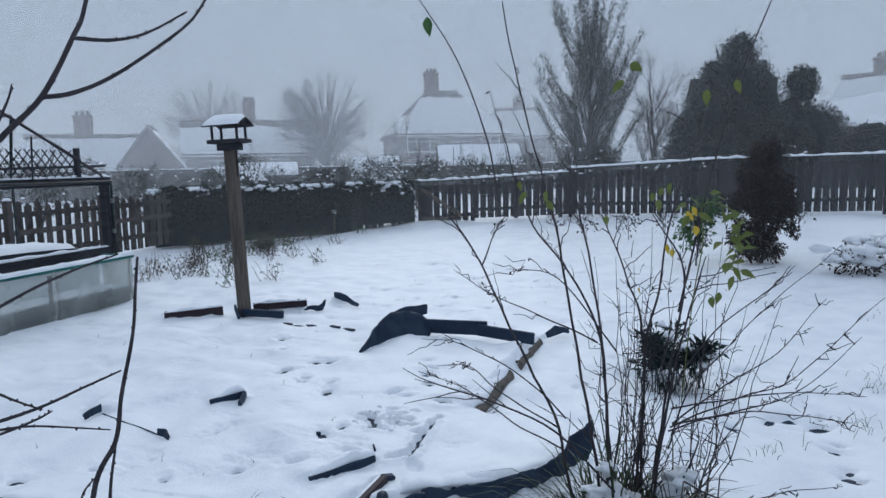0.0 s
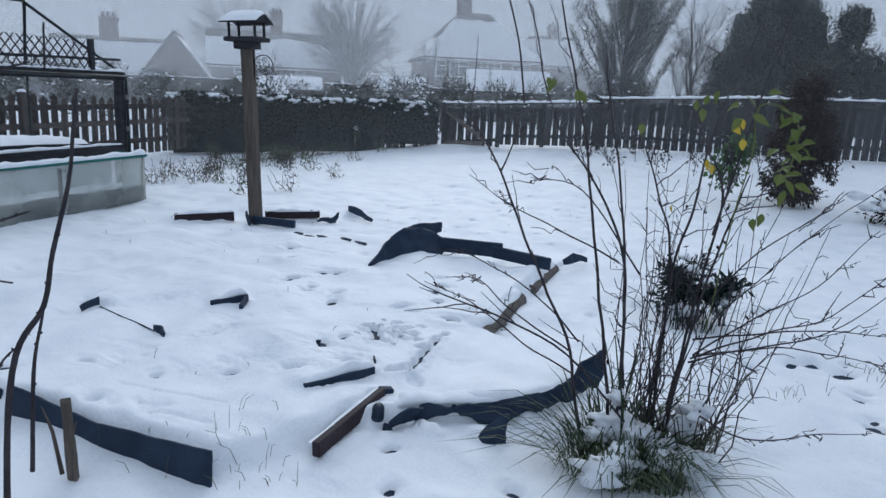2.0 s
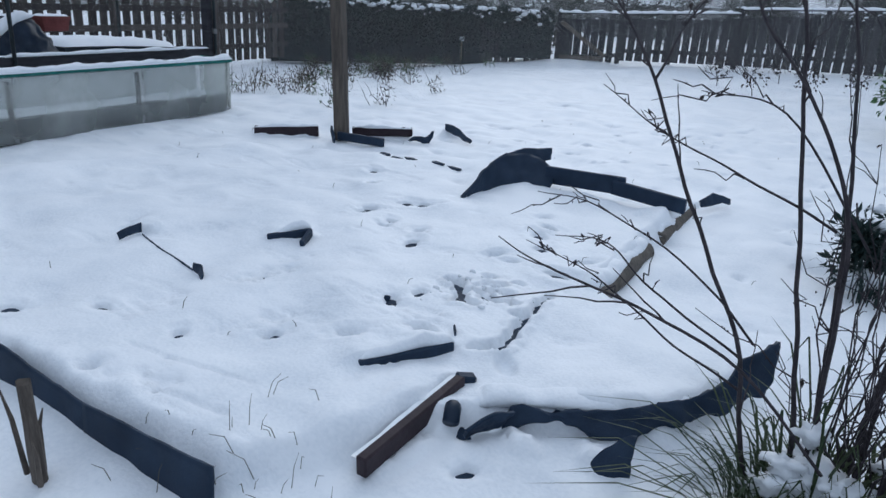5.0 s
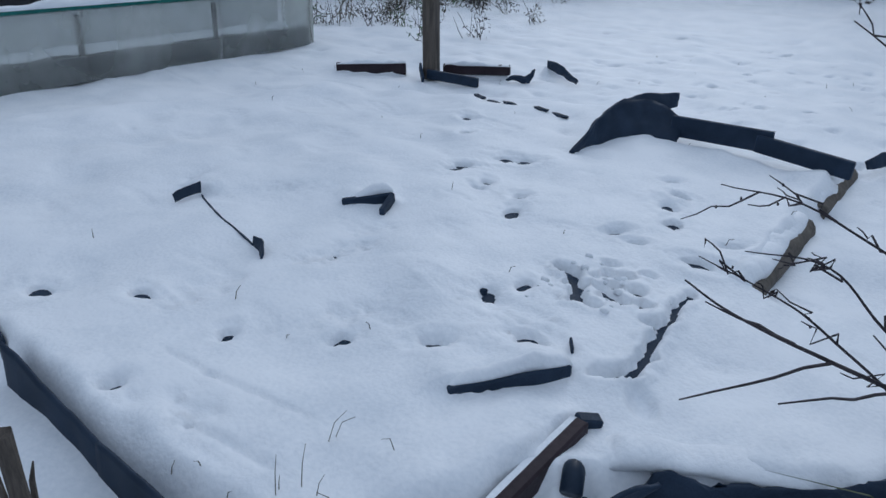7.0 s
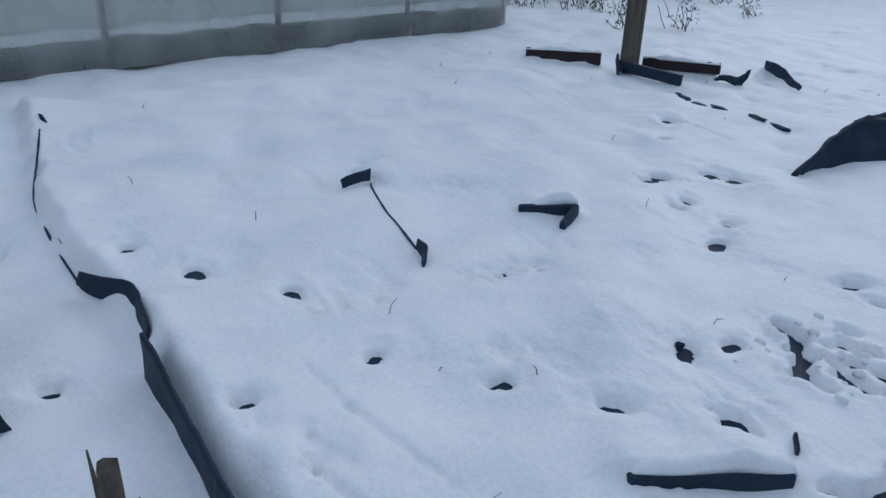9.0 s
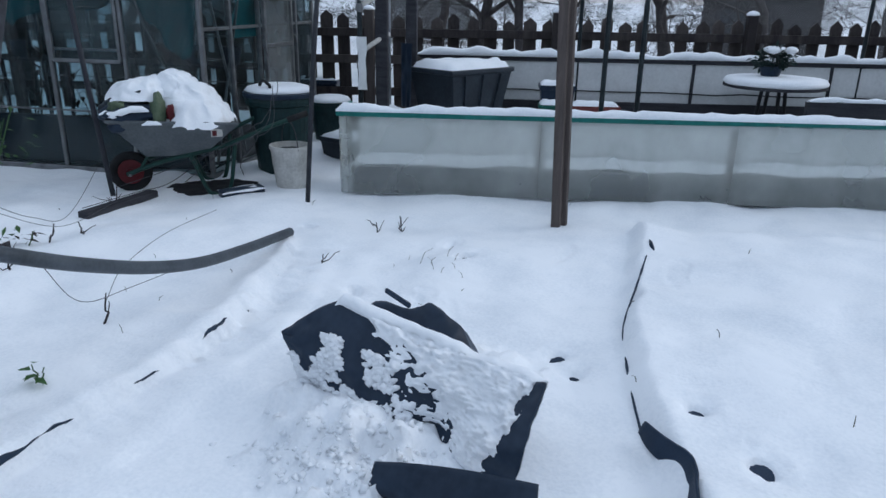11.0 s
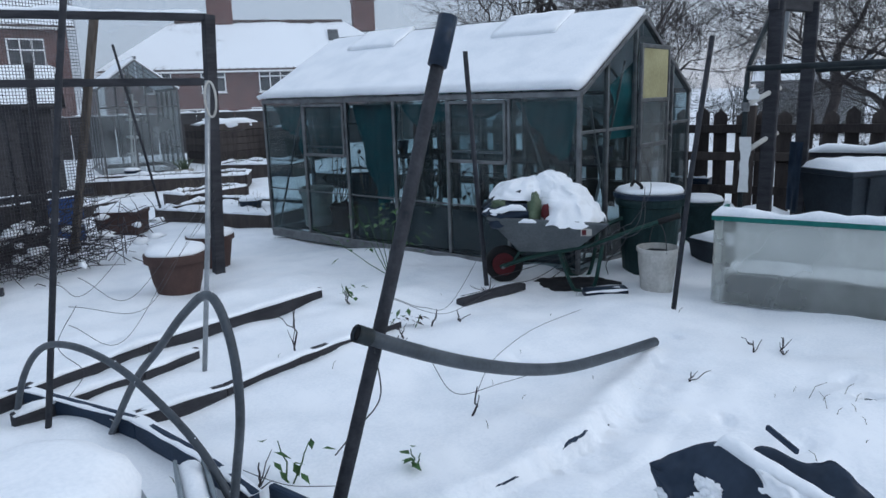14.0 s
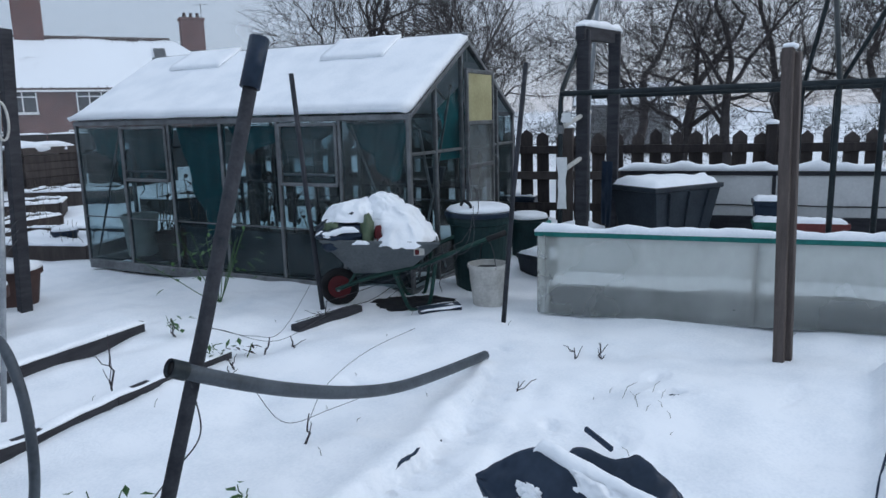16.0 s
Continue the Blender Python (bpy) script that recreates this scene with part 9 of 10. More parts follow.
part("rope_loop", Mesh().tube([(-1.83 + 0.028 * math.cos(a), -1.405, 1.35 + 0.085 * math.sin(a)) for a in [2 * math.pi * k / 20 for k in range(21)]], 0.006, 6), "pail", tube, "pale rope loop", True)
hose = thing("bent_pipe", (-1.6, 0.17, 0.0), 0, "bent grey plastic pipe sagging from the pole to the snow", "pipe")
line = curve([(-1.575, 0.185, 0.60), (-1.78, 0.20, 0.495), (-2.02, 0.205, 0.385), (-2.35, 0.165, 0.255), (-2.70, 0.11, 0.15), (-3.10, 0.05, 0.08), (-3.58, -0.02, 0.015)], 8)
part("pipe", Mesh().tube(line, 0.026, 14, False), "pipe_grey", hose, smooth=True)
part("coupling", Mesh().tube([line[0], line[2]], 0.030, 14, False), "pipe_dark", hose, "dark open coupling", True)
# solid black plug just inside the mouth, in place of the hollow's shade
part("bore", Mesh().tube([line[0] + (line[1] - line[0]) * 0.3, line[3]], 0.020, 12), "rubber", hose, "black plug standing for the shade in the pipe mouth", True)

def hoop(pts, r, label):
    t = thing("hoop", (pts[0][0], pts[0][1], -0.03), 0, label, "hoop", "cloche hoops")
    part("pipe", Mesh().tube(curve(pts, 8), r, 12), "pipe_grey", t, smooth=True)
    sp = Mesh()
    c = curve(pts, 40)
    rr = random.Random(int(r * 9999))
    for _ in range(22):
        i = rr.randrange(len(c))
        o = Vector((rr.gauss(0, 1), rr.gauss(0, 1), rr.gauss(0.6, 1))).normalized() * r * 0.95
        sp.blob(c[i] + o, (0.003, 0.003, 0.005), 0.3, 5)
    part("snow_specks", sp, "snow", t, "specks of snow on the pipe")


hoop([(-1.110, -1.074, -0.05), (-1.130, -0.724, 0.28), (-1.150, -0.424, 0.50), (-1.165, -0.174, 0.68), (-1.175, 0.026, 0.775), (-1.180, 0.136, 0.66), (-1.180, 0.156, 0.45), (-1.175, 0.086, 0.20), (-1.170, 0.006, -0.05)], 0.0140, "grey plastic hoop arched over the bed")
hoop([(-0.820, -1.484, -0.05), (-0.860, -1.354, 0.20), (-0.910, -1.154, 0.37), (-0.975, -0.924, 0.425), (-1.050, -0.654, 0.405), (-1.110, -0.414, 0.33), (-1.180, -0.174, 0.18), (-1.230, 0.026, -0.05)], 0.0140, "grey plastic hoop arched low over the bed")

# ---- bed edging boards ----
def edging(pts, h, w, label, snow=0.035, mat="board_dark", z=0.0, group="bed edging boards", side=0.0):
    P3 = [Vector((x, y, gz(x, y) + z)) for x, y in pts]
    t = thing("bed_board", P3[0], 0, label, "board", group)
    for a, b in zip(P3, P3[1:]):
        part("board", Mesh().beam(a, b, w, h, 0.006), mat, t)
    if snow:
        d = (P3[-1] - P3[0]).normalized()
        off = Vector((d.y, -d.x, 0)) * side
        part("snow", Mesh().ridge([p + off + Vector((0, 0, h / 2 - 0.006)) for p in P3], w * 1.3 + 0.02, snow * 0.7, 0.05, 1.0, P3[0].x), "snow", t, "uneven snow on the board", True)


edging([(-0.55, -1.60), (-1.55, -1.95), (-2.85, -2.25)], 0.11, 0.045, "dark bed board with snow along its top", 0.03, z=0.015)
edging([(-0.80, -1.42), (-1.40, -1.55), (-1.75, -1.72)], 0.10, 0.04, "dark bed board with snow along its top", 0.03, "board_dark", z=0.01)
edging([(-1.12, -1.07), (-1.65, -1.13), (-2.10, -1.22), (-2.85, -1.32)], 0.09, 0.04, "dark bed board with snow along its top", 0.025, z=0.015)
edging([(-0.90, -1.66), (-1.19, -0.96), (-1.27, -0.45), (-1.29, -0.04)], 0.13, 0.03, "dark bed end board edged with snow", 0.012, "fabric", z=0.035)
edging([(-1.36, -0.07), (-1.42, 0.20)], 0.13, 0.03, "dark short bed board", 0.0, "fabric", z=0.02)
strip = thing("bed_board", (-1.46, 0.385, -0.05), 0, "dark bed edging surfacing here and there along a ridge of snow", "board", "bed edging boards")
way = curve([(-1.44, 0.375, 0), (-1.75, 0.39, 0), (-2.05, 0.395, 0), (-2.50, 0.375, 0), (-3.0, 0.25, 0), (-3.55, 0.02, 0)], 24)


def surfacing(u, v):
    p = way[min(int(u * (len(way) - 1)), len(way) - 1)]
    top = gz(p.x, p.y) - 0.001 - 0.03 * max(0, -2.75 - p.x) + 0.024 * noise.noise((p.x * 5.2, p.y * 3, 5)) + 0.008 * noise.noise((p.x * 23, p.y * 9, 2))
    return Vector((p.x, p.y + 0.018 * noise.noise((p.x * 5, 1, 3)), -0.09 + (top + 0.09) * v))


part("board", Mesh().grid(len(way) - 1, 3, surfacing), "fabric", strip).modifiers.new("thick", "SOLIDIFY").thickness = 0.014
edging([(-3.42, -1.41), (-4.05, -1.44)], 0.05, 0.08, "dark plank lying by the wheelbarrow", 0, "board_dark", z=0.015)
edging([(-4.18, -0.98), (-4.42, -0.80)], 0.05, 0.10, "dark plank under the wheelbarrow", 0.015, "plastic_black", z=0.02)
fr = thing("white_frame", (-1.08, -0.05, 0.0), 0, "narrow pale frame filled with snow by the hoops", "frame")
for a, b in (((-1.12, -0.30), (-0.98, 0.20)), ((-1.21, -0.28), (-1.07, 0.24))):
    part("side", Mesh().beam((*a, 0.05), (*b, 0.06), 0.014, 0.17), "barrel", fr)
part("snow", Mesh().ridge([(-1.165, -0.30, 0.04), (-1.02, 0.23, 0.05)], 0.10, 0.10, 0.03, 0.5, 2), "snow", fr, "snow filling the frame", True)

# ---- crumpled black sheeting by the path ----
bag = thing("plastic_sheet", (-2.25, 1.35, 0.0), 0, "crumpled black plastic sheet half buried in snow", "plastic sheet", "plastic sheets")


def along(line, u):
    """The place at the share u of a line of points."""
    f = min(max(u, 0.0), 1.0) * (len(line) - 1)
    i = min(int(f), len(line) - 2)
    return line[i].lerp(line[i + 1], f - i)


# the raised fold, from its pointed snout to the torn end, and the foot of its face
FOLD = curve([(-2.195, 0.880, 0.185), (-2.24, 0.96, 0.248), (-2.27, 1.05, 0.298), (-2.27, 1.12, 0.283), (-2.27, 1.34, 0.228), (-2.27, 1.53, 0.195), (-2.25, 1.73, 0.170), (-2.20, 1.80, 0.195)], 8)
FOOT = curve([(-2.190, 0.895, 0.165), (-2.16, 0.955, 0.10), (-2.16, 1.02, 0.02), (-2.10, 1.20, -0.01), (-2.10, 1.36, -0.01), (-2.11, 1.50, -0.02), (-2.00, 1.62, -0.03), (-1.96, 1.77, -0.04)], 8)


def face(u, v):
    """The steep side of the fold, hollowed and creased."""
    p = along(FOLD, u).lerp(along(FOOT, u), v)
    p += Vector((0.045 * math.sin(math.pi * v) * min(1, u * 5), 0, 0))
    crease = 0.020 * math.sin(u * 21 + v * 3.5) * v * min(1, u * 4) + 0.012 * noise.noise((u * 9, v * 5, 4))
    return p + Vector((crease, 0, 0.4 * crease)) + noise.noise_vector(p * 22) * 0.005


def thicken(ob, t=0.006):
    ob.modifiers.new("thick", "SOLIDIFY").thickness = t


thicken(part("sheet", Mesh().grid(84, 30, face), "plastic_black", bag, "", True))
CREST = curve([(-2.46, 0.98, 0.13), (-2.49, 1.10, 0.215), (-2.50, 1.20, 0.215), (-2.50, 1.31, 0.245), (-2.50, 1.40, 0.20), (-2.48, 1.48, 0.06)], 8)


def back_fold(u, v):
    """The second fold behind: up from the hollow to its crest and down again."""
    c = along(CREST, u)
    near, rear = Vector((-2.33, c.y - 0.02, 0.10)), Vector((-2.64, c.y + 0.02, -0.02))
    p = near.lerp(c, v * 2) if v < 0.5 else c.lerp(rear, v * 2 - 1)
    return p + noise.noise_vector(p * 9) * 0.018 + noise.noise_vector(p * 26) * 0.006


thicken(part("back_sheet", Mesh().grid(44, 24, back_fold), "plastic_black", bag, "", True))
FLAP_TOP = curve([(-1.81, 1.43, 0.075), (-1.80, 1.55, 0.11), (-1.80, 1.72, 0.135), (-1.795, 1.885, 0.15)], 8)
FLAP_FOOT = curve([(-1.80, 1.43, -0.03), (-1.72, 1.62, -0.03), (-1.73, 1.78, -0.03), (-1.70, 1.93, -0.04)], 8)
thicken(part("flap", Mesh().grid(36, 14, lambda u, v: along(FLAP_TOP, u).lerp(along(FLAP_FOOT, u), v) + Vector((0.03 * math.sin(math.pi * v) + 0.018 * math.sin(u * 13 + v * 4) * v, 0, 0))), "plastic_black", bag, "stiff black flap standing in the snow", True))
rng = random.Random(91)
part("snow_line", Mesh().ridge([along(FOLD, 0.27 + 0.66 * k / 16) + Vector((-0.015, 0, -0.012)) for k in range(17)], 0.058, 0.034, 0.010, 1.0, 3), "snow_loose", bag, "line of snow along the fold", True)


def slab(u, v):
    """Crumbling snow on the lower end of the face; it thins out to nothing at its ragged rim."""
    p = face(u, v)
    rim = min((u - 0.43 - 0.22 * v) * 6, (0.925 - u) * 16, (1.04 - v) * 6) + 0.80 * noise.noise((u * 13, v * 5, 5)) + 0.45 * noise.noise((u * 52, v * 20, 7))
    k = min(1.0, max(0.0, rim))
    rough = 0.024 * noise.noise(p * 24) + 0.022 * abs(noise.noise(p * 55)) + 0.010 * noise.noise(p * 110)
    return p + Vector((0.75, 0, 0.65)) * (-0.010 + k * (0.034 + rough))


part("snow_slab", Mesh().grid(150, 90, slab), "snow_loose", bag, "crumbling snow on the sheet", True)
lumps = Mesh()
for _ in range(3600):
    u, v = rng.uniform(0.10, 0.80), rng.uniform(0.30, 1.0)
    # clusters: below the bend, along the foot, and on the rim of the slab
    here = max(1.3 - abs(u - 0.30 - 0.10 * (1 - v)) / 0.07 if v < 0.75 else 0, (v - 0.66) * 5 * (u < 0.56), 1.0 - abs(u - 0.43 - 0.22 * v) / 0.06)
    if noise.noise((u * 11, v * 7, 3)) + 0.45 + rng.gauss(0, 0.12) < 1.02 - here * 0.75:
        continue
    p = face(u, v)
    r = rng.uniform(0.004, 0.013)
    lumps.blob(p + Vector((0.6, 0, 0.5)) * r * 0.7, (r * 1.2, r * 1.2, r), 0.6, 7, rng.random())
part("crumbs", lumps, "snow_loose", bag, "crumbs of snow on the sheet", True)
rest = Mesh()
for _ in range(260):
    x, y = rng.gauss(-1.86, 0.10), rng.gauss(1.30, 0.17)
    if x > -1.70 or x < -2.08:
        continue
    r = rng.uniform(0.003, 0.011)
    rest.blob((x, y, gz(x, y)), (r * 1.4, r * 1.3, r * 0.8), 0.7, 7, rng.random())
single("snow_crumbs", rest, "snow_loose", "crumbled heap of snow before the black sheet", "snow", kind="stuff", smooth=True)
lying_board("board_end", (-3.02, 0.86, 0.025), (-2.93, 1.02, 0.012), 0.02, 0.025, "fabric", "small dark stick end in the snow", 0)

# ---- fruit cage ----
cage = thing("fruit_cage", (-1.9, -4.6, -0.1), 0, "dark timber fruit cage with wire mesh", "fruit cage")
part("post", Mesh().beam((-2.74, -3.76, -0.12), (-2.84, -3.72, 2.02), 0.085, 0.085), "board_dark", cage, "dark square post")
part("post", Mesh().beam((-1.97, -5.34, -0.12), (-2.32, -4.95, 2.1), 0.06, 0.06), "post_wood", cage, "leaning brown post")
part("post", Mesh().beam((-1.85, -5.84, -0.12), (-1.92, -5.80, 1.75), 0.07, 0.07), "board_dark", cage)
part("post", Mesh().beam((-0.95, -4.6, -0.12), (-0.98, -4.6, 2.0), 0.07, 0.07), "board_dark", cage)
part("rail", Mesh().beam((-2.76, -3.75, 1.50), (-0.9, -4.45, 1.52), 0.05, 0.06), "board_dark", cage)
part("rail", Mesh().beam((-2.83, -3.72, 2.0), (-0.9, -4.45, 2.02), 0.06, 0.06), "board_dark", cage)
part("rail", Mesh().beam((-1.20, -4.10, -0.02), (-0.5, -4.3, -0.02), 0.05, 0.06), "board_dark", cage)
part("snow", Mesh().ridge([(-2.83, -3.72, 2.03), (-0.9, -4.45, 2.05)], 0.06, 0.025, 0.08, 0.9), "snow", cage, "snow on the top rail", True)
part("cross_bar", Mesh().beam((-2.20, -5.25, 0.55), (-0.6, -4.9, 0.55), 0.04, 0.05), "board_dark", cage)
mesh_panel = Mesh()
ma, mb = Vector((-2.14, -4.90, 0)), Vector((-0.55, -4.35, 0))
for k in range(64):
    p = ma.lerp(mb, k / 63)
    mesh_panel.tube([(p.x, p.y, -0.05), (p.x, p.y, 2.24)], 0.0028, 3, False)
for k in range(85):
    z = -0.05 + k * 0.027
    mesh_panel.tube([(ma.x, ma.y, z), (mb.x, mb.y, z)], 0.0028, 3, False)
part("wire_mesh", mesh_panel, "wire", cage, "square wire mesh panel")
part("cage_board", Mesh().beam((-1.75, -5.5, 1.30), (-0.5, -5.3, 1.30), 0.03, 0.12).beam((-1.75, -5.5, 0.1), (-1.72, -5.5, 1.3), 0.05, 0.05), "board_dark", cage)
for k in range(8):
    x0, y0 = -1.78 + 0.165 * k, -5.56 + 0.025 * k
    part("cage_panel_board", Mesh().beam((x0, y0, 0.06), (x0 + 0.01, y0, 1.28 + 0.03 * math.sin(k * 2.1)), 0.15, 0.02, 0.003), "board_dark", cage)
brush = thing("brushwood", (-1.3, -5.6, -0.1), 0, "heap of snowy brushwood behind the mesh", "brushwood")
rng = random.Random(95)
bw = Mesh()
for k in range(620):
    c = Vector((-1.5 + rng.gauss(0, 0.55), -5.3 + rng.gauss(0, 0.35), -0.1 + abs(rng.gauss(0, 0.25))))
    d = Vector((rng.gauss(0, 1), rng.gauss(0, 1), rng.gauss(0.15, 0.4))).normalized() * rng.uniform(0.2, 0.6)
    bw.tube([c, c + d * 0.5 + Vector((0, 0, 0.03)), c + d], [0.005, 0.004, 0.002], 4)
part("twigs", bw, "bark", brush)
sn = Mesh()
for k in range(70):
    sn.blob((-1.5 + rng.gauss(0, 0.5), -5.3 + rng.gauss(0, 0.3), rng.uniform(-0.05, 0.3)), (rng.uniform(0.03, 0.1), rng.uniform(0.03, 0.1), 0.03), 0.4, 7, k)
part("snow_specks", sn, "snow", brush, "snow on the twigs", True)
for x, y, lx, h, mat, lab in ((-1.55, -6.3, 0.7, 0.55, "shed", "dark crate behind the fruit cage"), (-2.15, -6.6, 0.4, 0.5, "blue", "blue plastic drum behind the fruit cage"), (-0.9, -6.6, 1.0, 0.9, "shed", "dark wooden bin with snow behind the mesh")):
    box_planter("crate", (x, y), 20, lx, lx * 0.8, h, 0.02, mat, lab, "crate", "crates behind the cage", 0.06)
shed((-2.2, -11.6, -0.1), 165, 2.2, 1.8, 1.5, 2.0, "dark garden shed behind the fruit cage", "shed")

# ---- raised beds with snow ----
def raised_bed(c, turn, lx, ly, h, label, hump=0.0, seed=0):
    z = gz(*c) - 0.02
    t = thing("raised_bed", (*c, z), turn, label, "raised bed", "raised beds")
    for sy in (-1, 1):
        part("side_board", Mesh().box((0, sy * ly / 2, h / 2), (lx, 0.045, h), None, 0.006), "fence_brown", t, "", False, True)
        part("side_snow", Mesh().ridge([(-lx / 2, sy * ly / 2, h - 0.005), (lx / 2, sy * ly / 2, h - 0.005)], 0.075, 0.035, 0.06, 1.4, seed + sy), "snow", t, "snow on the board", True, True)
    for sx in (-1, 1):
        part("end_board", Mesh().box((sx * (lx / 2 + 0.024), 0, h / 2), (0.045, ly + 0.04, h), None, 0.006), "fence_brown", t, "", False, True)
        part("end_snow", Mesh().ridge([(sx * (lx / 2 + 0.024), -ly / 2, h - 0.005), (sx * (lx / 2 + 0.024), ly / 2, h - 0.005)], 0.075, 0.035, 0.06, 1.4, seed + sx), "snow", t, "snow on the board", True, True)
    part("snow", Mesh().grid(24, 16, lambda u, v: ((u - 0.5) * (lx - 0.05), (v - 0.5) * (ly - 0.05), h - 0.05 + hump * math.sin(u * math.pi) * math.sin(v * math.pi) + 0.05 * noise.noise((u * 6, v * 5, seed)) + 0.03 * noise.noise((u * 15, v * 13, seed)))), "snow_loose", t, "lumpy snow filling the bed", True, True)
    rr = random.Random(seed)
    st = Mesh()
    for k in range(34):
        x, y = rr.uniform(-0.45, 0.45) * lx, rr.uniform(-0.45, 0.45) * ly
        hh = rr.uniform(0.02, 0.22)
        st.tube(wiggle((x, y, h - 0.06), (x + rr.gauss(0, 0.09), y + rr.gauss(0, 0.09), h + hh), 3, 0.04, k), [0.004, 0.0035, 0.003, 0.002], 4)
    part("stalks", st, "straw", t, "dead stalks", False, True)


raised_bed((-4.37, -6.76), -64, 1.75, 1.2, 0.19, "low board-sided raised bed under smooth snow", 0.05, 1)
raised_bed((-4.68, -8.70), 17, 1.1, 0.5, 0.20, "short raised bed under lumpy snow", 0.04, 3)
raised_bed((-4.80, -10.60), -29.5, 2.6, 0.9, 0.24, "long dark raised bed under lumpy snow", 0.05, 4)
raised_bed((-6.90, -11.3), -50, 1.6, 1.0, 0.30, "board-sided raised bed under lumpy snow", 0.06, 5)
raised_bed((-2.75, -9.1), -60, 1.0, 0.8, 0.18, "board-sided raised bed under lumpy snow", 0.10, 6)
raised_bed((-7.4, -8.2), -75, 1.6, 1.0, 0.30, "board-sided raised bed behind the greenhouse", 0.06, 7)
box_planter("planter", (-5.30, -11.25), -30, 0.30, 0.22, 0.30, 0.06, "pail", "white and blue planter with green leaves behind the beds", "planter", "planters", 0.0)
blades = thing("leafy_plant", (-5.30, -11.25, 0.2), 0, "tuft of green leaves in a white planter", "plant")
rng = random.Random(58)
tuft = Mesh()
for k in range(26):
    a, r = rng.uniform(0, 6.28), rng.uniform(0.02, 0.13)
    root = Vector((-5.30 + 0.5 * r * math.cos(a), -11.25 + 0.4 * r * math.sin(a), gz(-5.3, -11.25) + 0.22))
    tuft.tube([root, root + Vector((r * math.cos(a) * 0.5, r * math.sin(a) * 0.5, 0.14)), root + Vector((r * math.cos(a) * 1.6, r * math.sin(a) * 1.6, rng.uniform(0.2, 0.3)))], [0.008, 0.009, 0.002], 4)
part("leaf_tuft", tuft, "bag_green", blades)
for c, lx, ly, h in (((-7.9, -15.2), 1.5, 1.2, 1.0), ((-9.8, -14.5), 1.6, 1.2, 0.9)):
    z = gz(*c) - 0.02
    t = thing("compost_bay", (*c, z), 12, "slatted timber compost bay topped with snow", "compost bay", "compost bays")
    for k in range(6):
        for sy in (-1, 1):
            part("slat", Mesh().box((0, sy * ly / 2, 0.08 + k * h / 6), (lx, 0.03, h / 6 - 0.010)), "fence_brown", t, "", False, True)
        for sx in (-1, 1):
            part("slat", Mesh().box((sx * lx / 2, 0, 0.08 + k * h / 6), (0.03, ly, h / 6 - 0.010)), "fence_brown", t, "", False, True)
    part("snow", Mesh().blob((0, 0, h - 0.05), (lx / 2, ly / 2, 0.16), 0.4, 16, 2), "snow", t, "heap of snow on top", True, True)
for k, (x, y, r, h) in enumerate(((-4.6, -12.0, 0.14, 0.24), (-5.6, -12.1, 0.12, 0.2), (-5.2, -6.4, 0.16, 0.26), (-4.4, -6.6, 0.14, 0.22))):
    vessel("plant_pot", (x, y), [(r * 0.75, 0), (r, h), (r * 1.08, h), (r * 1.08, h + 0.04)], "plastic_black", "dark plant pot with snow among the raised beds", "plant pot", "garden pots", 0.05, 18)
far_fence = thing("back_fence", (-9, -19, 0), 0, "low dark board fence behind the raised beds", "fence", "garden fences")
for k in range(16):
    a, b = Vector((-1.0 - k * 1.05, -19.5 + 0.2 * k, 0.5)), Vector((-2.02 - k * 1.05, -19.3 + 0.2 * k, 0.5))
    part("fence_panel", Mesh().beam(a, b, 0.04, 1.1), "shed", far_fence)
    part("snow", Mesh().ridge([a + Vector((0, 0, 0.55)), b + Vector((0, 0, 0.55))], 0.08, 0.05, 0.15), "snow", far_fence, "snow on the panel", True)

# ---- bare fruit trees beyond the picket fence ----
for k, (x, y, h, r, tw) in enumerate(((-13.4, -2.3, 1.75, 0.13, 1), (-13.0, -6.6, 2.0, 0.13, 1), (-14.2, 0.9, 1.75, 0.13, 1), (-16.0, -4.2, 2.1, 0.13, 1), (-15.5, 4.6, 1.6, 0.12, 1), (-12.2, -9.0, 2.5, 0.13, 1), (-13.6, -0.6, 1.9, 0.11, 1), (-11.6, -7.2, 2.1, 0.11, 1), (-11.0, -4.6, 1.7, 0.09, 1), (-11.5, -5.9, 1.9, 0.10, 1), (-12.4, -1.2, 1.7, 0.10, 1), (-13.0, 2.4, 1.6, 0.10, 1), (-10.8, -8.3, 2.2, 0.10, 1))):
    bare_tree("fruit_tree", (x, y, 0.0), h, r, 1.0, 6 if k < 5 else 5, "spreading bare fruit tree beyond the picket fence", 200 + k, tw, 0.0, "bark_far", 0.25, "bare fruit trees", 0.38, 0.12)
shed((-19.0, 2.5, 0.0), facing(-19, 2.5), 2.4, 2.0, 1.5, 2.0, "shed with snow beyond the fruit trees")
shed((-24.0, -8.0, 0.0), facing(-24, -8), 3.0, 2.0, 1.5, 2.1, "shed with snow beyond the fruit trees")
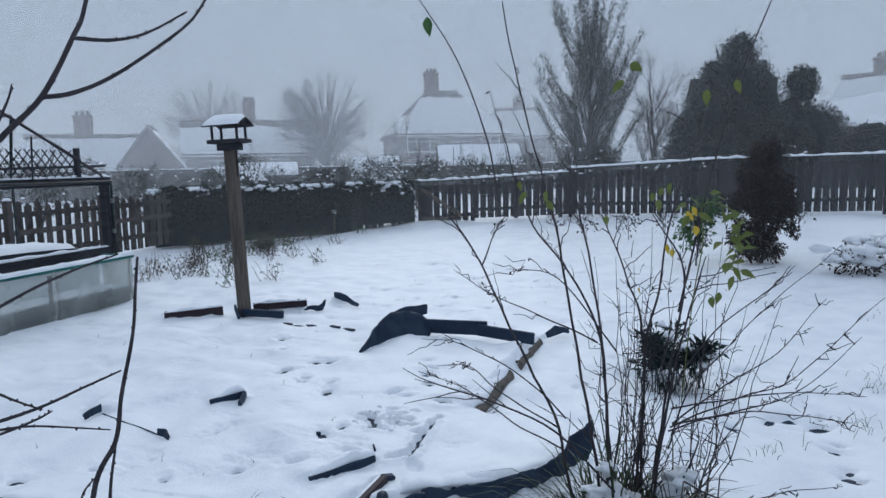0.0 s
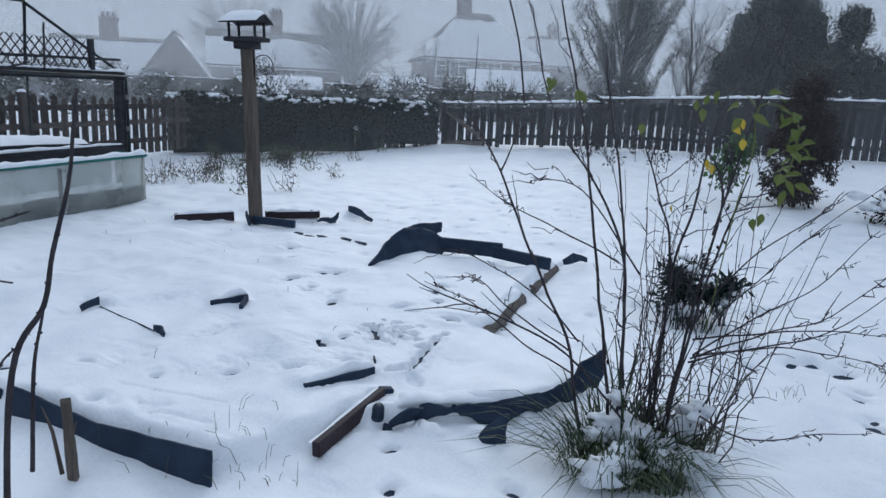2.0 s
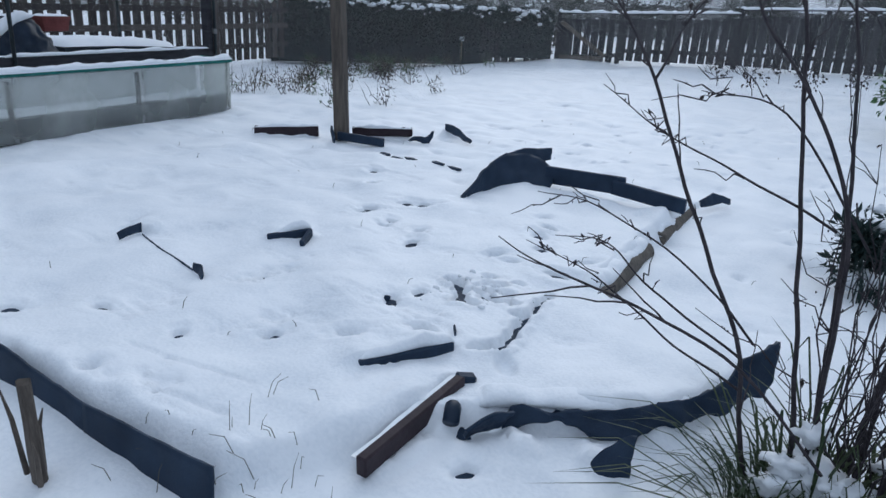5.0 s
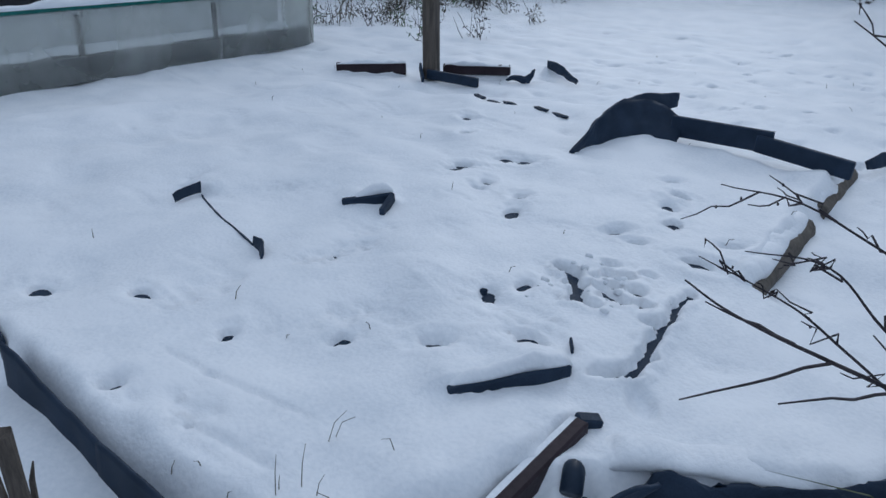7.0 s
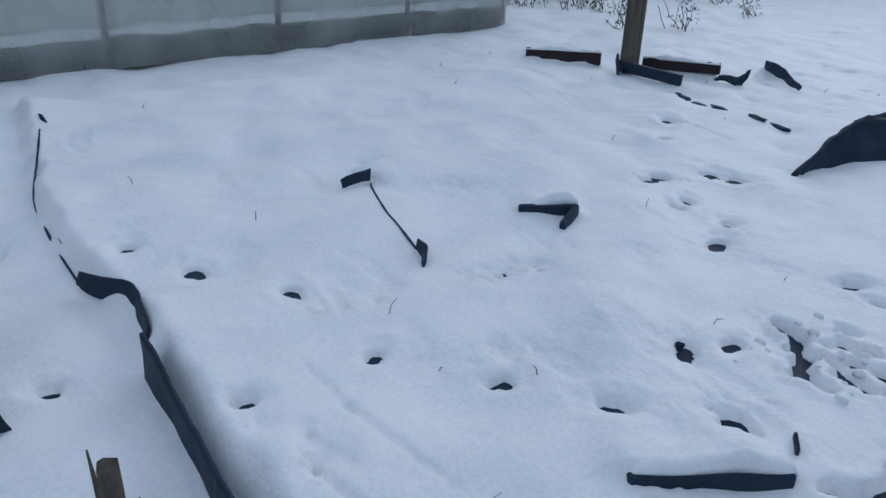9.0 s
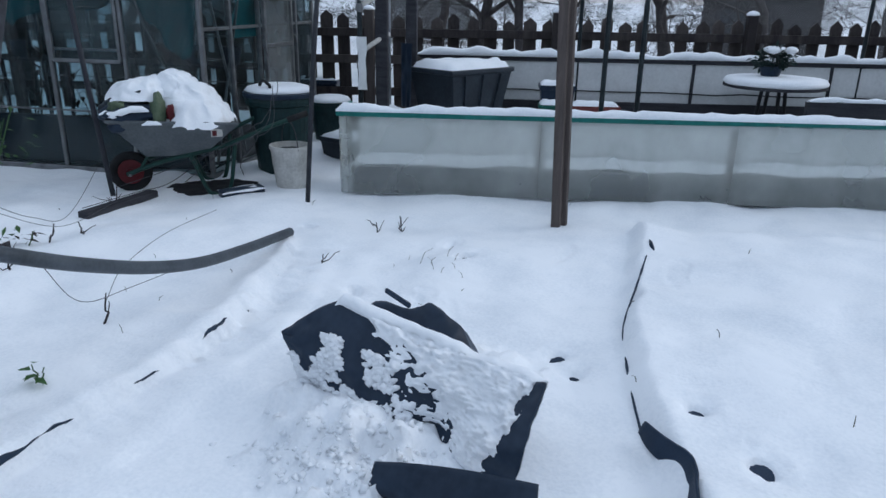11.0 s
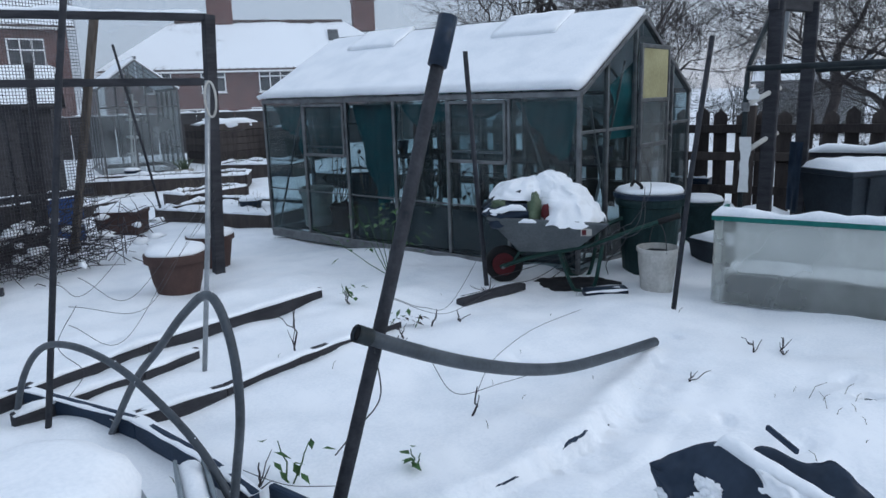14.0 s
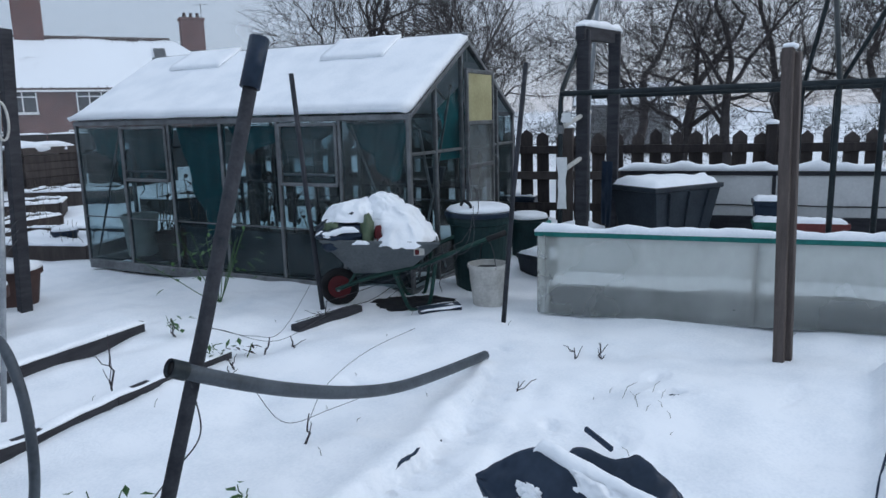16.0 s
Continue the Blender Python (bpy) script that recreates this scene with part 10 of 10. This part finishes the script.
# shrubs of the gardens beyond
random.seed(77)
for k in range(13):
    a = radians(86 + k * 5.2 + random.uniform(-1, 1))
    far = random.uniform(21, 33)
    c = (-far * math.sin(a), 2 + far * math.cos(a), 0.0)
    h = random.uniform(1.5, 2.6)
    bush = thing("garden_shrub", c, 0, "dull garden shrub with a little snow beyond the fruit trees", "shrub", "shrubs beyond the fruit trees")
    wood, fine = bare_limbs(random.Random(k + 300), c, h * 0.42, 0.04, 0.9, 3, 2, 0, (5, 4, 3))
    part("twigs", fine, "bark_far", bush)
    part("stems", wood, "bark_far", bush)
    lumps = [((c[0] + random.gauss(0, 0.6), c[1] + random.gauss(0, 0.6), h * random.uniform(0.25, 0.7)), (0.6, 0.6, 0.45)) for _ in range(5)]
    part("leaves", leaf_cloud(random.Random(k), lumps, 1500, 0.09, 0.035, 0.0, 0.2, True), "leaf_grey", bush)
# ---- wires, twigs and small plants in the beds ----
def wire(pts, r=0.0015, label="thin loose wire strung across the bed"):
    single("wire", Mesh().tube(curve(pts, 8), r, 5), "wire", label, "wire", "loose wires", smooth=True)


wire([(-1.10, -1.23, 0.62), (-1.5, -1.9, 0.32), (-2.2, -2.9, 0.5), (-2.77, -3.74, 0.62)])
wire([(-1.05, -1.24, 0.50), (-1.6, -2.0, 0.22), (-2.2, -2.9, 0.40), (-2.77, -3.74, 0.55)])
wire([(-1.04, -1.24, 0.42), (-1.4, -1.8, 0.12), (-2.0, -2.7, 0.28), (-2.76, -3.74, 0.48)])
wire([(-1.02, -1.25, 0.60), (-1.3, -1.9, 0.40), (-2.1, -3.2, 0.55), (-2.76, -3.74, 0.72)])
wire([(-1.08, -1.24, 0.5), (-0.98, -1.20, 0.35), (-1.06, -1.18, 0.22), (-1.0, -1.24, 0.10)])
wire([(-1.74, 0.14, 0.66), (-2.3, -0.6, 0.40), (-2.9, -0.95, 0.12), (-3.6, -1.3, 0.04)])
wire([(-1.74, 0.14, 0.68), (-2.4, -0.5, 0.36), (-3.0, -1.0, 0.16), (-3.9, -1.64, 0.30)])
wire([(-3.9, -1.62, 0.02), (-4.0, -1.2, 0.18), (-4.35, -0.75, 0.40), (-4.6, -0.8, 0.62)], 0.0025, "twisted wire looping over the bins")
wire([(-4.1, -1.2, 0.06), (-4.3, -0.95, 0.30), (-4.42, -0.70, 0.42), (-4.75, -0.9, 0.66)], 0.0025, "twisted wire looping over the bins")
wire([(-1.66, 0.16, 0.52), (-1.70, 0.12, 0.32), (-1.63, 0.06, 0.20), (-1.52, 0.10, 0.16)], 0.0028, "wire loop hanging from the leaning pole")
wire([(-1.85, 0.20, 0.46), (-2.15, 0.0, 0.16), (-2.45, -0.05, 0.10), (-2.75, 0.10, 0.16)])
wire([(-2.35, -0.1, 0.06), (-2.7, -0.35, 0.06), (-3.2, -0.55, 0.05), (-3.7, -0.62, 0.04)])
wire([(-1.50, 0.16, 0.08), (-1.40, 0.02, 0.06), (-1.36, -0.10, 0.05), (-1.34, -0.25, 0.03)])
wire([(-3.41, -1.39, 0.03), (-3.78, -1.32, 0.05), (-4.05, -1.28, 0.06), (-4.18, -1.02, 0.27), (-4.39, -0.82, 0.43), (-4.51, -0.82, 0.46), (-4.60, -0.75, 0.68), (-4.52, -0.80, 0.98)], 0.0028, "twisted wire looping over the bins")
wire([(-4.39, -0.82, 0.43), (-4.34, -0.76, 0.36), (-4.30, -0.82, 0.26), (-4.36, -0.93, 0.16), (-4.45, -0.98, 0.06)], 0.0028, "twisted wire looping over the bins")
rng = random.Random(97)
for k, (x, y, h, n) in enumerate(((-2.19, -1.42, 0.34, 4), (-2.34, -0.11, 0.16, 1), (-2.88, -1.93, 0.16, 2), (-2.6, -1.0, 0.10, 3), (-2.75, -1.15, 0.12, 3), (-3.0, -1.2, 0.12, 4), (-3.15, -1.1, 0.10, 3), (-3.72, -1.45, 0.16, 5), (-4.05, 0.45, 0.12, 4), (-3.95, 0.35, 0.09, 3), (-3.3, 0.35, 0.06, 2), (-1.36, -0.18, 0.16, 3))):
    z = gz(x, y)
    t = thing("dead_twig", (x, y, z), 0, "dead garden twig standing in the snow", "twig", "dead twigs in the beds")
    base = Vector((x, y, z - 0.02))
    top = base + Vector((rng.gauss(0, 0.03), rng.gauss(0, 0.03), h))
    ln = wiggle(base, top, 6, 0.03, k)
    part("stem", Mesh().tube(ln, [0.006 * (1 - 0.1 * i) for i in range(7)], 6), "bark", t)
    for j in range(n):
        a = ln[1 + rng.randrange(4)]
        part("shoot", Mesh().tube(wiggle(a, a + Vector((rng.gauss(0, 0.05), rng.gauss(0, 0.05), h * rng.uniform(0.2, 0.5))), 3, 0.015, j), [0.003, 0.0026, 0.0022, 0.0015], 5), "bark", t)
for x, y, n, h, mat in ((-1.47, -0.14, 9, 0.14, "leaf_green"), (-2.78, -1.30, 12, 0.13, "leaf_green"), (-2.92, -1.27, 9, 0.08, "leaf_dead"), (-3.66, -2.55, 60, 0.55, "leaf_green"), (-2.90, -1.95, 10, 0.12, "leaf_green"), (-1.85, 0.10, 6, 0.06, "leaf_green")):
    z = gz(x, y)
    t = thing("green_plant", (x, y, z), 0, "small green plant pushing through the snow", "plant", "green plants in the beds")
    st, lf = Mesh(), Mesh()
    for j in range(max(2, n // 6)):
        e = Vector((x + rng.gauss(0, h * 0.4), y + rng.gauss(0, h * 0.4), z + h * rng.uniform(0.6, 1.1)))
        st.tube(wiggle((x, y, z - 0.02), e, 4, 0.02, j), [0.004, 0.0035, 0.003, 0.0025, 0.002], 5)
    for j in range(n):
        p = Vector((x + rng.gauss(0, h * 0.38), y + rng.gauss(0, h * 0.38), z + h * rng.uniform(0.35, 1.05)))
        lf.leaf(p, (rng.gauss(0, 1), rng.gauss(0, 1), -0.5), (0, 0, 1), rng.uniform(0.04, 0.08), rng.uniform(0.02, 0.04))
    part("stems", st, "leaf_green", t)
    part("leaves", lf, mat, t)
